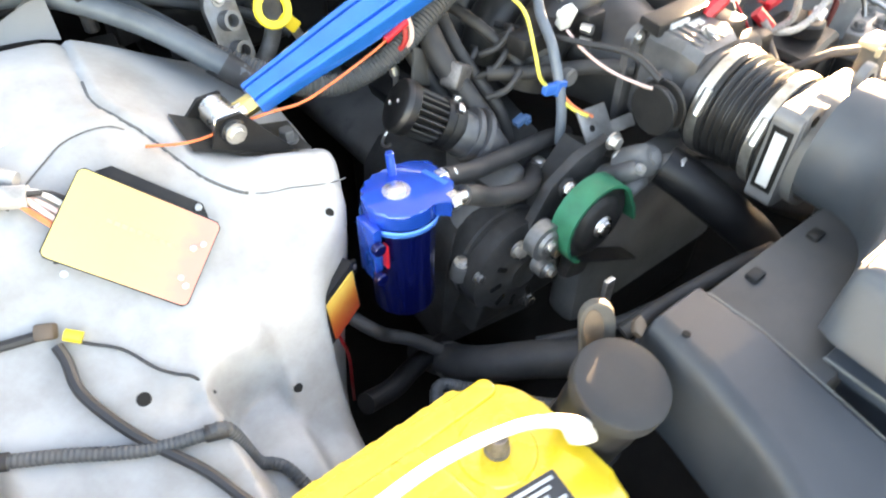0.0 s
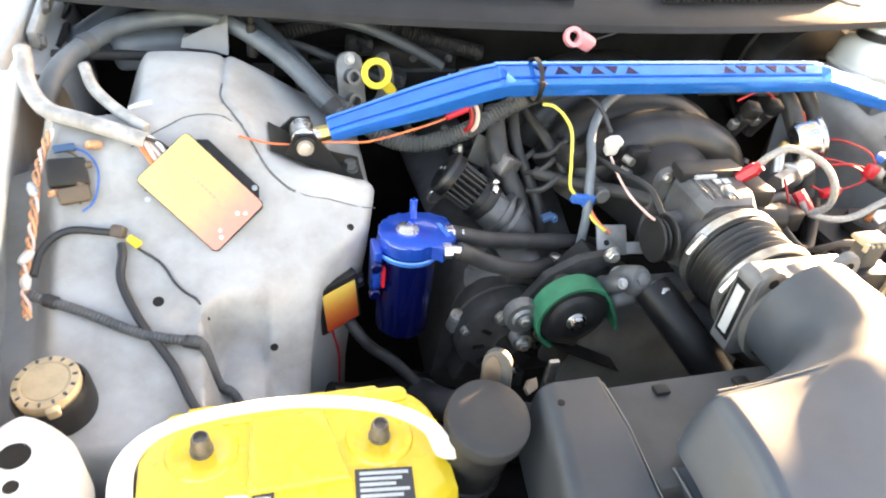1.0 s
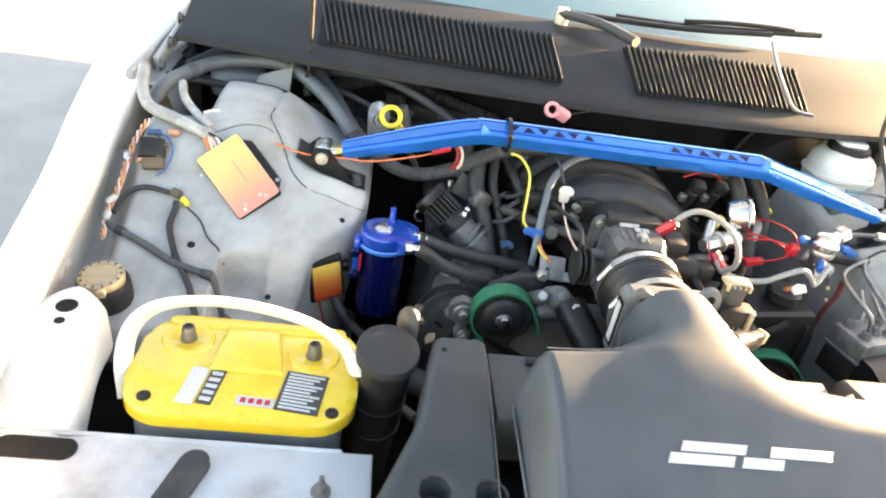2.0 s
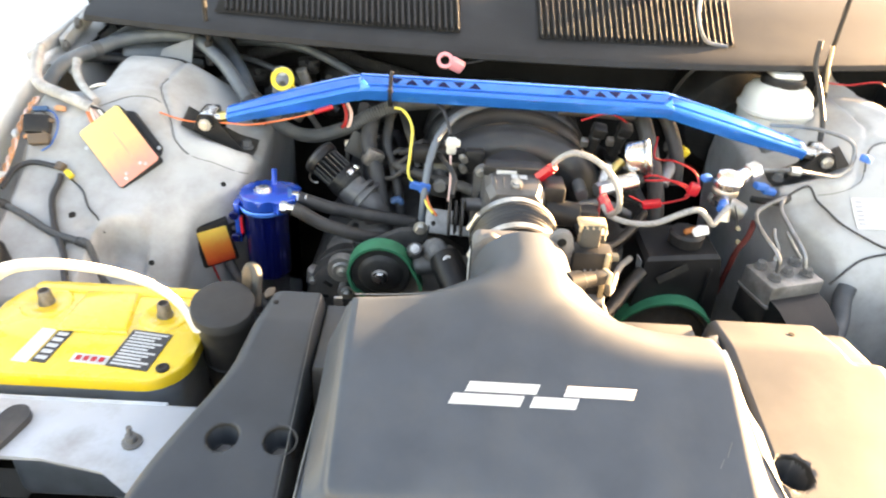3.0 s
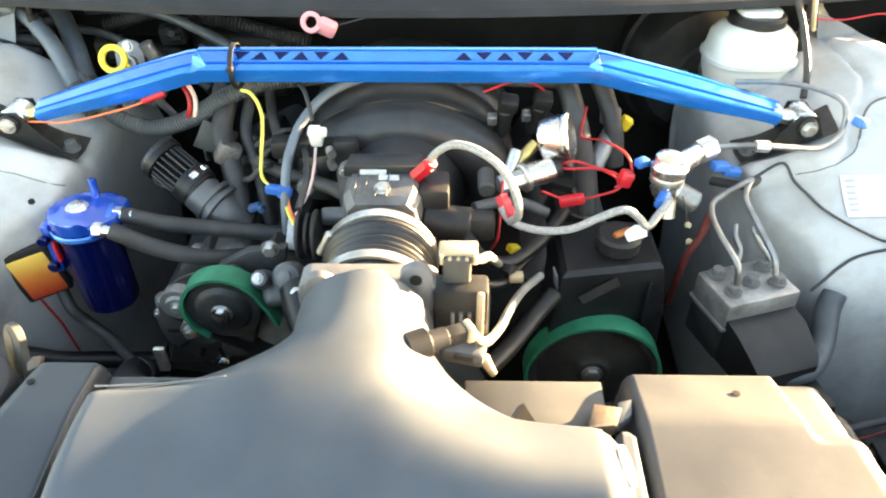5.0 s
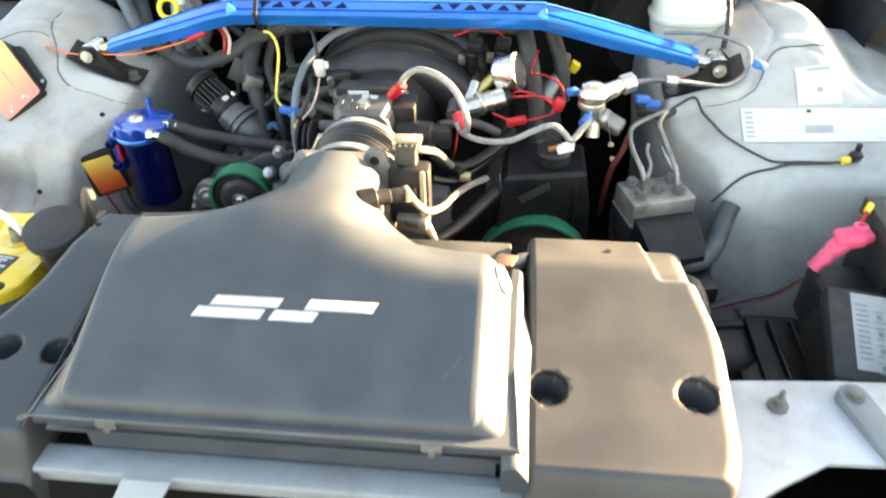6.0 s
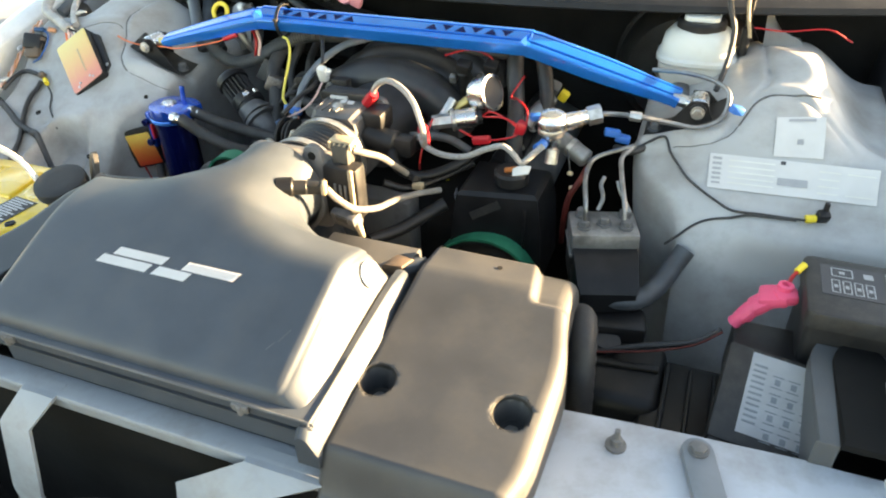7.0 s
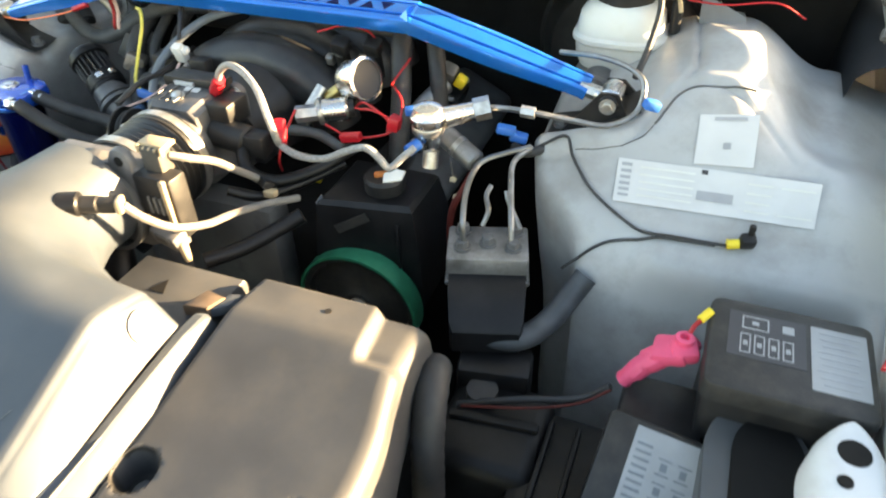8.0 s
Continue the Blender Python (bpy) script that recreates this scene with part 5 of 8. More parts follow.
part("name_strip", box((0.002, 0.013, 0.062), (TX - 0.0675, -0.2935, 0.892), 0.0006), PAPER_LIT, frm, "bright label strip on the flange side")
part("sensor_box", box((0.052, 0.028, 0.080), (0.072, -0.300, 0.900), 0.004), BLACK, maf, "dusty black sensor housing")
for k in range(3):
    part("rib", box((0.0035, 0.004, 0.022), (0.064 + 0.008 * k, -0.3155, 0.905), 0.001), DULLCAST, maf)
part("wire_strip", box((0.007, 0.006, 0.072), pose(0.090, -0.316, 0.905, 0, 0, 0), 0.002), TAN, maf, "tan wire strip")
low = part("lower_plug", box((0.042, 0.022, 0.024), pose(0.076, -0.314, 0.864, 15, 4, -10), 0.004), FLANGE, maf, "pale metal lower connector")
part("plug_window", box((0.020, 0.004, 0.010), pose(0.075, -0.326, 0.867, 15, 4, -10), 0.001), DUSTY, low)
part("plug_tail", rod((0.094, -0.318, 0.860), (0.106, -0.326, 0.842), 0.006, 10, 0.004, None, 0.001), TAN, maf, "tan wire tail")
pl = part("plug", box((0.026, 0.022, 0.034), (0.068, -0.290, 0.952), 0.004), DUSTY, maf, "dusty electric plug")
# Tan on the crown and teeth paints the sun on the plug's top.
part("plug_crown", box((0.036, 0.020, 0.006), (0.069, -0.286, 0.969), 0.002), TAN, pl, "crown of the plug, sunlight in its tan colour")
for k in range(5):
    part("plug_tooth", box((0.0035, 0.005, 0.010 if k in (0, 4) else 0.006), (0.0535 + 0.0078 * k, -0.298, 0.966), 0.001), TAN, pl)
air = thing("air_temp_sensor", (0.045, -0.386, 0.93), "small dark sensor plugged into the intake neck", "sensor")
part("sensor_body", rod((0.026, -0.392, 0.945), (0.060, -0.374, 0.942), 0.0095, 14, None, None, 0.002), BLACK, air)
part("sensor_seal", rod((0.024, -0.393, 0.945), (0.044, -0.382, 0.9435), 0.0135, 18, None, None, 0.002), JET, air, "black rubber seal")
part("sensor_plug", box((0.022, 0.014, 0.015), pose(0.066, -0.371, 0.941, 0, 5, 28), 0.003), BLACK, air)
part("sensor_clip", box((0.008, 0.016, 0.017), pose(0.078, -0.365, 0.940, 0, 5, 28), 0.003), TAN, air, "tan connector clip")

# ---- belt drive ----
YROT = Matrix(((1, 0, 0, 0), (0, 0, -1, 0), (0, 1, 0, 0), (0, 0, 0, 1)))
idl = thing("belt_tensioner", (-0.208, -0.19, 0.77), "black belt tensioner pulley with green belt over it", "pulley")
PM = Matrix.Translation((-0.208, -0.190, 0.806)) @ YROT
part("pulley", lathe([(0, 0.011), (0.027, 0.011), (0.030, 0.009), (0.034, 0.005), (0.043, 0.005), (0.0455, 0.003), (0.0455, -0.020), (0, -0.020)], PM, 44), PULLEY, idl, "black plastic pulley")
part("washer", lathe([(0, 0.015), (0.012, 0.015), (0.013, 0.012)], PM, 24), STEEL, idl)
part("centre_bolt", hexbolt(PM @ Vector((0, 0, 0.014)), (0, -1, 0), 0.0085, 0.006), CHROME, idl, "bright centre bolt")
part("arm", box((0.040, 0.020, 0.09), pose(-0.200, -0.175, 0.755, 0, 18, 0), 0.010), GRIMECAST, idl)


def belt_arc(cx, cz, r, a0, a1, y0, y1, extra=()):
    rows = []
    for k in range(41):
        a = radians(a0 + (a1 - a0) * k / 40)
        c, s = math.cos(a), math.sin(a)
        rows.append([(cx + r * c, y0, cz + r * s), (cx + r * c, y1, cz + r * s), (cx + (r + 0.004) * c, y1, cz + (r + 0.004) * s), (cx + (r + 0.004) * c, y0, cz + (r + 0.004) * s)])
    for x, z in extra:
        rows.append([(x, y0, z), (x, y1, z), (x + 0.003, y1, z + 0.003), (x + 0.003, y0, z + 0.003)])
    return loft(rows)


belt = thing("drive_belt", (0.0, -0.19, 0.66), "green ribbed drive belt round the pulleys", "belt")
part("belt_run", belt_arc(-0.208, 0.806, 0.046, 240, 18, -0.200, -0.172, [(-0.154, 0.801), (-0.147, 0.780)]), GREEN, belt)
part("belt_back", loft([[(x, -0.200, z), (x, -0.172, z), (x + 0.002, -0.172, z - 0.0035), (x + 0.002, -0.200, z - 0.0035)] for x, z in ((-0.231, 0.766), (-0.195, 0.745), (-0.160, 0.725), (-0.12, 0.702))]), JET, belt, "black ribbed side of the belt")
part("belt_run", belt_arc(0.240, 0.700, 0.082, 195, -15, -0.200, -0.172), GREEN, belt)
pul = thing("pump_pulley", (0.240, -0.185, 0.62), "large black power steering pulley", "pulley")
part("disc", lathe([(0, 0.004), (0.020, 0.006), (0.028, 0.0), (0.070, -0.002), (0.074, 0.008), (0.081, 0.009), (0.0815, -0.018), (0, -0.018)], Matrix.Translation((0.240, -0.188, 0.700)) @ YROT, 52), PULLEY, pul)
part("hub_bolt", hexbolt((0.240, -0.193, 0.700), (0, -1, 0), 0.010, 0.008), STEEL, pul)
for k, (x, z, r) in enumerate(((-0.268, 0.800, 0.022), (-0.262, 0.758, 0.013))):
    i2 = thing("small_pulley", (x, -0.18, z - r), "small bright bolted pulley beside the tensioner", "pulley")
    part("hub", lathe([(0, 0.008), (r * 0.6, 0.008), (r * 0.7, 0.004), (r, 0.004), (r, -0.012), (0, -0.012)], Matrix.Translation((x, -0.178, z)) @ YROT, 26), CAST, i2)
    part("hub_bolt", hexbolt((x, -0.186, z), (0, -1, 0), 0.006, 0.006), STEEL, i2)
# alternator and bracket castings
alt = thing("alternator", (-0.24, -0.12, 0.66), "dirty cast aluminium alternator behind the belt", "alternator")
AL = Matrix.Translation((-0.262, -0.145, 0.722)) @ Matrix(((1, 0, 0, 0), (0, 0, 1, 0), (0, 1, 0, 0), (0, 0, 0, 1)))
part("casing", lathe([(0, 0.0), (0.020, -0.004), (0.026, 0.0), (0.05, 0.0), (0.066, 0.010), (0.068, 0.030), (0.0655, 0.032), (0.0655, 0.038), (0.068, 0.040), (0.068, 0.055), (0.062, 0.075), (0, 0.075)], AL, 36), GRIMECAST, alt, "oily cast casing")
for k in range(10):
    a = radians(36 * k)
    part("cooling_slot", box((0.016, 0.006, 0.003), AL @ pose(0.042 * math.cos(a), 0.042 * math.sin(a), -0.0005, 0, 0, 36 * k), 0.001, 1), NOSE, alt)
for k in range(3):
    a = radians(120 * k + 40)
    part("casing_bolt", hexbolt(AL @ Vector((0.064 * math.cos(a), 0.064 * math.sin(a), 0.012)), (0, -1, 0), 0.005, 0.008), STEEL, alt)
br = thing("accessory_bracket", (-0.18, -0.10, 0.70), "dark cast bracket with bolts beside the engine", "bracket")
part("casting", slab([(-0.33, 0.0), (-0.14, 0.0), (-0.10, 0.06), (-0.08, 0.14), (-0.16, 0.19), (-0.22, 0.12), (-0.30, 0.08)], 0.0, 0.05, Matrix.Translation((0.0, -0.09, 0.655)) @ Euler((radians(90), 0, 0)).to_matrix().to_4x4(), 0.006), PULLEY, br)
part("web", box((0.13, 0.07, 0.016), pose(-0.205, -0.06, 0.775, 0, 18, 10), 0.006), GRIMECAST, br)
arm_m = Matrix.Translation((0, -0.128, 0)) @ Euler((radians(90), 0, 0)).to_matrix().to_4x4()
part("bracket_arm", slab([(-0.270, 0.655), (-0.235, 0.650), (-0.212, 0.720), (-0.205, 0.775), (-0.180, 0.818), (-0.140, 0.836), (-0.138, 0.856), (-0.185, 0.850), (-0.225, 0.828), (-0.254, 0.782), (-0.250, 0.720)], 0.0, 0.012, arm_m, 0.003), GRIMECAST, br, "oily cast bracket arm")
for x, z, r in ((-0.248, 0.666, 0.007), (-0.229, 0.715, 0.008), (-0.236, 0.776, 0.009), (-0.205, 0.820, 0.008)):
    part("arm_boss", rod((x, -0.140, z), (x, -0.146, z), r + 0.004, 18, None, None, 0.001), GRIMECAST, br)
    part("arm_bolt", hexbolt((x, -0.146, z), (0, -1, 0), r, 0.008), CHROME, br, "bright bolt head")
for x, z in ((-0.152, 0.866), (-0.135, 0.835), (-0.222, 0.742), (-0.282, 0.778)):
    part("bracket_bolt", hexbolt((x, -0.152, z), (0, -1, 0), 0.008, 0.010), STEEL, br)
EPM = pose(-0.124, -0.104, 0.850, -42, 0, -6)
ep = part("end_plate", box((0.042, 0.004, 0.040), EPM, 0.0015), CAST, br, "flat grey steel end plate")
part("plate_hole", rod(EPM @ Vector((-0.008, -0.0015, -0.004)), EPM @ Vector((-0.008, -0.0026, -0.004)), 0.004, 14), DARK, ep)
part("plate_foot", box((0.040, 0.004, 0.016), EPM @ pose(0.034, 0, -0.011), 0.0015), CAST, ep)
part("side_casting", loft([[(-0.350, -0.10, 0.60), (-0.13, -0.13, 0.60), (-0.11, 0.10, 0.60), (-0.33, 0.10, 0.60)],
                           [(-0.335, -0.095, 0.735), (-0.13, -0.13, 0.745), (-0.11, 0.10, 0.80), (-0.32, 0.10, 0.76)],
                           [(-0.315, -0.080, 0.765), (-0.150, -0.110, 0.790), (-0.13, 0.09, 0.835), (-0.30, 0.09, 0.80)],
                           [(-0.300, -0.060, 0.775), (-0.165, -0.085, 0.798), (-0.15, 0.08, 0.840), (-0.28, 0.08, 0.81)]]), GRIMECAST, br, "broad dirty casting below the hoses")
for x, y, z in ((-0.285, -0.05, 0.782), (-0.185, -0.075, 0.800), (-0.325, -0.105, 0.742), (-0.24, -0.03, 0.795)):
    part("casting_boss", rod((x, y, z - 0.02), (x, y - 0.004, z + 0.006), 0.013, 16, 0.011, None, 0.003), DULLCAST, br)
    part("casting_bolt", hexbolt((x, y - 0.004, z + 0.006), (0, -0.2, 1), 0.007, 0.006), STEEL, br)
# coolant pipe elbow under the throttle body
wat = thing("water_outlet", (-0.11, -0.22, 0.80), "dirty cast water outlet with black coolant hose", "water outlet")
part("elbow", tube([(-0.112, -0.196, 0.842), (-0.102, -0.222, 0.832), (-0.088, -0.250, 0.815), (-0.070, -0.276, 0.794), (-0.050, -0.300, 0.768), (-0.030, -0.32, 0.73)], 0.024, 8, 22), JET, wat, "shiny black hose elbow")
for (x, y, z, r, m) in ((-0.158, -0.186, 0.846, 0.011, TBODY), (-0.128, -0.180, 0.844, 0.018, DULLCAST), (-0.110, -0.205, 0.842, 0.015, TBODY), (-0.142, -0.165, 0.820, 0.016, DULLCAST)):
    boss = part("casting", lathe([(0, -0.030), (r * 1.15, -0.028), (r * 1.1, -0.006), (r, 0.010), (r * 0.75, 0.016), (0, 0.017)], Matrix.Translation((x, y, z)) @ Euler((radians(48), 0, radians(8))).to_matrix().to_4x4(), 22), m, wat, "rounded casting")
    part("casting_bolt", hexbolt((x, y - 0.012, z + 0.011), (0, -0.75, 0.66), r * 0.45, 0.006), STEEL if r != 0.018 else DULLCAST, boss)
part("web", box((0.070, 0.040, 0.030), pose(-0.128, -0.172, 0.822, 30, 0, 12), 0.010, 3), DULLCAST, wat)
part("lower_hose", tube([(-0.05, -0.20, 0.80), (0.0, -0.25, 0.79), (0.05, -0.30, 0.77)], 0.022, 6, 16), RUBBER, wat)
part("hose_clip", box((0.012, 0.006, 0.034), (-0.262, -0.262, 0.792), 0.001), STEEL, wat, "wire hose clip")

# ---- breather filter ----
F0, F1 = Vector((-0.333, 0.002, 0.905)), Vector((-0.288, -0.018, 0.874))
FM = Matrix.Translation(F1) @ (F0 - F1).to_track_quat("Z", "Y").to_matrix().to_4x4()
flt = thing("breather_filter", F1, "small black pleated breather filter on a grey pipe", "air filter")
part("core", lathe([(0, 0), (0.019, 0), (0.019, 0.045), (0, 0.045)], FM, 24), NOSE, flt)
for k in range(20):
    part("pleat", box((0.009, 0.0026, 0.040), FM @ pose(0.0225 * math.cos(radians(18 * k)), 0.0225 * math.sin(radians(18 * k)), 0.022, 0, 0, 18 * k), 0.0008, 1), MANIFOLD, flt)
cap = part("end_cap", lathe([(0, 0.0585), (0.010, 0.059), (0.024, 0.058), (0.0285, 0.0555), (0.0305, 0.051), (0.0305, 0.041), (0.029, 0.040), (0, 0.040)], FM, 32), JET, flt, "black end cap")
part("cap_edge", lathe([(0.0280, 0.0560), (0.0300, 0.0535), (0.0308, 0.0500), (0.0304, 0.0500), (0.0296, 0.0530), (0.0276, 0.0556)], FM, 32), MANIFOLD, cap, "shiny rounded edge of the cap")
for x, y in ((0.006, 0.008), (-0.009, -0.004)):
    part("cap_mark", box((0.005, 0.003, 0.0006), FM @ pose(x, y, 0.0591), 0), PAPER, cap)
part("base", lathe([(0.028, 0.004), (0.029, 0.0), (0.0275, -0.020), (0.021, -0.024), (0.018, -0.024), (0.018, 0.004)], FM, 28), JET, flt, "black rubber base")
part("clamp", lathe([(0.0285, -0.006), (0.0295, -0.006), (0.0290, -0.015), (0.0280, -0.015)], FM, 28), BLACK, flt, "dark band clamp")
for a, w in ((70, 0.012), (108, 0.010)):
    part("clamp_screw", box((0.008, w, 0.009), FM @ pose(0.0305 * math.cos(radians(a)), 0.0305 * math.sin(radians(a)), -0.008, 0, 0, a), 0.002), CHROME, flt, "bright clamp screw")
part("pipe", tube([FM @ Vector((0, 0, -0.018)), (-0.268, -0.030, 0.858), (-0.246, -0.038, 0.842), (-0.226, -0.036, 0.815)], 0.026, 8, 24), TBODY, flt, "grey oil filler pipe")
for k, r in ((-0.040, 0.031), (-0.052, 0.034)):
    part("pipe_ring", lathe([(r - 0.008, k - 0.004), (r, k - 0.003), (r, k + 0.003), (r - 0.008, k + 0.004)], FM, 30), TBODY, flt, "cast ring on the filler pipe")
solo("filter_bracket", box((0.050, 0.004, 0.040), pose(-0.262, 0.040, 0.905, -20, 30, 10), 0.002), DUSTY, "dusty tan steel bracket behind the breather filter", "bracket")
part("lock", rod((-0.289, 0.062, 0.893), (-0.289, 0.066, 0.905), 0.006, 12, None, rod((-0.289, 0.062, 0.860), (-0.289, 0.062, 0.894), 0.0035, 10), 0.002), STEEL, flt, "bright bolt behind the filter")
solo("wire_clip", tube([(-0.338, 0.006, 0.872), (-0.345, 0.006, 0.866), (-0.347, 0.008, 0.856), (-0.342, 0.010, 0.848), (-0.334, 0.012, 0.846)], 0.0018, 6, 8), STEEL, "small bright wire clip beside the breather filter", "clip")

# ---- power steering reservoir ----
ps = thing("steering_reservoir", (0.255, -0.11, 0.70), "black box-shaped power steering reservoir with cap", "reservoir")
part("tank", loft([[(0.175, -0.185, 0.70), (0.325, -0.165, 0.70), (0.325, -0.06, 0.70), (0.175, -0.06, 0.70)],
                   [(0.185, -0.185, 0.80), (0.320, -0.165, 0.80), (0.320, -0.06, 0.80), (0.185, -0.06, 0.80)],
                   [(0.190, -0.180, 0.846), (0.312, -0.160, 0.846), (0.312, -0.07, 0.846), (0.190, -0.07, 0.846)],
                   [(0.196, -0.174, 0.852), (0.306, -0.155, 0.852), (0.306, -0.075, 0.852), (0.196, -0.075, 0.852)]]), JET, ps)
part("cap", lathe([(0.020, 0.0), (0.026, 0.002), (0.027, 0.018), (0.024, 0.022), (0, 0.023)], Matrix.Translation((0.262, -0.128, 0.852)), 28), BLACK, ps, "round black cap")
# Orange grip and white tag hold the sunlight and shine on the cap.
part("cap_grip", box((0.026, 0.008, 0.008), pose(0.264, -0.132, 0.877, 0, 0, 30), 0.003), CAP_SUN_ORANGE, ps, "grip on the cap, orange sunlight in its colour")
part("cap_tag", slab([(-0.014, -0.008), (0.010, -0.010), (0.016, 0.002), (0.004, 0.009), (-0.012, 0.006)], 0, 0.003, pose(0.278, -0.134, 0.878, 22, -14, 20), 0.001), WHITEPLASTIC, ps, "pale shiny tag on the cap")
part("front_label", box((0.050, 0.001, 0.013), pose(0.236, -0.1785, 0.826, -6, -30, 8.7), 0), PULLEY, ps, "dull printed label")
part("front_rib", box((0.004, 0.004, 0.110), pose(0.296, -0.1715, 0.778, 0, 0, 8.7), 0.001), JET, ps)
part("side_label", box((0.001, 0.018, 0.024), pose(0.1855, -0.165, 0.832, 0, -6, 8), 0), INKGREY, ps)

# ---- anti-lock brake unit ----
AM = frame_of((0.4125, -0.166, 0.832), (0.090, 0.028, 0), (-0.02, 0.064, 0))
ab = thing("brake_unit", (0.4125, -0.166, 0.74), "aluminium brake hydraulic block with black motor", "brake unit")
part("block", box((0.096, 0.066, 0.036), AM @ pose(0, 0, -0.018), 0.003), CAST, ab, "dull aluminium block")
part("lower_block", box((0.094, 0.064, 0.050), AM @ pose(0, 0, -0.062), 0.003), BLACK, ab)
part("lip", box((0.100, 0.070, 0.006), AM @ pose(0, 0, -0.036), 0.002), DULLCAST, ab)
part("motor", loft([[AM @ Vector((x, -0.030, z)) for x, z in ((-0.045, -0.085), (0.045, -0.085), (0.045, -0.022), (-0.045, -0.022))],
                    [AM @ Vector((x, -0.055, z)) for x, z in ((-0.045, -0.085), (0.045, -0.085), (0.045, -0.026), (-0.045, -0.026))],
                    [AM @ Vector((x, -0.090, z)) for x, z in ((-0.042, -0.085), (0.042, -0.085), (0.042, -0.045), (-0.042, -0.045))],
                    [AM @ Vector((x, -0.098, z)) for x, z in ((-0.038, -0.085), (0.038, -0.085), (0.038, -0.055), (-0.038, -0.055))]]), JET, ab, "black plastic control module")
for x, y in ((-0.030, -0.012), (0.0, -0.004), (0.030, -0.012), (-0.030, 0.020), (0.032, 0.018)):
    part("pipe_nut", hexbolt(AM @ Vector((x, y, 0)), (0, 0, 1), 0.0075, 0.012), DULLCAST, ab)
solo("brake_pipe", tube([(0.389, -0.186, 0.842), (0.386, -0.180, 0.868), (0.376, -0.140, 0.880), (0.374, -0.105, 0.888), (0.385, -0.085, 0.896), (0.432, -0.060, 0.908)], 0.0036, 8, 10), PIPE, "bent steel brake pipe", "pipe", "brake pipes")
solo("brake_pipe", tube([(0.441, -0.166, 0.842), (0.437, -0.155, 0.862), (0.424, -0.115, 0.884), (0.418, -0.085, 0.898), (0.432, -0.058, 0.906)], 0.0036, 8, 10), PIPE, "bent steel brake pipe", "pipe", "brake pipes")
solo("brake_pipe", tube([(0.400, -0.150, 0.842), (0.404, -0.140, 0.858), (0.398, -0.130, 0.872), (0.400, -0.118, 0.880)], 0.0032, 8, 10), PIPE, "bent steel brake pipe", "pipe", "brake pipes")
solo("brake_pipe", tube([(0.445, -0.142, 0.842), (0.432, -0.132, 0.858), (0.424, -0.126, 0.870), (0.420, -0.120, 0.878)], 0.0032, 8, 10), PIPE, "bent steel brake pipe", "pipe", "brake pipes")

# ---- brake fluid reservoir and master cylinder ----
bk = thing("brake_reservoir", (0.49, 0.185, 0.93), "translucent white brake fluid reservoir with dark cap", "reservoir")
rows = []
for z, w, d in ((0.922, 0.040, 0.032), (0.928, 0.052, 0.044), (0.944, 0.058, 0.050), (0.962, 0.060, 0.052), (0.966, 0.064, 0.056), (0.972, 0.064, 0.056), (0.976, 0.060, 0.052), (1.000, 0.056, 0.049), (1.012, 0.046, 0.042), (1.017, 0.036, 0.036)):
    rows.append([(x, y, z) for x, y in rounded(2 * w, 2 * d, min(w, d) * 0.75, 6, 0.490, 0.185)])
part("tank", loft(rows), TRANSLUCENT, bk, "milky plastic tank")
part("cap", lathe([(0.036, 0), (0.039, 0.002), (0.039, 0.012), (0.036, 0.016), (0, 0.017)], Matrix.Translation((0.490, 0.185, 1.014)), 30), BLACK, bk, "dark grey screw cap")
part("cap_top", slab(rounded(0.056, 0.048, 0.014, 4, 0.490, 0.185), 1.030, 1.037, None, 0.001), TRANSLUCENT, bk, "pale cap insert")
solo("master_cylinder", rod((0.475, 0.10, 0.915), (0.475, 0.36, 0.915), 0.022, 18, None, None, 0.004), DULLCAST, "dirty cast brake master cylinder", "cylinder")
BM = Matrix.Translation((0.47, 0.27, 0.90)) @ Matrix(((1, 0, 0, 0), (0, 0, 1, 0), (0, 1, 0, 0), (0, 0, 0, 1)))
boo = thing("brake_booster", (0.47, 0.36, 0.77), "round black brake booster on the firewall", "brake booster")
part("shell", lathe([(0, 0), (0.045, 0.0), (0.05, 0.006), (0.10, 0.012), (0.120, 0.035), (0.124, 0.060)], BM, 40), BLACK, boo, "black pressed shell")
part("rim", lathe([(0.120, 0.056), (0.131, 0.058), (0.131, 0.070), (0.126, 0.11), (0, 0.11)], BM, 40), BLACK, boo, "crimped rim")
for x in (-0.038, 0.038):
    part("stud_nut", hexbolt(BM @ Vector((x, 0, 0.002)), (0, -1, 0), 0.007, 0.010), STEEL, boo)

# ---- fuse boxes ----
fb = thing("fuse_box", (0.735, -0.285, 0.80), "grey-black fuse box with pale printed diagram label", "fuse box", "fuse boxes")
part("lid", slab(rounded(0.140, 0.118, 0.010, 3, 0.734, -0.286), 0.856, 0.877, None, 0.004), PULLEY, fb, "grey-black lid")
part("base", slab(rounded(0.130, 0.108, 0.008, 3, 0.734, -0.286), 0.60, 0.858, None, 0.0), BLACK, fb)
lm = pose(0.734, -0.284, 0.8772)
lab = label_plate(fb, lm @ pose(0.040, 0.0, 0), 0.046, 0.080, "label", FUSEPAPER, 0.0008, "grey text label")
bars(lab, lm @ pose(0.040, 0, 0), [(0, 0.033 - 0.008 * i, 0.036 - 0.004 * (i % 3), 0.0022) for i in range(9)], INKGREY)
dia = label_plate(fb, lm @ pose(-0.020, 0.010, 0), 0.066, 0.060, "diagram", INK, 0.0008, "black fuse diagram with white outlines")
cells = []
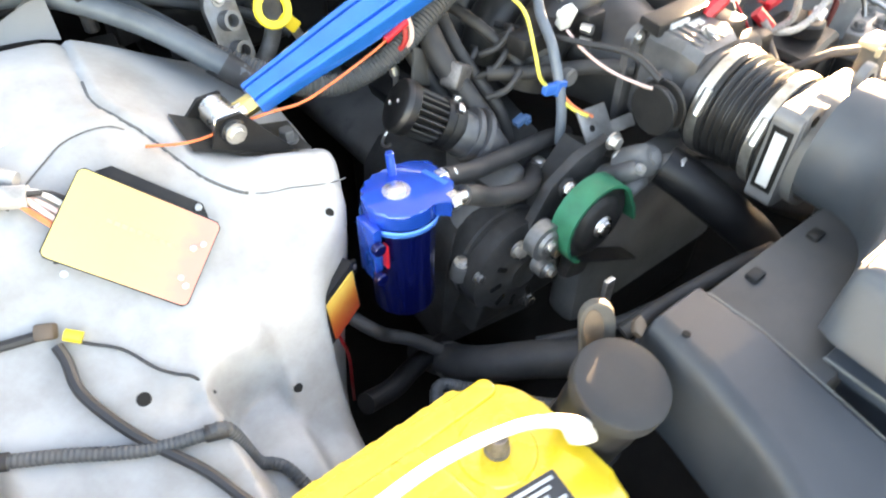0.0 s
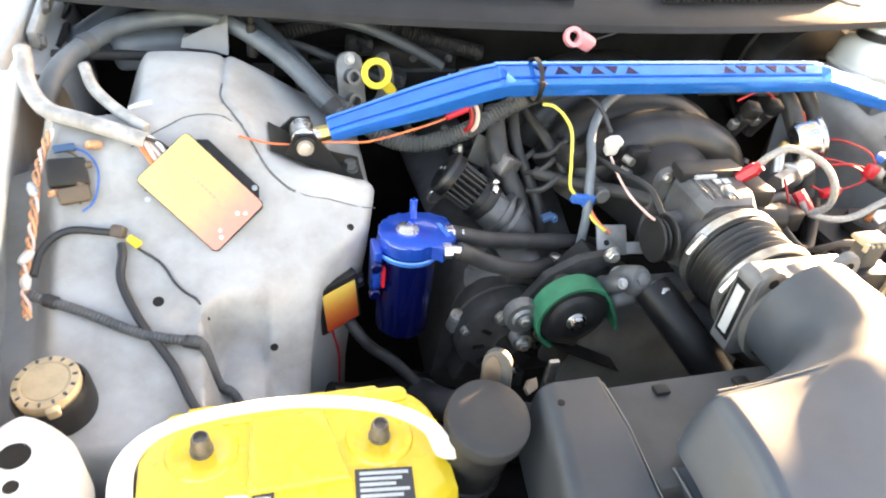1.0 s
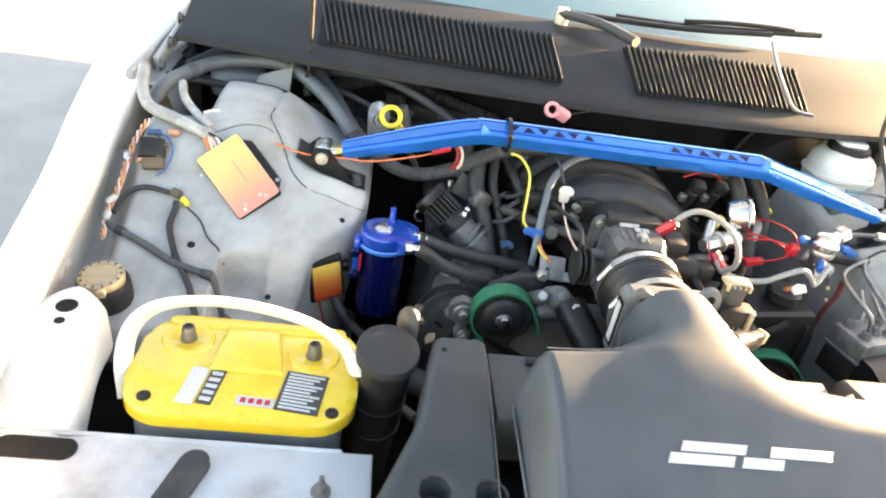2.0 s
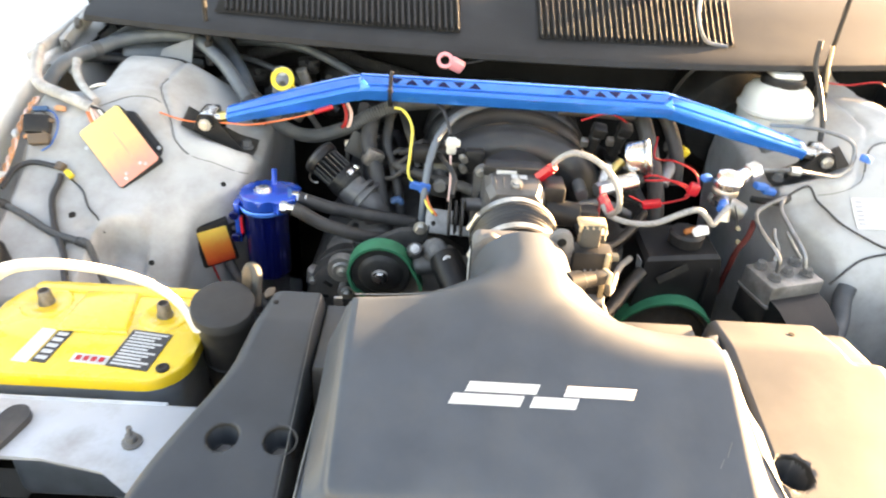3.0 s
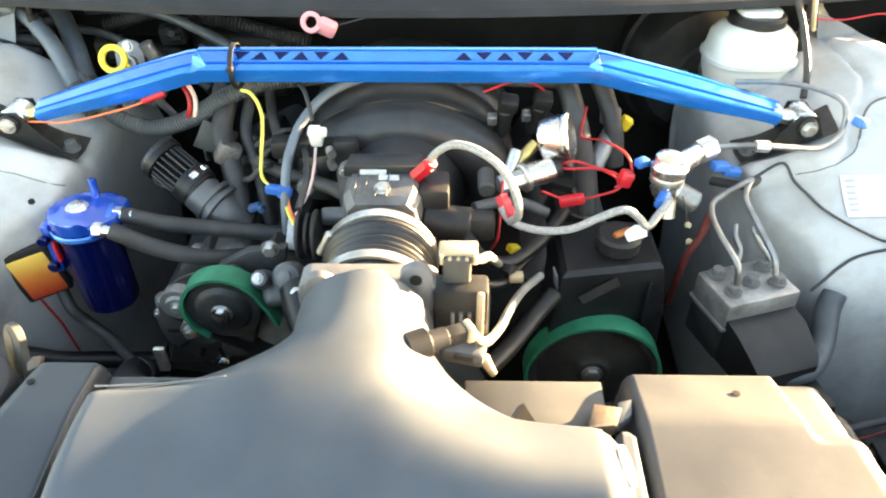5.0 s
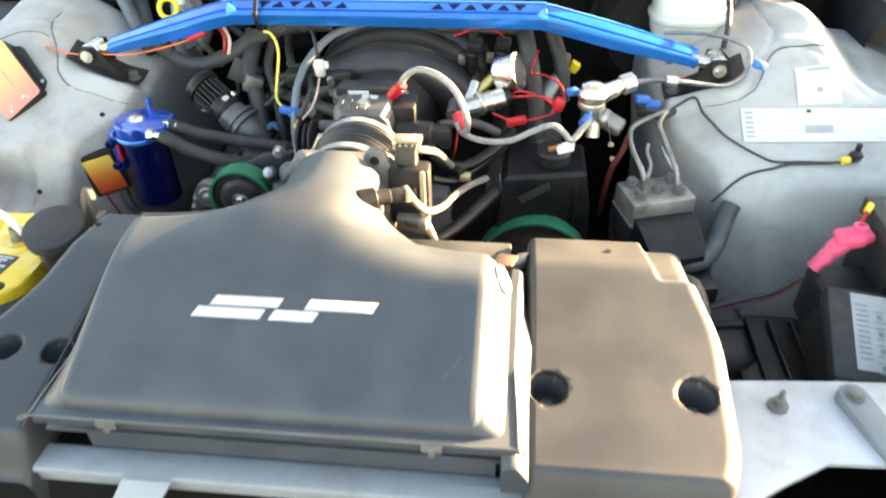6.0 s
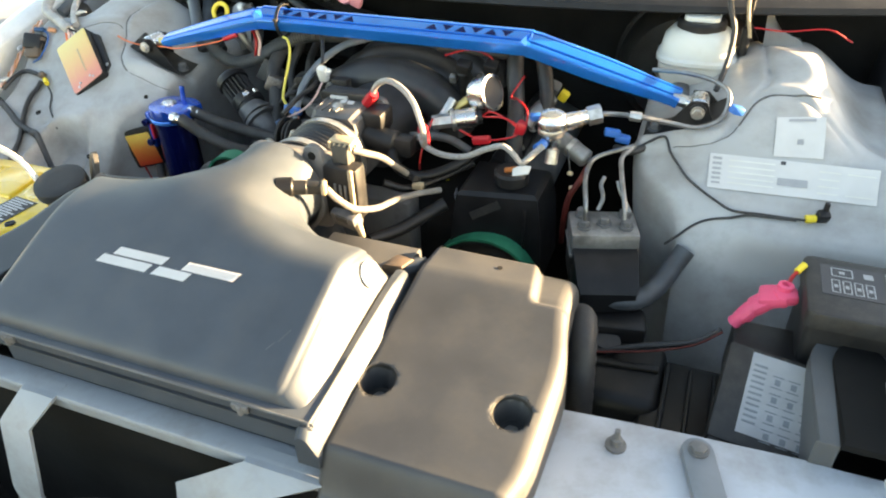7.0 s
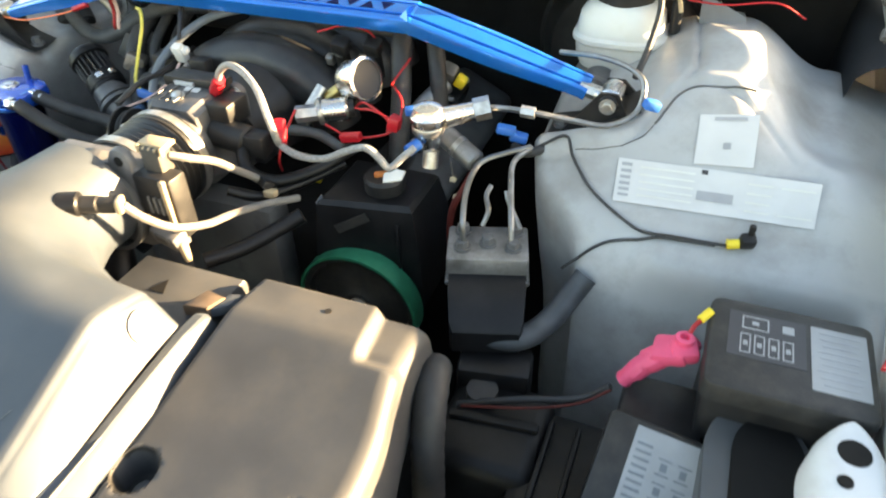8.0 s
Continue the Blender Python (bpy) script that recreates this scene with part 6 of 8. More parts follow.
for i in range(4):
    x = -0.018 + 0.012 * i
    cells += [(x - 0.004, -0.012, 0.0012, 0.024), (x + 0.004, -0.012, 0.0012, 0.024), (x, -0.024, 0.009, 0.0012), (x, 0.0, 0.009, 0.0012), (x, -0.012, 0.004, 0.006)]
cells += [(-0.010, 0.024, 0.022, 0.0014), (-0.010, 0.008, 0.022, 0.0014), (-0.021, 0.016, 0.0014, 0.016), (0.001, 0.016, 0.0014, 0.016), (0.018, 0.016, 0.010, 0.010), (-0.010, 0.016, 0.006, 0.005)]
bars(dia, lm @ pose(-0.020, 0.010, 0), cells, FUSEPAPER)
F2 = frame_of((0.645, -0.412, 0.794), (0.100, -0.008, -0.008), (0.006, 0.11, 0.046))
fb2 = thing("fuse_box", F2, "black fuse box with large pale diagram label, tilted to the front", "fuse box", "fuse boxes")
part("lid", box((0.112, 0.122, 0.024), F2 @ pose(0, 0, -0.012), 0.005), PULLEY, fb2, "black lid")
part("base", box((0.098, 0.108, 0.080), F2 @ pose(0, 0, -0.060), 0.004), BLACK, fb2)
for x in (-0.046, 0.046):
    part("latch", box((0.014, 0.010, 0.026), F2 @ pose(x, -0.061, -0.016), 0.002), BLACK, fb2)
lab = label_plate(fb2, F2 @ pose(0.010, 0.004, 0.0004), 0.078, 0.100, "diagram", FUSEPAPER, 0.0008, "pale printed diagram")
cells = []
for r in range(4):
    for c in range(3):
        cells.append((-0.008 + 0.017 * c, 0.028 - 0.022 * r, 0.012, 0.0012))
        cells.append((-0.008 + 0.017 * c, 0.014 - 0.022 * r, 0.012, 0.0012))
        cells.append((-0.008 + 0.017 * c, 0.021 - 0.022 * r, 0.006, 0.007))
cells += [(-0.028, 0.035 - 0.007 * i, 0.014, 0.0022) for i in range(11)]
bars(lab, F2 @ pose(0.010, 0.004, 0.0004), cells, CASEGREY)
# battery cable boot
pk = thing("terminal_boot", (0.62, -0.295, 0.80), "bright pink rubber terminal boot on a cable", "terminal boot")
b = tube([(0.600, -0.299, 0.806), (0.606, -0.298, 0.816), (0.618, -0.294, 0.832), (0.634, -0.289, 0.846), (0.650, -0.284, 0.852)], 0.0115, 6, 14, None, 0.0012, 0.009, 0.8)
for x, y, z, w, ry, rz in ((0.612, -0.297, 0.824, 0.022, -50, 30), (0.624, -0.293, 0.838, 0.026, -38, 20), (0.636, -0.288, 0.848, 0.034, -20, -6), (0.648, -0.290, 0.853, 0.026, -8, 16), (0.652, -0.279, 0.851, 0.018, 12, 40)):
    b = box((w, w * 0.9, 0.016), pose(x, y, z, 8, ry, rz), 0.005, 2, b)
part("boot", lathe([(0.009, 0), (0.009, 0.008), (0.005, 0.009), (0.004, 0.004), (0, 0.004)], Matrix.Translation((0.646, -0.285, 0.858)), 14, b), PINK, pk)
part("cable", tube([(0.588, -0.300, 0.790), (0.560, -0.305, 0.765), (0.50, -0.31, 0.745), (0.43, -0.32, 0.72)], 0.0042, 8, 10), BLACKWIRE, pk, "dark cable")
part("red_lead", tube([(0.590, -0.306, 0.792), (0.560, -0.316, 0.770), (0.51, -0.325, 0.752), (0.44, -0.335, 0.738)], 0.0014, 8, 8), DARKRED, pk, "thin dull red lead")
part("wire_tag", tube([(0.648, -0.280, 0.862), (0.652, -0.272, 0.870), (0.658, -0.264, 0.875)], 0.0024, 6, 8), REDWIRE, pk)
part("butt_joint", rod((0.656, -0.266, 0.874), (0.664, -0.255, 0.879), 0.0042, 10), YELLOWPLASTIC, pk, "yellow butt joint")
solo("relay_block", box((0.080, 0.080, 0.080), (0.640, -0.320, 0.760), 0.008), BLACK, "black relay block between the fuse boxes", "relay box")
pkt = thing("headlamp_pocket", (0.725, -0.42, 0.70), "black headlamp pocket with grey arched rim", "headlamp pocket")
# The pocket is a solid black slab, coloured as the shade inside.
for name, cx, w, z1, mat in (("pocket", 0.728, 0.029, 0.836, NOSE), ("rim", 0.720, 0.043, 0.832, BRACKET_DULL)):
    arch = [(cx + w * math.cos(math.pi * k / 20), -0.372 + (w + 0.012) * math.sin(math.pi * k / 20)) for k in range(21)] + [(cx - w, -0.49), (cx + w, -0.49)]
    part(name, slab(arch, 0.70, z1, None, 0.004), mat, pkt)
# hoses and boxes low in the bay, driver side
solo("coolant_hose", tube([(0.530, -0.150, 0.800), (0.520, -0.165, 0.785), (0.502, -0.205, 0.768), (0.478, -0.235, 0.760), (0.440, -0.245, 0.758), (0.40, -0.25, 0.755)], 0.0145, 8, 16), LOOM, "dark grey rubber hose elbow beside the brake unit", "hose")
wt = thing("wash_tank", (0.475, -0.33, 0.52), "black plastic tank low in the bay", "tank")
part("tank", box((0.12, 0.13, 0.20), (0.475, -0.33, 0.62), 0.02, 3), JET, wt)
part("rib", box((0.100, 0.012, 0.008), pose(0.475, -0.330, 0.722, 0, 0, 6), 0.003), JET, wt)
part("filler_cap", lathe([(0.016, 0), (0.018, 0.003), (0.018, 0.012), (0, 0.014)], Matrix.Translation((0.452, -0.300, 0.720)), 18), RUBBER, wt)
solo("relay_cover", box((0.085, 0.05, 0.06), pose(0.455, -0.262, 0.715, 0, 0, 10), 0.008), JET, "black cover below the brake unit", "cover")
solo("horn_pipe", tube([(0.408, -0.338, 0.770), (0.419, -0.352, 0.806), (0.427, -0.376, 0.820), (0.433, -0.402, 0.806), (0.437, -0.420, 0.775), (0.440, -0.430, 0.735), (0.441, -0.435, 0.69)], 0.017, 10, 18, None, 0.0012, 0.016), RUBBER, "grey ribbed pipe beside the radiator cover", "pipe")
# Added black block, keeps the low bay below the fuse boxes dark.
liner = thing("dark_bay_block", (0.565, -0.375, 0.41), "black block added to darken the bay below the fuse boxes", "liner")
part("panel", box((0.12, 0.19, 0.30), (0.565, -0.375, 0.56), 0.02, 2), JET, liner)
part("flange", slab(rounded(0.105, 0.030, 0.008, 4, 0.548, -0.455), 0.716, 0.724, None, 0.002), BLACK, liner, "folded front flange")
for x in (0.535, 0.565, 0.595):
    part("rib", box((0.006, 0.130, 0.012), (x, -0.370, 0.713), 0.003), JET, liner)
part("push_pin", lathe([(0, 0.004), (0.006, 0.003), (0.008, 0)], Matrix.Translation((0.515, -0.455, 0.724)), 16), PULLEY, liner)
# Thin dark slab on the uncut panel, painted as the slot's shade.
solo("support_slot", slab(rounded(0.085, 0.030, 0.014, 4, -0.752, -0.500), 0.8005, 0.8015, None, 0), DARK, "dark slot in the radiator support", "slot", kind="structure")
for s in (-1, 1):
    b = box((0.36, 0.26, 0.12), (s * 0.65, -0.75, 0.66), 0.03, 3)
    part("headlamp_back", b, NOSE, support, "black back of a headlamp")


# ---- labels and seams on the towers ----
def on_tower(s, u, y, h=0.0):
    return Vector((s * u, y, tower_z(u, y, s) + h))


def tower_label(name, corners, text, mat=PAPER_LIT):
    """A paper label that follows the sheet: corners as (u, y), back inner, back outer, front outer, front inner."""
    a, b, c, d = corners
    rows = []
    for i in range(9):
        t = i / 8
        row = []
        for k in range(13):
            q = k / 12
            u = (a[0] * (1 - q) + b[0] * q) * (1 - t) + (d[0] * (1 - q) + c[0] * q) * t
            y = (a[1] * (1 - q) + b[1] * q) * (1 - t) + (d[1] * (1 - q) + c[1] * q) * t
            row.append(on_tower(1, u, y, 0.0022))
        rows.append(row)
    return solo(name, loft(rows, closed=False), mat, text, "label")


def tower_bars(parent, corners, cells, mat):
    """Print bars on such a label: cells of q0, q1, t0, t1 between 0 and 1."""
    a, b, c, d = corners
    bm = bmesh.new()
    for q0, q1, t0, t1 in cells:
        rows = []
        for t in (t0, t1):
            row = []
            for i in range(5):
                q = q0 + (q1 - q0) * i / 4
                u = (a[0] * (1 - q) + b[0] * q) * (1 - t) + (d[0] * (1 - q) + c[0] * q) * t
                y = (a[1] * (1 - q) + b[1] * q) * (1 - t) + (d[1] * (1 - q) + c[1] * q) * t
                row.append(on_tower(1, u, y, 0.0034))
            rows.append(row)
        bm = loft(rows, closed=False, bm=bm)
    return tagged(part("print_bar", bm, mat, parent), kind="stuff")


sq = ((0.617, -0.009), (0.680, -0.001), (0.684, -0.049), (0.621, -0.053))
lab = tower_label("service_label", sq, "square white service label on the silver strut tower")
tower_bars(lab, sq, [(0.25, 0.8, 0.08, 0.16), (0.45, 0.58, 0.6, 0.72)], INKGREY)
lg = ((0.538, -0.058), (0.756, -0.053), (0.756, -0.092), (0.542, -0.099))
lab = tower_label("emission_label", lg, "long pale emission label on the silver strut tower")
tower_bars(lab, lg, [(0.02, 0.075, 0.10 + 0.14 * i, 0.17 + 0.14 * i) for i in range(6)], INKGREY)
tower_bars(lab, lg, [(0.12, 0.40, 0.14 + 0.16 * i, 0.18 + 0.16 * i) for i in range(5)] + [(0.66, 0.78, 0.2 + 0.2 * i, 0.24 + 0.2 * i) for i in range(4)] + [(0.82, 0.98, 0.2, 0.24), (0.82, 0.98, 0.8, 0.84)], TRANSLUCENT)
tower_bars(lab, lg, [(0.42, 0.60, 0.50, 0.72)], INKGREY)
tower_bars(lab, lg, [(0.43, 0.46, 0.05, 0.14)], INK)

for s in (-1, 1):
    chain = [(0.595, 0.12), (0.600, 0.075), (0.589, 0.047), (0.575, 0.025), (0.563, 0.0), (0.550, -0.028), (0.527, -0.047), (0.490, -0.055), (0.432, -0.054)]
    fine = smooth_path([(u, y, 0) for u, y in chain], 10)
    seam = tube([on_tower(s, q.x + 0.0025, q.y - 0.0015, 0.0004) for q in fine[4:62]], 0.0015, 1, 8)
    seam = tube([on_tower(s, q.x, q.y - 0.002, 0.0002) for q in fine[62:]], 0.0007, 1, 8, seam)
    if s > 0:
        fine = smooth_path([(0.425, -0.055, 0), (0.499, -0.054, 0), (0.553, -0.038, 0), (0.569, -0.018, 0), (0.577, 0.0, 0), (0.587, 0.019, 0), (0.602, 0.030, 0), (0.635, 0.035, 0), (0.672, 0.030, 0)], 10)
        seam.free()
        seam = tube([on_tower(s, q.x, q.y, 0.0006) for q in fine[8:30]], 0.0007, 1, 8)
        seam = tube([on_tower(s, q.x, q.y, 0.0004) for q in fine[30:]], 0.0015, 1, 8, seam)
    fine = smooth_path([(u, y, 0) for u, y in ((0.700, -0.004), (0.662, 0.020), (0.637, 0.034), (0.605, 0.037), (0.592, 0.032))], 10)
    if s < 0:
        seam = tube([on_tower(s, q.x, q.y, 0.0003) for q in fine], 0.0008, 1, 8, seam)
    solo("seam", seam, SEAM, "dark seam along the strut tower's plate", "seam", kind="structure")
    b = loft([[on_tower(s, 0.590 + 0.06 * q, 0.195 + 0.01 * q, -0.004), on_tower(s, 0.588 + 0.06 * q, 0.215, 0.030 * (1 - q) + 0.006), on_tower(s, 0.585 + 0.06 * q, 0.235, (0.055 if s < 0 else 0.085) * (1 - q) ** 3 + 0.008)] for q in (0, 0.15, 0.3, 0.5, 0.75, 1.0)], closed=False)
    bmesh.ops.solidify(b, geom=b.faces[:], thickness=0.003)
    solo("tower_flange", b, PAINT, "upright silver flange at the back of the tower", "flange", kind="structure")
# Dark discs laid on the sheet, for the shade inside its holes.
for u, y, r in ((0.679, -0.149, 0.005), (0.564, -0.168, 0.004), (0.466, -0.082, 0.004)):
    n = Vector((-(tower_z(u + 0.005, y) - tower_z(u - 0.005, y)) / 0.01 * -1, -(tower_z(u, y + 0.005) - tower_z(u, y - 0.005)) / 0.01, 1))
    m = Matrix.Translation(on_tower(-1, u, y, 0.0012)) @ n.to_track_quat("Z", "Y").to_matrix().to_4x4()
    solo("panel_hole", lathe([(0, 0), (r, 0), (r * 1.15, -0.001)], m, 18), DARK, "dark round hole in the silver sheet", "hole", kind="structure")


# ---- wires, hoses and connectors ----
def wire(name, pts, r, mat, label, category="wire", group="", **more):
    return solo(name, tube(pts, r, 8, 8 if r < 0.006 else 12, None, **more), mat, label, category, group)


def tw(pts, h):
    return [on_tower(-1 if q.x < 0 else 1, abs(q.x), q.y, h) for q in smooth_path([(u, y, 0) for u, y in pts], 3)]


# passenger side looms into the control box
wire("wiring_loom", [(-0.815, 0.115, 1.02), (-0.806, 0.07, 0.998), (-0.785, 0.035, 0.984), (-0.745, 0.015, 0.978), (-0.705, -0.004, 0.972), (-0.682, -0.014, 0.968)], 0.0095, LOOMSLEEVE, "thick grey sleeved wiring loom to the control box", "wiring", "control box looms")
wire("wiring_loom", [(-0.752, 0.105, 1.004), (-0.742, 0.075, 0.992), (-0.722, 0.045, 0.984), (-0.700, 0.020, 0.978), (-0.684, 0.006, 0.972)], 0.0068, LOOMSLEEVE, "grey sleeved wiring loom to the control box", "wiring", "control box looms")
for k, (m, dx) in enumerate(((PINKWIRE, 0.0), (WHITEPLASTIC, 0.007), (PINKWIRE, -0.006), (BLACKWIRE, 0.012), (ORANGEWIRE, -0.011))):
    wire("box_wire", [(-0.690 + dx * 0.5, -0.004 - dx, 0.969 + 0.004 * (k % 2)), (-0.680 + dx, -0.014, 0.964 + 0.003 * (k % 3)), (-0.668 + dx, -0.026 + dx * 0.5, 0.952), (-0.660 + dx, -0.036 + dx * 0.6, 0.944)], 0.0024, m, "thin coloured wire into the control box", "wire", "control box wires")
wire("white_tie", [(-0.700, 0.033, 0.985), (-0.690, 0.030, 0.990), (-0.677, 0.032, 0.992)], 0.0048, WHITEPLASTIC, "white plastic tie end on the loom", "cable tie", flat=0.5)
# corner: relay with coloured wires
rl = thing("relay", (-0.766, -0.030, 0.92), "black relay with blue and orange wires by the fender", "relay")
part("relay_body", box((0.038, 0.032, 0.030), pose(-0.764, -0.032, 0.942, -35, 6, 14), 0.004), BLACK, rl)
part("relay_base", box((0.032, 0.018, 0.018), pose(-0.757, -0.052, 0.927, -35, 0, 14), 0.004), BROWN, rl, "brown relay socket")
part("clip", box((0.022, 0.011, 0.008), pose(-0.766, -0.012, 0.961, -35, 0, 14), 0.002), DARKBLUE, rl, "blue connector")
part("plug", box((0.016, 0.012, 0.009), pose(-0.737, -0.008, 0.962, -30, 20, 35), 0.003), COPPERWIRE, rl, "orange connector")
for x, y, m in ((-0.752, -0.045, BROWN), (-0.776, -0.050, COPPERWIRE), (-0.745, -0.030, BROWN)):
    part("terminal", box((0.010, 0.014, 0.007), pose(x, y, tower_z(abs(x), y) + 0.012, -30, 15, 40), 0.002), m, rl)
wire("blue_wire", [(-0.764, -0.010, 0.962), (-0.744, -0.016, 0.956), (-0.733, -0.034, 0.943), (-0.738, -0.056, 0.922), (-0.750, -0.066, 0.914)], 0.0012, BLUEPLASTIC, "thin blue wire round the relay")
wire("blue_wire", [(-0.770, -0.012, 0.960), (-0.752, -0.022, 0.954), (-0.742, -0.044, 0.936), (-0.752, -0.060, 0.920)], 0.0012, BROWN, "thin brown wire round the relay")
# twisted copper-coloured pair along the gutter, with crimped joints
for k, m in enumerate((COPPERWIRE, PINKWIRE, COPPERWIRE)):
    pts = []
    for i in range(30):
        t = i / 29
        a = 2 * math.pi * (5.5 * t + k / 3)
        u = float(np.interp(t, (0, 0.25, 0.5, 0.75, 1), (0.780, 0.793, 0.799, 0.806, 0.800)))
        y = 0.010 - 0.168 * t
        pts.append((-(u + 0.0032 * math.cos(a)), y, tower_z(0.765, y) + 0.006 + 0.0032 * math.sin(a)))
    wire("corner_wire", pts, 0.0017, m, "copper-coloured twisted wire along the fender", "wire", "fender wires")
for u, y, r in ((0.797, -0.045, 20), (0.804, -0.100, -25), (0.803, -0.125, 10)):
    c = Vector((-u, y, tower_z(0.765, y) + 0.009))
    b = lathe([(0, -0.011), (0.004, -0.010), (0.0055, -0.003), (0.005, 0.004), (0.0028, 0.010), (0, 0.011)], Matrix.Translation(c) @ Euler((radians(90), 0, radians(r))).to_matrix().to_4x4(), 10)
    solo("wire_joint", b, PAPER, "pale taped joint on the fender wires", "connector", "fender wire joints")
# hoses behind the tower
for pts, r, ridge, text, at, way in (([(-0.800, 0.08, 0.965), (-0.788, 0.13, 0.988), (-0.763, 0.20, 0.993), (-0.713, 0.25, 1.003), (-0.608, 0.245, 1.013), (-0.530, 0.18, 0.992), (-0.468, 0.105, 0.952), (-0.44, 0.08, 0.925)], 0.0125, 0.0004, "slate-grey rubber hose behind the strut tower", (-0.763, 0.20, 0.993), (0.66, 0.73, 0.1)),
                                     ([(-0.81, 0.26, 0.96), (-0.753, 0.30, 0.989), (-0.703, 0.33, 1.012), (-0.632, 0.33, 1.012), (-0.561, 0.28, 1.002), (-0.508, 0.205, 0.973), (-0.468, 0.135, 0.945), (-0.43, 0.11, 0.91)], 0.0145, 0.0, "thick slate-grey hose behind the strut tower", (-0.703, 0.33, 1.012), (0.93, 0.25, 0.16))):
    hh = thing("heater_hose", pts[0], text, "hose", "tower hoses")
    part("hose", tube(pts, r, 8, 14, None, ridge, 0.007), TOWERHOSE, hh)
    part("end_sleeve", tube(pts[-2:], r + 0.0018, 4, 14), RUBBER, hh, "black rubber end sleeve")
    m = Matrix.Translation(at) @ Vector(way).to_track_quat("Z", "Y").to_matrix().to_4x4()
    part("tape_band", lathe([(r - 0.002, -0.009), (r + 0.0016, -0.008), (r + 0.0018, 0.008), (r - 0.002, 0.009)], m, 18), LOOM, hh, "dull tape band round the hose")
for k in range(5):
    y = 0.235 + 0.026 * k
    wire("bulkhead_wire", [(-0.80, y - 0.05, 0.985 - 0.012 * k), (-0.74, y, 0.965 - 0.006 * k), (-0.67, y + 0.02, 0.955), (-0.60, y + 0.03, 0.94 + 0.008 * k)], 0.007 + 0.002 * (k % 2), LOOM if k % 2 else RUBBER, "dark loom against the bulkhead corner", "wiring", "bulkhead looms")
b = box((0.10, 0.10, 0.05), pose(-0.700, 0.300, 0.965, 10, 0, 12), 0.012, 3)
solo("blower_cover", b, CASEGREY, "grey plastic cover behind the strut tower", "cover")
hin = thing("bonnet_hinge", (-0.835, 0.26, 0.98), "grimy grey steel hood hinge at the cowl corner", "hinge", "hood hinges")
part("leaf", box((0.012, 0.22, 0.028), pose(-0.838, 0.235, 1.006, 8, 0, -4), 0.005), PAINT, hin)
part("arm", box((0.012, 0.18, 0.026), pose(-0.818, 0.29, 1.018, 14, 0, -4), 0.005), PAINT, hin)
for y in (0.19, 0.25, 0.32):
    part("bolt", hexbolt((-0.814, y, 1.00 + 0.4 * (y - 0.19)), (1, 0, 0), 0.008, 0.008), DULLCAST, hin)
copy_thing(hin, Matrix.Translation((0.835, 0.26, 0.98)) @ Matrix.Diagonal((-1, 1, 1, 1)))
for x, y in ((-0.558, 0.205), (0.560, 0.185)):
    st = thing("gas_strut", (x, y, 0.97), "thin black gas strut that holds the hood up", "gas strut", "gas struts")
    part("rod", rod((x, y, 1.015), (x + (-0.004 if x < 0 else 0.004), y + 0.02, 1.62), 0.0042, 10), BLACK, st)
    part("end_fitting", rod((x, y, 0.975), (x, y, 1.022), 0.0075, 12, None, None, 0.002), BLACK, st)
wire("vent_hose", [(0.525, 0.17, 1.10), (0.528, 0.165, 1.06), (0.541, 0.15, 1.022), (0.538, 0.10, 0.984), (0.53, 0.07, 0.955)], 0.0045, RUBBER, "thin black hose beside the brake reservoir", "hose")
wire("red_wire", [(0.57, 0.19, 1.02), (0.62, 0.20, 1.015), (0.68, 0.21, 1.02), (0.72, 0.22, 1.00)], 0.0013, REDWIRE, "thin red wire at the bulkhead corner")
wire("brown_wire", [(0.552, 0.175, 1.09), (0.556, 0.17, 1.05), (0.566, 0.17, 1.01)], 0.003, TAN, "tan wire beside the gas strut")

# wires on the passenger tower
cn = thing("sensor_connector", on_tower(-1, 0.712, -0.086), "brown and yellow sensor plug on the silver sheet", "connector")
part("plug", box((0.016, 0.013, 0.011), Matrix.Translation(on_tower(-1, 0.716, -0.083, 0.010)) @ Euler((0.7, 0, -0.5)).to_matrix().to_4x4(), 0.003), BROWN, cn, "brown plug")
part("seal", rod(on_tower(-1, 0.706, -0.088, 0.008), on_tower(-1, 0.696, -0.095, 0.008), 0.0048, 12), YELLOWPLASTIC, cn, "yellow seal")
wire("sensor_wire", tw([(-0.798, -0.115), (-0.790, -0.090), (-0.764, -0.077), (-0.722, -0.081)], 0.006), 0.0042, BLACKWIRE, "black sleeved sensor wire on the tower", "wire", "tower wires")
wire("sensor_wire", tw([(-0.714, -0.092), (-0.713, -0.104), (-0.714, -0.130), (-0.696, -0.171), (-0.666, -0.217), (-0.648, -0.258), (-0.630, -0.285)], 0.007), 0.0046, BLACKWIRE, "black sleeved sensor wire on the tower", "wire", "tower wires")
har = thing("harness", on_tower(-1, 0.800, -0.135), "dark corrugated harness along the inner fender", "wiring")
har_p = tw([(-0.800, -0.135), (-0.785, -0.142), (-0.746, -0.159), (-0.692, -0.185), (-0.637, -0.200), (-0.610, -0.217), (-0.600, -0.250), (-0.592, -0.285)], 0.007)
part("conduit", tube(har_p, 0.0058, 8, 12, None, 0.0008, 0.004), LOOM, har)
for k in (3, 11):
    part("tape", tube([har_p[k], (har_p[k] + har_p[k + 1]) / 2, har_p[k + 1]], 0.0070, 4, 12), BLACKWIRE, har, "black tape round the conduit")
wire("thin_wire", tw([(-0.698, -0.094), (-0.675, -0.111), (-0.658, -0.137), (-0.630, -0.160)], 0.002), 0.0013, BLACKWIRE, "thin black wire on the silver sheet")
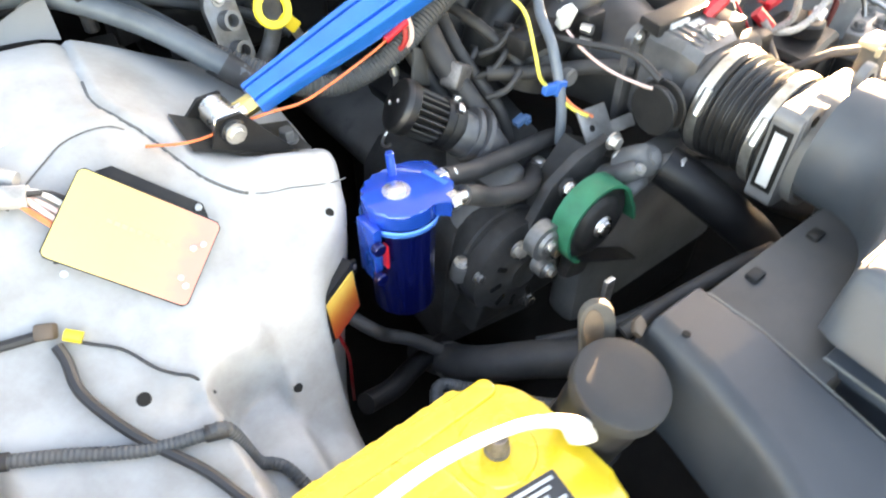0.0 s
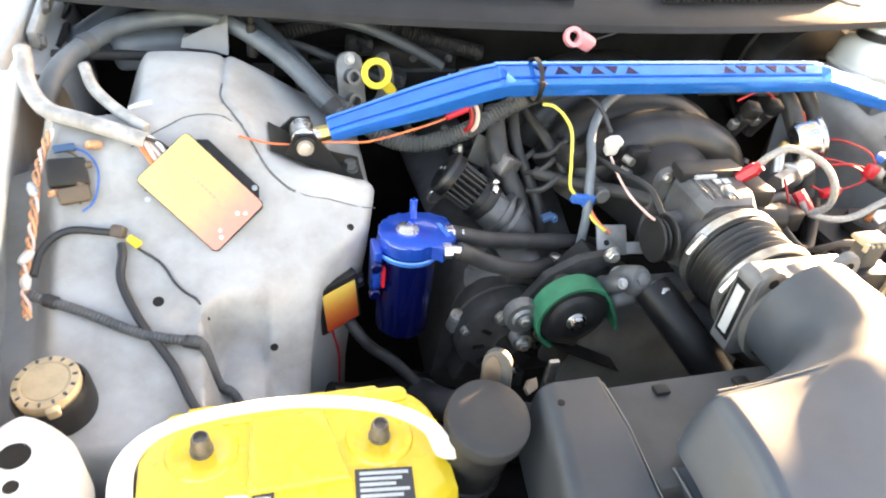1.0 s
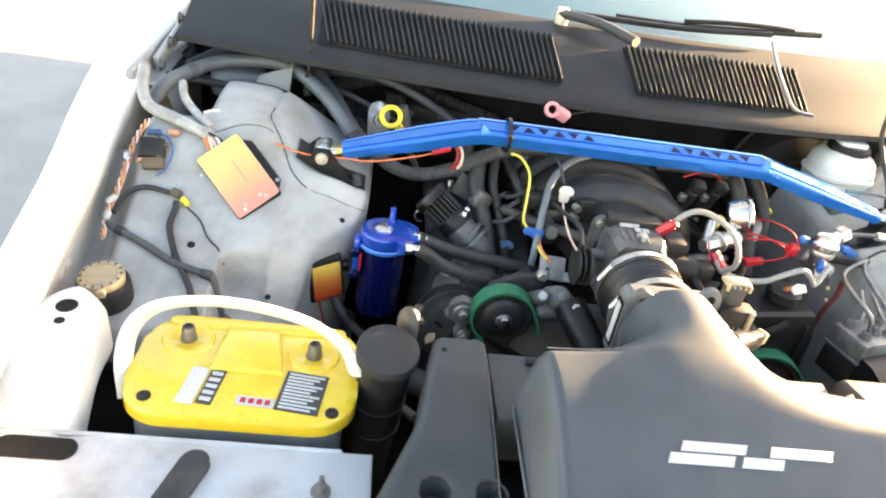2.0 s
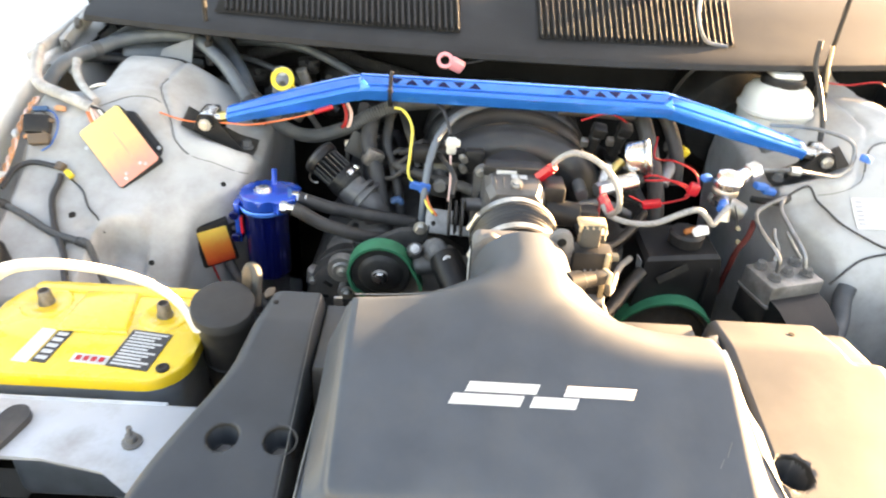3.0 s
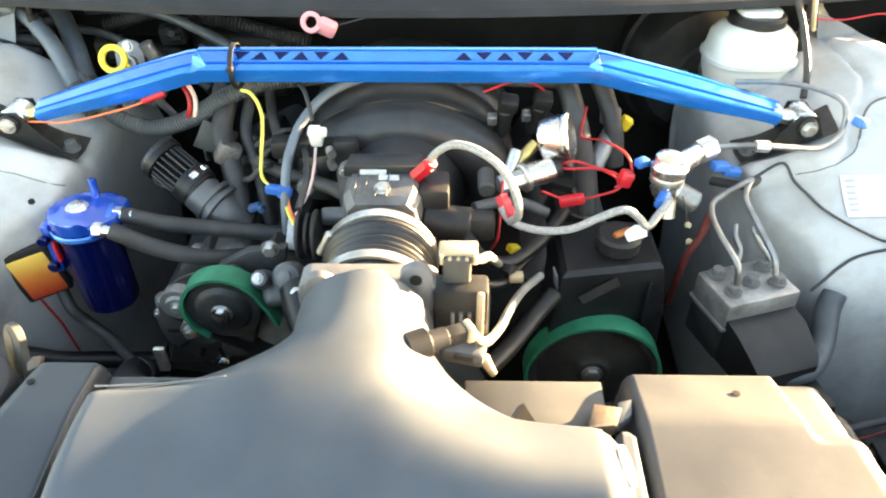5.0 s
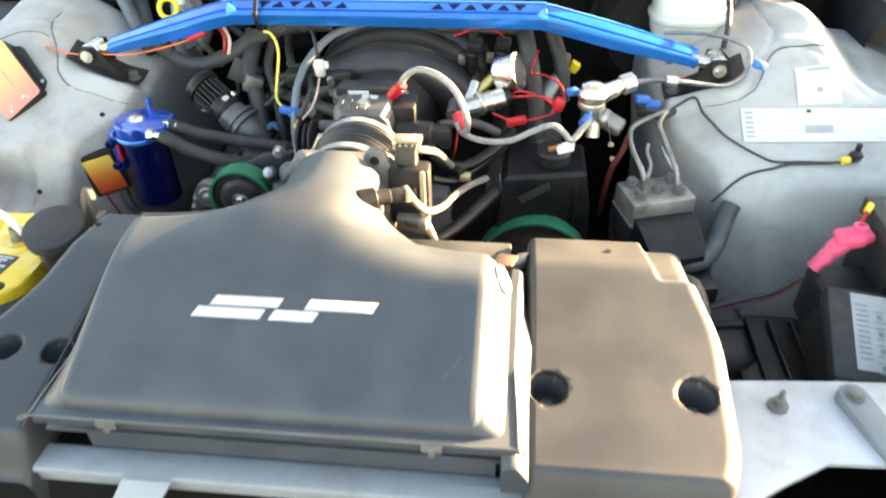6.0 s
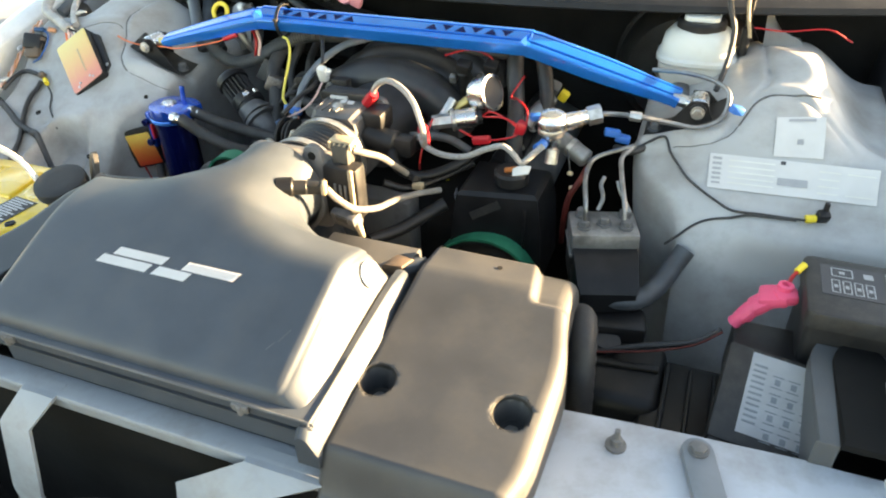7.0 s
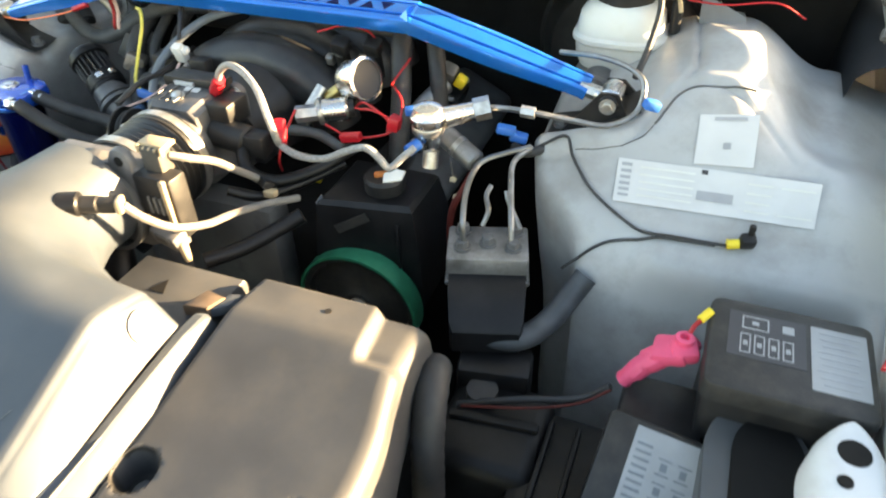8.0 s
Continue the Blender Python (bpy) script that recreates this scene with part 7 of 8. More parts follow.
b = box((0.018, 0.014, 0.010), Matrix.Translation(on_tower(-1, 0.590, -0.288, 0.008)), 0.003)
solo("teal_plug", b, BLUEPLASTIC, "teal plug at the end of the harness", "connector")
wire("red_lead", [SB @ Vector((-0.016, -0.036, -0.003)), SB @ Vector((-0.015, -0.050, -0.001)), SB @ Vector((-0.013, -0.090, 0.001)), SB @ Vector((-0.018, -0.150, 0.0)), SB @ Vector((-0.018, -0.20, -0.004))], 0.0018, REDWIRE, "thin red lead below the module")
wire("module_cable", [SB @ Vector((0.010, -0.038, -0.014)), (-0.452, -0.112, 0.728), (-0.436, -0.115, 0.708), (-0.41, -0.125, 0.69), (-0.38, -0.14, 0.66)], 0.008, RUBBER, "flat black cable below the module", "wire")
wire("lower_hose", [(-0.50, -0.17, 0.70), (-0.46, -0.16, 0.68), (-0.42, -0.14, 0.66), (-0.36, -0.12, 0.64)], 0.012, JET, "black hose low beside the inner fender", "hose")

rh = thing("radiator_hose", (-0.30, -0.28, 0.62), "dusty black radiator hose low in the bay", "hose")
part("hose", tube([(-0.255, -0.300, 0.700), (-0.285, -0.275, 0.712), (-0.325, -0.235, 0.700), (-0.360, -0.190, 0.672), (-0.375, -0.140, 0.640), (-0.370, -0.09, 0.60)], 0.021, 8, 20), RUBBER, rh)
for at, way in (((-0.285, -0.275, 0.712), (-0.72, 0.68, -0.02)), ((-0.372, -0.150, 0.645), (-0.15, 0.8, -0.5))):
    m = Matrix.Translation(at) @ Vector(way).to_track_quat("Z", "Y").to_matrix().to_4x4()
    part("clamp", lathe([(0.0205, -0.005), (0.0225, -0.005), (0.0225, 0.005), (0.0205, 0.005)], m, 24), PIPE, rh, "dull steel hose clamp")
wire("bay_loom", [(-0.455, -0.235, 0.690), (-0.430, -0.200, 0.700), (-0.405, -0.215, 0.695), (-0.372, -0.255, 0.690), (-0.330, -0.300, 0.690)], 0.0075, LOOM, "dusty grey loom low beside the battery", "wiring", "bay looms", ridge=0.0008, pitch=0.004)
wire("bay_loom", [(-0.300, -0.215, 0.690), (-0.270, -0.240, 0.705), (-0.225, -0.262, 0.715), (-0.170, -0.285, 0.735), (-0.11, -0.315, 0.760)], 0.0065, RUBBER, "black loom along the radiator shroud", "wiring", "bay looms")
wire("bay_loom", [(-0.275, -0.300, 0.772), (-0.230, -0.308, 0.790), (-0.180, -0.318, 0.800), (-0.130, -0.325, 0.802), (-0.08, -0.330, 0.795)], 0.0080, RUBBER, "black loom along the radiator shroud", "wiring", "bay looms")

# orange sense wire below the brace
wire("orange_wire", [on_tower(-1, 0.585, 0.008, 0.002), on_tower(-1, 0.555, 0.0, 0.010), (-0.530, 0.006, 0.947), (-0.500, 0.008, 0.947), (-0.470, 0.002, 0.950), (-0.440, -0.004, 0.952), (-0.405, 0.0, 0.957), (-0.350, 0.008, 0.969), (-0.318, 0.012, 0.980)], 0.0014, ORANGEWIRE, "thin orange wire that runs below the blue brace")
b = rod((-0.334, 0.010, 0.975), (-0.305, 0.014, 0.985), 0.0042, 12, None, None, 0.001)
solo("butt_connector", b, REDPLASTIC, "red butt connector on the orange wire", "connector")
wire("loom_hose", [(-0.470, 0.120, 0.955), (-0.430, 0.085, 0.936), (-0.396, 0.070, 0.917), (-0.351, 0.060, 0.911), (-0.294, 0.052, 0.931), (-0.239, 0.055, 0.962), (-0.190, 0.070, 0.975), (-0.116, 0.10, 0.972)], 0.0125, LOOM, "dark corrugated hose that sags below the brace", "hose", ridge=0.0015, pitch=0.0045)
wire("red_loop", [(-0.300, 0.055, 0.985), (-0.288, 0.045, 0.965), (-0.290, 0.04, 0.945), (-0.300, 0.05, 0.93)], 0.003, REDWIRE, "red wire behind the brace", "wire", "red loops")
wire("red_loop", [(-0.292, 0.055, 0.985), (-0.280, 0.045, 0.965), (-0.282, 0.04, 0.945), (-0.292, 0.05, 0.93)], 0.003, PINKWIRE, "pale wire behind the brace", "wire", "red loops")
tie = lathe([(0.027, -0.003), (0.029, -0.003), (0.029, 0.003), (0.027, 0.003)], Matrix.Translation((-0.213, 0.036, 1.012)) @ Euler((0, radians(90), 0)).to_matrix().to_4x4(), 24)
solo("cable_tie", box((0.008, 0.008, 0.006), (-0.213, 0.008, 1.020), 0.001, 1, tie), BLACK, "black cable tie round the blue brace", "cable tie")
wire("yellow_wire", [(-0.205, 0.012, 0.990), (-0.192, 0.004, 0.990), (-0.180, -0.010, 0.981), (-0.174, -0.025, 0.966), (-0.176, -0.045, 0.933), (-0.177, -0.058, 0.908), (-0.168, -0.063, 0.895)], 0.0023, YELLOWWIRE, "yellow wire that hangs from the blue brace")
sp = thing("splice", (-0.158, -0.063, 0.880), "blue splice connector on yellow wires", "connector")
part("clip_body", box((0.034, 0.010, 0.013), pose(-0.157, -0.063, 0.889, 0, 12, 0), 0.003), BLUEPLASTIC, sp)
part("clip_flap", box((0.016, 0.008, 0.018), pose(-0.150, -0.065, 0.888, 0, 12, 0), 0.002), BLUEPLASTIC, sp)
wire("yellow_tail", [(-0.152, -0.066, 0.884), (-0.149, -0.072, 0.874), (-0.143, -0.085, 0.866), (-0.134, -0.10, 0.862)], 0.0021, YELLOWWIRE, "short yellow and orange tail of wire", "wire", "splice tails")
wire("orange_tail", [(-0.146, -0.066, 0.884), (-0.144, -0.074, 0.874), (-0.138, -0.087, 0.866), (-0.128, -0.102, 0.860)], 0.0018, ORANGEWIRE, "short yellow and orange tail of wire", "wire", "splice tails")
wire("grey_sleeve", [(-0.040, 0.080, 0.985), (-0.058, 0.060, 0.986), (-0.100, 0.035, 0.976), (-0.130, 0.0, 0.954), (-0.143, -0.038, 0.929), (-0.148, -0.058, 0.900), (-0.150, -0.072, 0.865), (-0.152, -0.078, 0.82)], 0.0062, HOSEGREY, "grey sleeved loom that hangs behind the brace", "wiring")
wire("black_lead", [(-0.142, 0.040, 0.995), (-0.124, 0.010, 0.987), (-0.113, -0.018, 0.962)], 0.003, BLACKWIRE, "black lead down to the white plug")
wp = thing("white_plug", (-0.110, -0.026, 0.93), "white plastic plug on thin wires", "connector")
part("plug_body", box((0.016, 0.014, 0.028), pose(-0.110, -0.025, 0.946, 20, 0, 0), 0.003), WHITEPLASTIC, wp)
part("plug_collar", box((0.024, 0.012, 0.010), pose(-0.108, -0.023, 0.950, 20, 0, 0), 0.003), WHITEPLASTIC, wp)
wire("pale_lead", [(-0.111, -0.030, 0.932), (-0.110, -0.060, 0.918), (-0.110, -0.100, 0.912), (-0.112, -0.140, 0.916), (-0.113, -0.160, 0.920)], 0.0018, PINKWIRE, "thin pale wire down to the throttle wheel")
wire("throttle_cable", [(-0.108, -0.165, 0.930), (-0.106, -0.12, 0.940), (-0.120, -0.05, 0.93), (-0.15, 0.05, 0.92)], 0.004, BLACKWIRE, "thin black throttle cable over the intake", "cable")
# engine hoses, passenger side
for k, (dx, dy, r) in enumerate(((0, 0, 0.014), (0.030, 0.01, 0.008), (-0.018, 0.03, 0.010))):
    wire("engine_hose", [(-0.245 + dx, 0.075 + dy, 0.955), (-0.249 + dx, 0.030 + dy, 0.918), (-0.234 + dx, 0.004 + dy, 0.880), (-0.222 + dx, -0.028 + dy, 0.842), (-0.215 + dx, -0.04 + dy, 0.79)], r, RUBBER, "black rubber hose down beside the engine", "hose", "engine hoses")
wire("evap_hose", [(-0.20, 0.12, 0.95), (-0.185, 0.06, 0.935), (-0.170, 0.02, 0.915), (-0.16, -0.01, 0.895)], 0.007, RUBBER, "black rubber hose over the valve cover", "hose", "engine hoses")
wire("steam_pipe", [(-0.200, 0.005, 0.892), (-0.150, -0.030, 0.892), (-0.090, -0.062, 0.893), (-0.060, -0.095, 0.895)], 0.009, RUBBER, "black pipe across to the throttle body", "pipe")
fr = thing("rail_end", (-0.06, -0.05, 0.91), "black fuel rail damper with steel bolts", "fuel rail")
part("damper", box((0.030, 0.020, 0.040), (-0.072, -0.030, 0.925), 0.004), BLACK, fr)
for z in (0.915, 0.932):
    part("nut", rod((-0.092, -0.035, z), (-0.088, -0.048, z), 0.006, 10), STEEL, fr)
part("rail_cover", box((0.090, 0.030, 0.026), pose(-0.128, -0.005, 0.922, 0, 0, 6), 0.006), BLACK, fr)
for i, (x, y, z) in enumerate(((-0.165, 0.02, 0.905), (-0.170, -0.01, 0.895), (-0.150, 0.03, 0.925), (-0.185, 0.05, 0.90))):
    wire("injector_wire", [(x, y, z), (x - 0.012, y - 0.02, z + 0.008), (x - 0.03, y - 0.02, z - 0.008), (x - 0.045, y - 0.005, z - 0.02)], 0.004, RUBBER, "short black wiring at the injectors", "wire", "injector wires")
b = box((0.016, 0.012, 0.008), pose(-0.196, -0.052, 0.856, 0, -20, 0), 0.002)
solo("blue_plug", box((0.009, 0.010, 0.011), pose(-0.187, -0.054, 0.855, 0, -20, 0), 0.002, 1, b), DARKBLUE, "blue locked plug low beside the engine", "connector")
b = box((0.030, 0.024, 0.030), pose(-0.240, 0.012, 0.900, 0, 30, 20), 0.004)
solo("sensor_plug", b, LEAD, "grey sensor plug beside the breather filter", "connector")
# lifting ring and bracket
rg = thing("dipstick_ring", (-0.405, 0.106, 0.95), "yellow ring handle of the oil dipstick", "dipstick")
b = lathe([(0.0125, -0.003), (0.0195, -0.003), (0.0205, 0.0), (0.0195, 0.003), (0.0125, 0.003), (0.0115, 0.0), (0.0125, -0.003)], Matrix.Translation((-0.405, 0.106, 0.992)) @ Euler((radians(65), 0, 0)).to_matrix().to_4x4(), 30)
part("ring", b, YELLOWPLASTIC, rg, "yellow plastic ring")
part("stem", box((0.014, 0.008, 0.022), pose(-0.388, 0.108, 0.972, 0, -40, 0), 0.002), YELLOWPLASTIC, rg)
part("tube", rod((-0.384, 0.110, 0.965), (-0.34, 0.13, 0.88), 0.0055, 10), STEEL, rg)
for k, (x, y, z, w, d, h, r) in enumerate(((-0.500, 0.300, 0.930, 0.050, 0.030, 0.040, 12), (-0.455, 0.262, 0.905, 0.036, 0.026, 0.030, -20), (-0.395, 0.300, 0.955, 0.040, 0.022, 0.030, 8), (-0.350, 0.262, 0.915, 0.046, 0.028, 0.026, 24), (-0.545, 0.262, 0.915, 0.034, 0.030, 0.044, -10))):
    b = box((w, d, h), pose(x, y, z, 10, 0, r), 0.005, 2)
    b = rod((x, y - 0.01, z + h * 0.3), (x + 0.012, y - 0.035, z + h * 0.45), 0.007, 10, 0.006, b, 0.001)
    solo("bulkhead_connector", box((w * 0.5, d * 0.4, h * 0.4), pose(x + 0.01, y - d * 0.6, z, 10, 0, r), 0.003, 1, b), LOOM if k % 2 else GRIMECAST, "grimy grey connector block on the bulkhead", "connector", "bulkhead connectors")
wire("bulkhead_pipe", [(-0.56, 0.30, 0.965), (-0.50, 0.272, 0.968), (-0.44, 0.258, 0.950), (-0.38, 0.250, 0.925), (-0.33, 0.235, 0.890)], 0.0065, LOOM, "dark grey pipe across the bulkhead", "pipe", "bulkhead pipes")
wire("bulkhead_pipe", [(-0.54, 0.33, 0.985), (-0.47, 0.315, 0.992), (-0.40, 0.292, 0.990), (-0.33, 0.270, 0.968), (-0.27, 0.25, 0.940)], 0.0085, TOWERHOSE, "slate-grey pipe across the bulkhead", "pipe", "bulkhead pipes")
lp = thing("heater_flange", (-0.42, 0.19, 0.90), "grey cast flange with two pipe ends on the bulkhead", "flange")
FP = frame_of((-0.425, 0.195, 0.935), (1, 0.2, 0), (0, 0.35, 1))
part("plate", slab(rounded(0.040, 0.096, 0.018, 5), 0, 0.008, FP, 0.002), CAST, lp)
for y in (0.014, -0.020):
    part("pipe_end", lathe([(0.007, 0.0), (0.011, 0.0), (0.011, 0.016), (0.007, 0.016), (0.006, 0.004)], FP @ pose(0, y, 0.008), 18), CAST, lp)
part("flange_bolt", hexbolt(FP @ Vector((0, 0.038, 0.008)), FP.to_3x3() @ Vector((0, 0, 1)), 0.006, 0.006), STEEL, lp)
wire("ac_line", [(-0.385, 0.17, 0.99), (-0.375, 0.175, 0.955), (-0.38, 0.18, 0.92), (-0.40, 0.18, 0.89)], 0.010, CAST, "bare aluminium air-conditioning line", "pipe")
wire("wall_loom", [(-0.52, 0.34, 0.955), (-0.42, 0.33, 0.985), (-0.34, 0.33, 0.972), (-0.26, 0.33, 0.950), (-0.18, 0.33, 0.93)], 0.014, RUBBER, "black corrugated loom along the bulkhead", "wiring", ridge=0.002, pitch=0.006)
hc = thing("heater_case", (-0.36, 0.34, 0.83), "black heater case on the bulkhead", "heater case")
part("housing", box((0.16, 0.05, 0.12), (-0.30, 0.345, 0.89), 0.02, 3), BLACK, hc)
part("duct_box", box((0.10, 0.06, 0.07), (-0.44, 0.33, 0.90), 0.012, 3), BLACK, hc, "black duct box")
part("seam_rib", box((0.150, 0.006, 0.006), (-0.30, 0.319, 0.905), 0.002), LOOM, hc)
for x in (-0.36, -0.30, -0.24):
    part("screw", hexbolt((x, 0.320, 0.925), (0, -1, 0), 0.005, 0.004), DULLCAST, hc)
b = box((0.024, 0.016, 0.014), pose(-0.300, 0.09, 0.988, 0, 10, 0), 0.003)
solo("pale_connector", box((0.030, 0.016, 0.020), pose(-0.278, 0.10, 0.990, 0, 0, 20), 0.003, 2, b), FLANGE, "pale grey connector behind the brace", "connector")
fg = thing("pink_clip", (-0.118, 0.120, 1.02), "pale pink scotch clip on a thin wire", "connector")
part("loop", lathe([(0.008, -0.004), (0.014, -0.004), (0.014, 0.004), (0.008, 0.004), (0.008, -0.004)], Matrix.Translation((-0.128, 0.115, 1.040)) @ Euler((radians(60), 0, 0)).to_matrix().to_4x4(), 22), PALEPINK, fg)
part("clip_body", box((0.026, 0.016, 0.022), pose(-0.108, 0.116, 1.033, 20, 25, 0), 0.005), PALEPINK, fg)
part("lead", tube([(-0.098, 0.118, 1.034), (-0.07, 0.122, 1.040), (-0.04, 0.132, 1.046)], 0.0012, 6, 6), BLACKWIRE, fg)

# ---- nitrous and fuel fittings, driver side ----
wire("braided_hose", [(0.034, -0.126, 0.962), (0.044, -0.130, 0.982), (0.064, -0.134, 0.995), (0.090, -0.142, 0.992), (0.115, -0.155, 0.978), (0.130, -0.166, 0.955), (0.136, -0.165, 0.925), (0.128, -0.150, 0.905)], 0.0046, BRAID, "grey braided hose with red end fittings", "hose", "braided hoses")
ft = rod((0.020, -0.120, 0.946), (0.036, -0.127, 0.965), 0.0085, 6)
solo("red_fitting", rod((0.026, -0.122, 0.953), (0.040, -0.129, 0.970), 0.0070, 12, None, ft), REDPLASTIC, "red anodised hose end on the throttle body", "fitting", "red fittings")
wire("braided_hose", [(0.118, -0.140, 0.918), (0.130, -0.150, 0.905), (0.160, -0.160, 0.900), (0.197, -0.160, 0.902), (0.230, -0.158, 0.918), (0.255, -0.156, 0.926), (0.272, -0.156, 0.915), (0.284, -0.155, 0.903), (0.298, -0.145, 0.915), (0.310, -0.135, 0.925)], 0.0046, BRAID, "grey braided hose between the solenoids", "hose", "braided hoses")
ft = rod((0.118, -0.128, 0.925), (0.128, -0.144, 0.910), 0.0085, 6)
solo("red_fitting", rod((0.122, -0.134, 0.919), (0.132, -0.150, 0.905), 0.0072, 12, None, ft), REDPLASTIC, "red anodised hose end on the solenoid", "fitting", "red fittings")
ns = thing("solenoid", (0.14, -0.08, 0.89), "chrome solenoid valve with hexagon body", "solenoid")
part("body", rod((0.150, -0.075, 0.918), (0.185, -0.062, 0.922), 0.0155, 26, None, None, 0.003), CHROME, ns)
part("hex", rod((0.118, -0.088, 0.914), (0.152, -0.075, 0.918), 0.0115, 6), STEEL, ns)
part("collar", rod((0.146, -0.077, 0.917), (0.152, -0.074, 0.918), 0.018, 26, None, None, 0.001), STEEL, ns)
part("end_cap", rod((0.184, -0.062, 0.922), (0.192, -0.059, 0.923), 0.0125, 20), BLACK, ns)
part("elbow_fitting", rod((0.130, -0.072, 0.918), (0.140, -0.050, 0.940), 0.008, 14), STEEL, ns)
gg = thing("pressure_gauge", (0.185, -0.045, 0.92), "round chrome pressure gauge on a tee fitting", "gauge")
GV = Vector((0.90, -0.25, 0.30)).normalized()
GM = Matrix.Translation((0.172, -0.036, 0.947)) @ GV.to_track_quat("Z", "Y").to_matrix().to_4x4()
part("case", lathe([(0, 0.0), (0.018, 0.0), (0.0205, 0.004), (0.0205, 0.022), (0.0225, 0.024), (0.0225, 0.028), (0.0195, 0.029), (0.0195, 0.025)], GM @ Matrix.Scale(1.28, 4), 36), CHROME, gg, "chrome case")
part("dial", lathe([(0, 0.0255), (0.0195, 0.0255)], GM @ Matrix.Scale(1.28, 4), 30), INK, gg, "dark dial behind glass")
part("stem", rod((0.165, -0.032, 0.940), (0.142, -0.048, 0.922), 0.008, 12), BRASS, gg)
# regulator
rg = thing("fuel_regulator", (0.313, -0.098, 0.89), "polished fuel pressure regulator with side fitting", "regulator")
part("lower_body", lathe([(0, 0), (0.012, 0), (0.014, 0.004), (0.014, 0.016), (0.019, 0.020), (0.019, 0.034), (0.021, 0.036), (0.021, 0.042), (0.018, 0.046), (0.017, 0.054), (0.008, 0.058), (0, 0.058)], Matrix.Translation((0.313, -0.100, 0.908)), 34), CHROME, rg)
part("band", lathe([(0.0195, 0.022), (0.0200, 0.023), (0.0200, 0.030), (0.0195, 0.031)], Matrix.Translation((0.313, -0.100, 0.908)), 30), STEEL, rg)
part("side_fitting", rod((0.326, -0.088, 0.943), (0.362, -0.056, 0.945), 0.0135, 20, 0.011, None, 0.002), CHROME, rg)
part("side_nut", rod((0.358, -0.060, 0.945), (0.376, -0.052, 0.949), 0.0145, 6), STEEL, rg)
part("blue_fitting", rod((0.300, -0.135, 0.918), (0.308, -0.120, 0.922), 0.0075, 12), BLUEPLASTIC, rg)
part("drop_fitting", rod((0.318, -0.105, 0.906), (0.318, -0.112, 0.886), 0.010, 14), STEEL, rg)
fl = thing("fuel_filter", (0.35, -0.095, 0.88), "dull aluminium inline filter below the regulator", "filter")
part("canister", rod((0.314, -0.056, 0.904), (0.366, -0.074, 0.880), 0.0145, 22, None, None, 0.003), CAST, fl)
part("band", rod((0.335, -0.0633, 0.8943), (0.341, -0.0653, 0.8915), 0.0152, 22), STEEL, fl)
eb = thing("map_sensor", (0.27, 0.03, 0.88), "grey elbow sensor with yellow clip", "sensor")
part("body", tube([(0.249, 0.000, 0.888), (0.257, 0.012, 0.901), (0.268, 0.030, 0.912), (0.279, 0.048, 0.920)], 0.0125, 8, 16), CAST, eb)
part("head", box((0.024, 0.022, 0.024), pose(0.276, 0.066, 0.930, 25, 20, 0), 0.005), DULLCAST, eb)
part("clip", box((0.016, 0.014, 0.018), pose(0.296, 0.060, 0.922, 10, 30, 0), 0.003), YELLOWPLASTIC, eb, "bright yellow clip")
wire("fuel_line", [(0.374, -0.053, 0.948), (0.400, -0.062, 0.955), (0.436, -0.066, 0.957), (0.478, -0.050, 0.946), (0.516, -0.034, 0.938), (0.545, -0.015, 0.950), (0.548, 0.004, 0.978), (0.525, 0.030, 0.985), (0.483, 0.052, 0.985), (0.432, 0.065, 0.980)], 0.0036, PIPE, "bent steel nitrous line round the brace end", "pipe")
solo("line_nut", rod((0.419, -0.068, 0.958), (0.436, -0.067, 0.957), 0.007, 6), STEEL, "steel nut on the nitrous line", "fitting")
solo("blue_terminal", box((0.024, 0.014, 0.010), pose(0.395, -0.045, 0.917, 0, 10, 15), 0.002), BLUEPLASTIC, "blue crimp terminal below the fuel line", "connector", "blue terminals")
solo("blue_terminal", box((0.022, 0.014, 0.011), pose(0.411, -0.042, 0.908, 0, 10, 5), 0.002), BLUEPLASTIC, "blue crimp terminal below the fuel line", "connector", "blue terminals")
solo("blue_terminal", box((0.020, 0.014, 0.012), pose(0.562, -0.020, 0.965, 0, 20, 30), 0.003), BLUEPLASTIC, "blue crimp terminal beside the tower", "connector", "blue terminals")
solo("blue_terminal", box((0.016, 0.012, 0.010), pose(0.285, -0.085, 0.945, 0, 0, 30), 0.002), BLUEPLASTIC, "blue crimp terminal by the regulator", "connector", "blue terminals")
for pts in ([(0.190, -0.060, 0.923), (0.205, -0.075, 0.930), (0.235, -0.088, 0.938), (0.262, -0.095, 0.930), (0.255, -0.100, 0.915), (0.205, -0.100, 0.902), (0.168, -0.100, 0.914)],
            [(0.255, -0.098, 0.918), (0.272, -0.095, 0.935), (0.268, -0.075, 0.950), (0.245, -0.045, 0.952), (0.225, -0.01, 0.94), (0.235, 0.03, 0.96)],
            [(0.190, -0.058, 0.922), (0.210, -0.066, 0.935), (0.245, -0.085, 0.932), (0.262, -0.095, 0.925)],
            [(0.122, -0.095, 0.925), (0.119, -0.125, 0.900), (0.116, -0.14, 0.874), (0.11, -0.13, 0.85)],
            [(0.10, 0.02, 0.985), (0.14, 0.03, 0.995), (0.17, 0.04, 0.985), (0.19, 0.03, 0.97)]):
    wire("red_wire", pts, 0.0016, REDWIRE, "thin red wire among the solenoids", "wire", "solenoid wires")
b = box((0.030, 0.012, 0.012), pose(0.205, -0.102, 0.903, 0, -12, 0), 0.003)
solo("red_splice", b, REDPLASTIC, "red splice clip on the solenoid wires", "connector", "red splices")
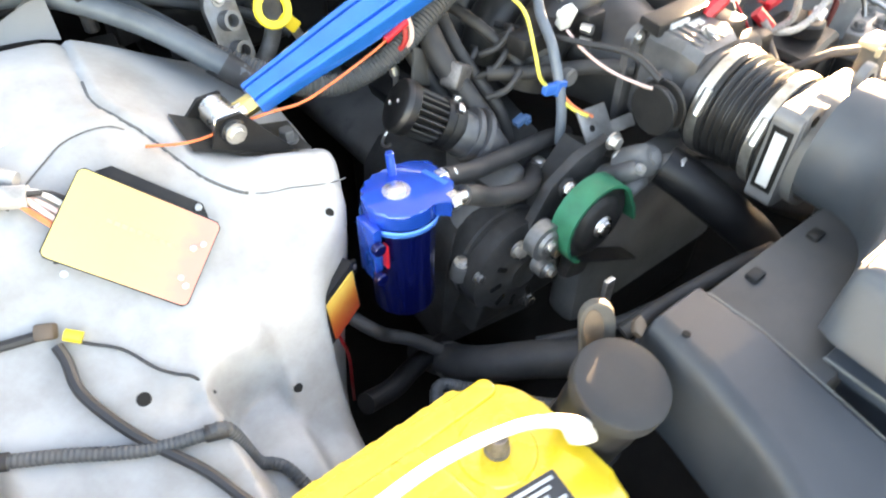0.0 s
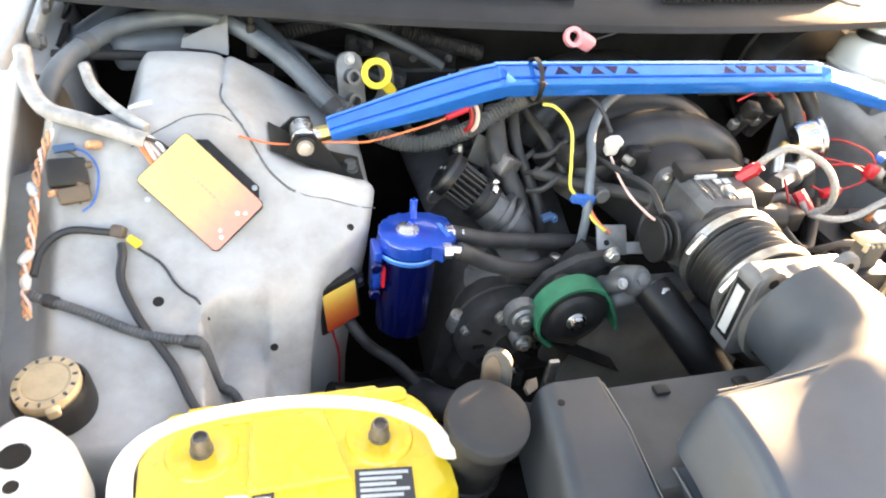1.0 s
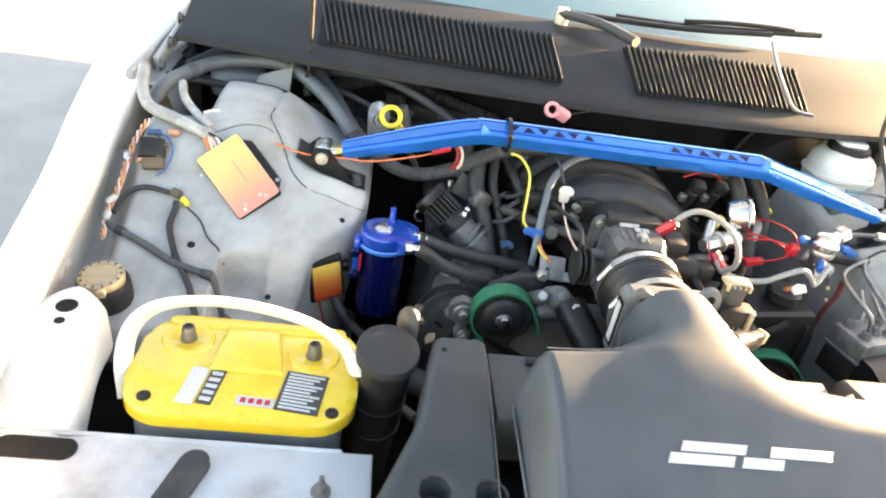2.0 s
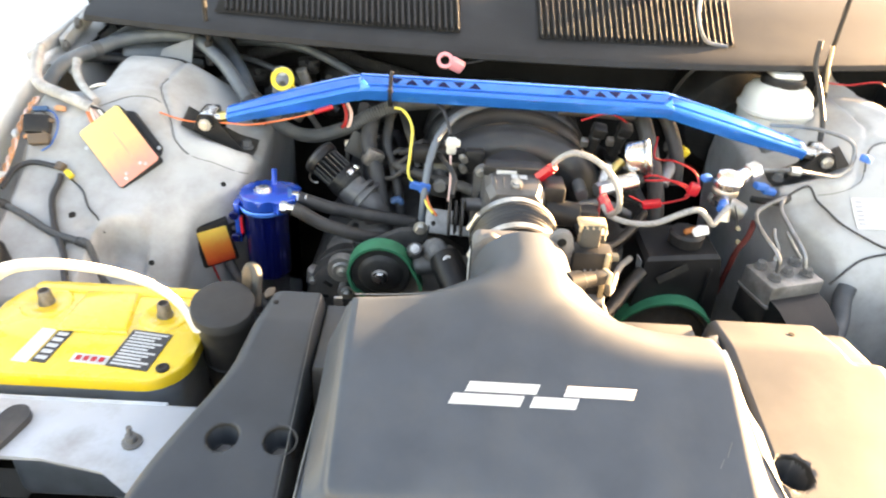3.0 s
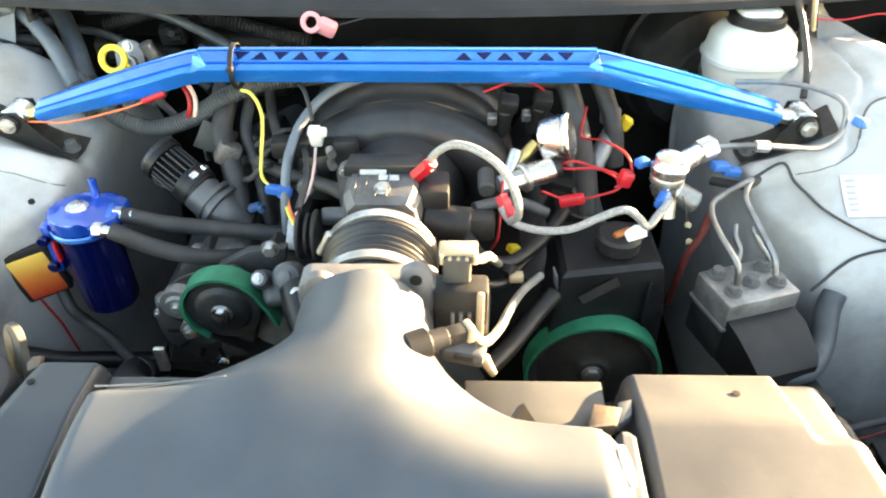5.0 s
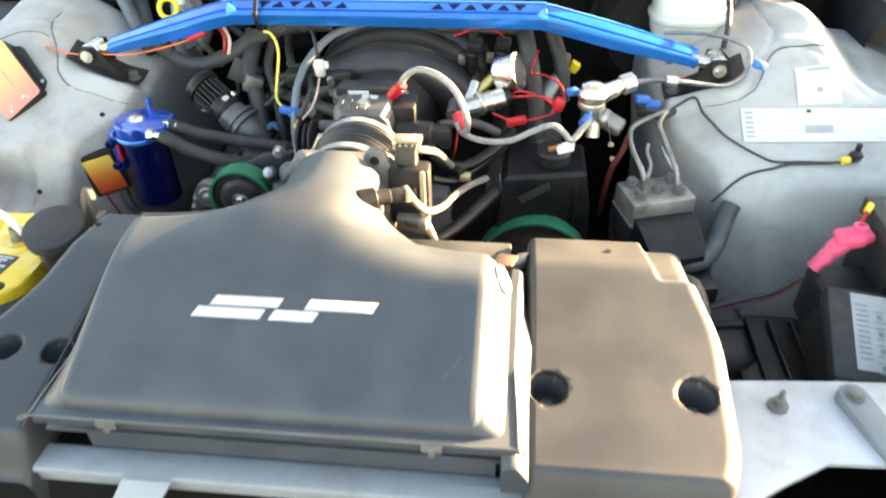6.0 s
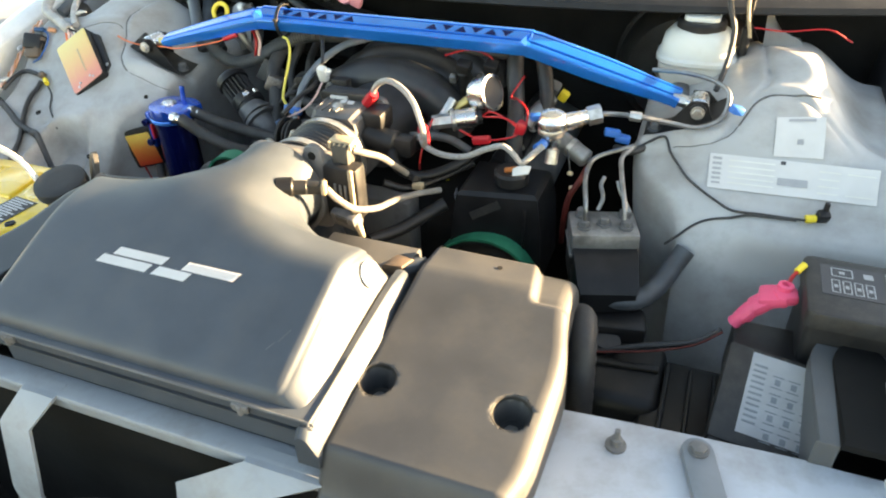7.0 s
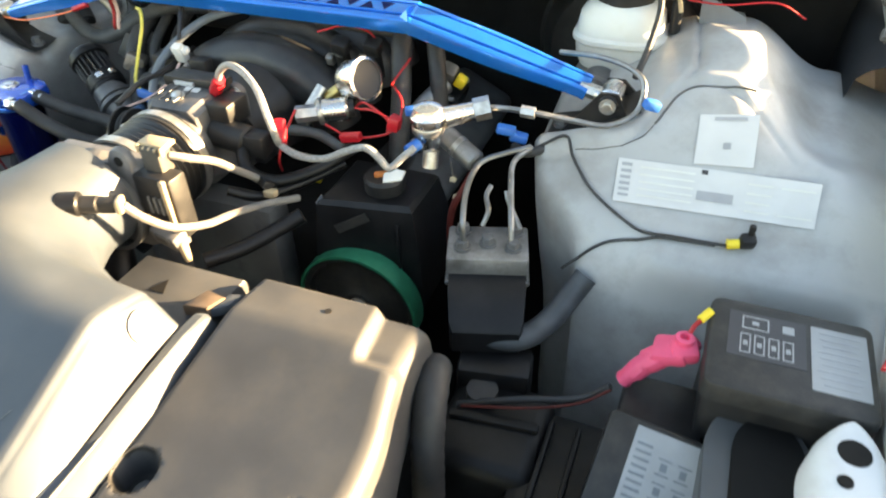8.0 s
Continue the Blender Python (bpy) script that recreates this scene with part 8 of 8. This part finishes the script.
solo("red_splice", box((0.016, 0.016, 0.020), pose(0.266, -0.096, 0.930, 0, 15, 0), 0.004), REDPLASTIC, "red splice clip on the solenoid wires", "connector", "red splices")
wire("red_sleeve", [(0.372, -0.105, 0.885), (0.363, -0.118, 0.864), (0.351, -0.122, 0.838), (0.346, -0.121, 0.800), (0.344, -0.115, 0.75)], 0.0045, DARKRED, "dull dark red sleeve beside the steering reservoir", "wiring")
# injectors, rails and dark hoses on the driver side
for k, (x, y) in enumerate(((0.125, 0.045), (0.170, 0.055))):
    inj = thing("injector", (x, y, 0.92), "black fuel injector with plug and steel clip", "injector", "injectors")
    part("body", rod((x, y, 0.915), (x + 0.006, y - 0.02, 0.960), 0.011, 14, None, None, 0.002), BLACK, inj)
    part("plug", box((0.024, 0.022, 0.020), pose(x + 0.008, y - 0.022, 0.968, 20, 10, 0), 0.004), BLACK, inj)
    part("clip", box((0.012, 0.012, 0.014), pose(x - 0.012, y - 0.02, 0.945, 20, 0, 0), 0.002), STEEL, inj)
wire("crossover_hose", [(0.205, 0.085, 0.990), (0.215, 0.045, 0.968), (0.228, 0.010, 0.925), (0.236, -0.02, 0.885), (0.24, -0.04, 0.84)], 0.014, RUBBER, "black rubber hose beside the intake", "hose", "driver hoses")
wire("crossover_hose", [(0.245, 0.085, 0.995), (0.262, 0.055, 0.965), (0.275, 0.03, 0.925), (0.28, 0.02, 0.88)], 0.012, RUBBER, "black rubber hose beside the intake", "hose", "driver hoses")
wire("vacuum_hose", [(0.088, -0.112, 0.897), (0.115, -0.095, 0.894), (0.145, -0.085, 0.888), (0.18, -0.085, 0.872)], 0.007, LOOM, "grey vacuum hose beside the throttle body", "hose", "vacuum hoses")
wire("vacuum_hose", [(0.075, -0.155, 0.900), (0.095, -0.18, 0.878), (0.13, -0.17, 0.862), (0.17, -0.13, 0.866), (0.20, -0.09, 0.88)], 0.008, JET, "black vacuum hose beside the throttle body", "hose", "vacuum hoses")
wire("vacuum_hose", [(0.09, -0.22, 0.87), (0.12, -0.20, 0.855), (0.15, -0.15, 0.85), (0.19, -0.10, 0.86)], 0.006, JET, "black vacuum hose beside the throttle body", "hose", "vacuum hoses")
wire("sensor_lead", [(0.080, -0.285, 0.955), (0.092, -0.270, 0.945), (0.100, -0.240, 0.925), (0.108, -0.215, 0.900), (0.115, -0.19, 0.875)], 0.0048, SLEEVE, "pale sleeved lead from the airflow plug", "wire", "airflow leads")
wire("sensor_lead", [(0.080, -0.364, 0.939), (0.088, -0.350, 0.915), (0.098, -0.325, 0.888), (0.112, -0.290, 0.872), (0.122, -0.262, 0.868), (0.140, -0.22, 0.860), (0.165, -0.18, 0.850)], 0.0048, SLEEVE, "pale sleeved lead from the neck sensor", "wire", "airflow leads")
wire("lower_lead", [(0.10, -0.30, 0.82), (0.13, -0.26, 0.82), (0.16, -0.22, 0.83), (0.18, -0.2, 0.84)], 0.010, JET, "dark lead below the airflow meter", "wire", "airflow leads")
for k, (x, y, z) in enumerate(((0.135, -0.195, 0.860), (0.140, -0.098, 0.826), (0.128, -0.190, 0.868))):
    solo("small_plug", box((0.016, 0.012, 0.010), pose(x, y, z, 0, 20 * k, 30 * k), 0.002), (TAN, YELLOWPLASTIC, BLACK)[k], ("tan", "yellow", "black")[k] + " plug on the leads behind the cover", "connector", "small plugs")
wire("fuel_pipe", [(0.07, 0.07, 0.978), (0.12, 0.055, 0.985), (0.17, 0.05, 0.985), (0.20, 0.06, 0.98)], 0.007, RUBBER, "black pipe below the blue brace", "pipe")
for x, y, z in ((0.347, -0.108, 0.872), (0.352, -0.112, 0.850)):
    solo("loose_terminal", slab([(-0.004, -0.003), (0.003, -0.004), (0.005, 0.001), (0.0, 0.004), (-0.004, 0.002)], 0, 0.003, pose(x, y, z, 60, 10, 20), 0.0008), TAN, "small pale loose wire terminal", "connector", "loose terminals")
wire("terminal_wire", [(0.338, -0.095, 0.905), (0.343, -0.103, 0.890), (0.347, -0.108, 0.874)], 0.0011, BLACKWIRE, "thin dark wire with a loose terminal")
# driver tower wires
dc = thing("fender_plug", on_tower(1, 0.690, -0.124), "black sensor plug with yellow seal on the tower", "connector")
part("plug", box((0.016, 0.014, 0.016), Matrix.Translation(on_tower(1, 0.692, -0.122, 0.009)) @ Euler((0.4, 0, 0.3)).to_matrix().to_4x4(), 0.003), BLACK, dc)
part("pin", box((0.007, 0.007, 0.014), Matrix.Translation(on_tower(1, 0.694, -0.119, 0.020)), 0.002), BLACK, dc)
part("seal", rod(on_tower(1, 0.684, -0.125, 0.007), on_tower(1, 0.672, -0.128, 0.007), 0.0055, 12), YELLOWPLASTIC, dc, "yellow seal")
wire("thin_wire", [(0.440, -0.050, 0.905)] + tw([(0.470, -0.045), (0.512, -0.091), (0.577, -0.125), (0.627, -0.128), (0.672, -0.127)], 0.004), 0.0018, BLACKWIRE, "thin black wire across the silver tower", "wire", "driver tower wires")
wire("thin_wire", tw([(0.500, -0.150), (0.544, -0.135), (0.599, -0.132), (0.661, -0.129)], 0.004), 0.0018, BLACKWIRE, "thin black wire across the silver tower", "wire", "driver tower wires")
wire("tower_hose", [(0.460, -0.02, 0.895), (0.442, -0.05, 0.900), (0.425, -0.055, 0.895), (0.40, -0.02, 0.88)], 0.006, RUBBER, "short black hose at the tower's edge", "hose")
wire("red_fender_wire", [(0.80, -0.30, 0.895), (0.815, -0.26, 0.905), (0.825, -0.20, 0.92)], 0.002, REDWIRE, "thin red wire beside the fuse box")

# ---- wipers ----
for x0, x1 in ((-0.075, 0.045),):
    wp = thing("windshield_wiper", (x0, cowl_y(x0) + 0.30, 1.13), "black wiper folded on the cowl", "wiper", "wipers")
    y0 = cowl_y(x0) + 0.285
    part("arm", tube([(x0, y0, 1.146), ((x0 + x1) / 2, y0 - 0.06, 1.150), (x1, y0 - 0.135, 1.140)], 0.014, 8, 14, None, 0, 0.006, 0.7), SHROUD, wp)
    part("pivot", lathe([(0, 0.02), (0.012, 0.018), (0.014, 0.0), (0.014, -0.03)], Matrix.Translation((x0, y0, 1.140)), 18), STEEL if x0 < 0 else BLACK, wp)
    part("blade", tube([(x0, y0 + 0.01, 1.148), (x0 + 0.25, y0 + 0.015, 1.150), (x0 + 0.48, y0 + 0.05, 1.160)], 0.006, 8, 8), BLACK, wp)
wire("washer_pipe", [(0.395, 0.43, 1.15), (0.330, 0.26, 1.135), (0.306, 0.17, 1.118), (0.310, 0.125, 1.098), (0.345, 0.120, 1.092)], 0.0034, PIPE, "bare bent metal pipe over the cowl", "pipe")
wp = thing("windshield_wiper", (0.05, 0.45, 1.13), "black wiper at rest on the windshield", "wiper", "wipers")
part("blade", tube([(0.05, 0.45, 1.15), (0.20, 0.455, 1.152), (0.38, 0.48, 1.16), (0.55, 0.52, 1.165)], 0.007, 8, 8), BLACK, wp)
part("bow", tube([(0.20, 0.452, 1.162), (0.30, 0.462, 1.170), (0.40, 0.480, 1.172), (0.47, 0.498, 1.170)], 0.005, 8, 8), BLACK, wp)
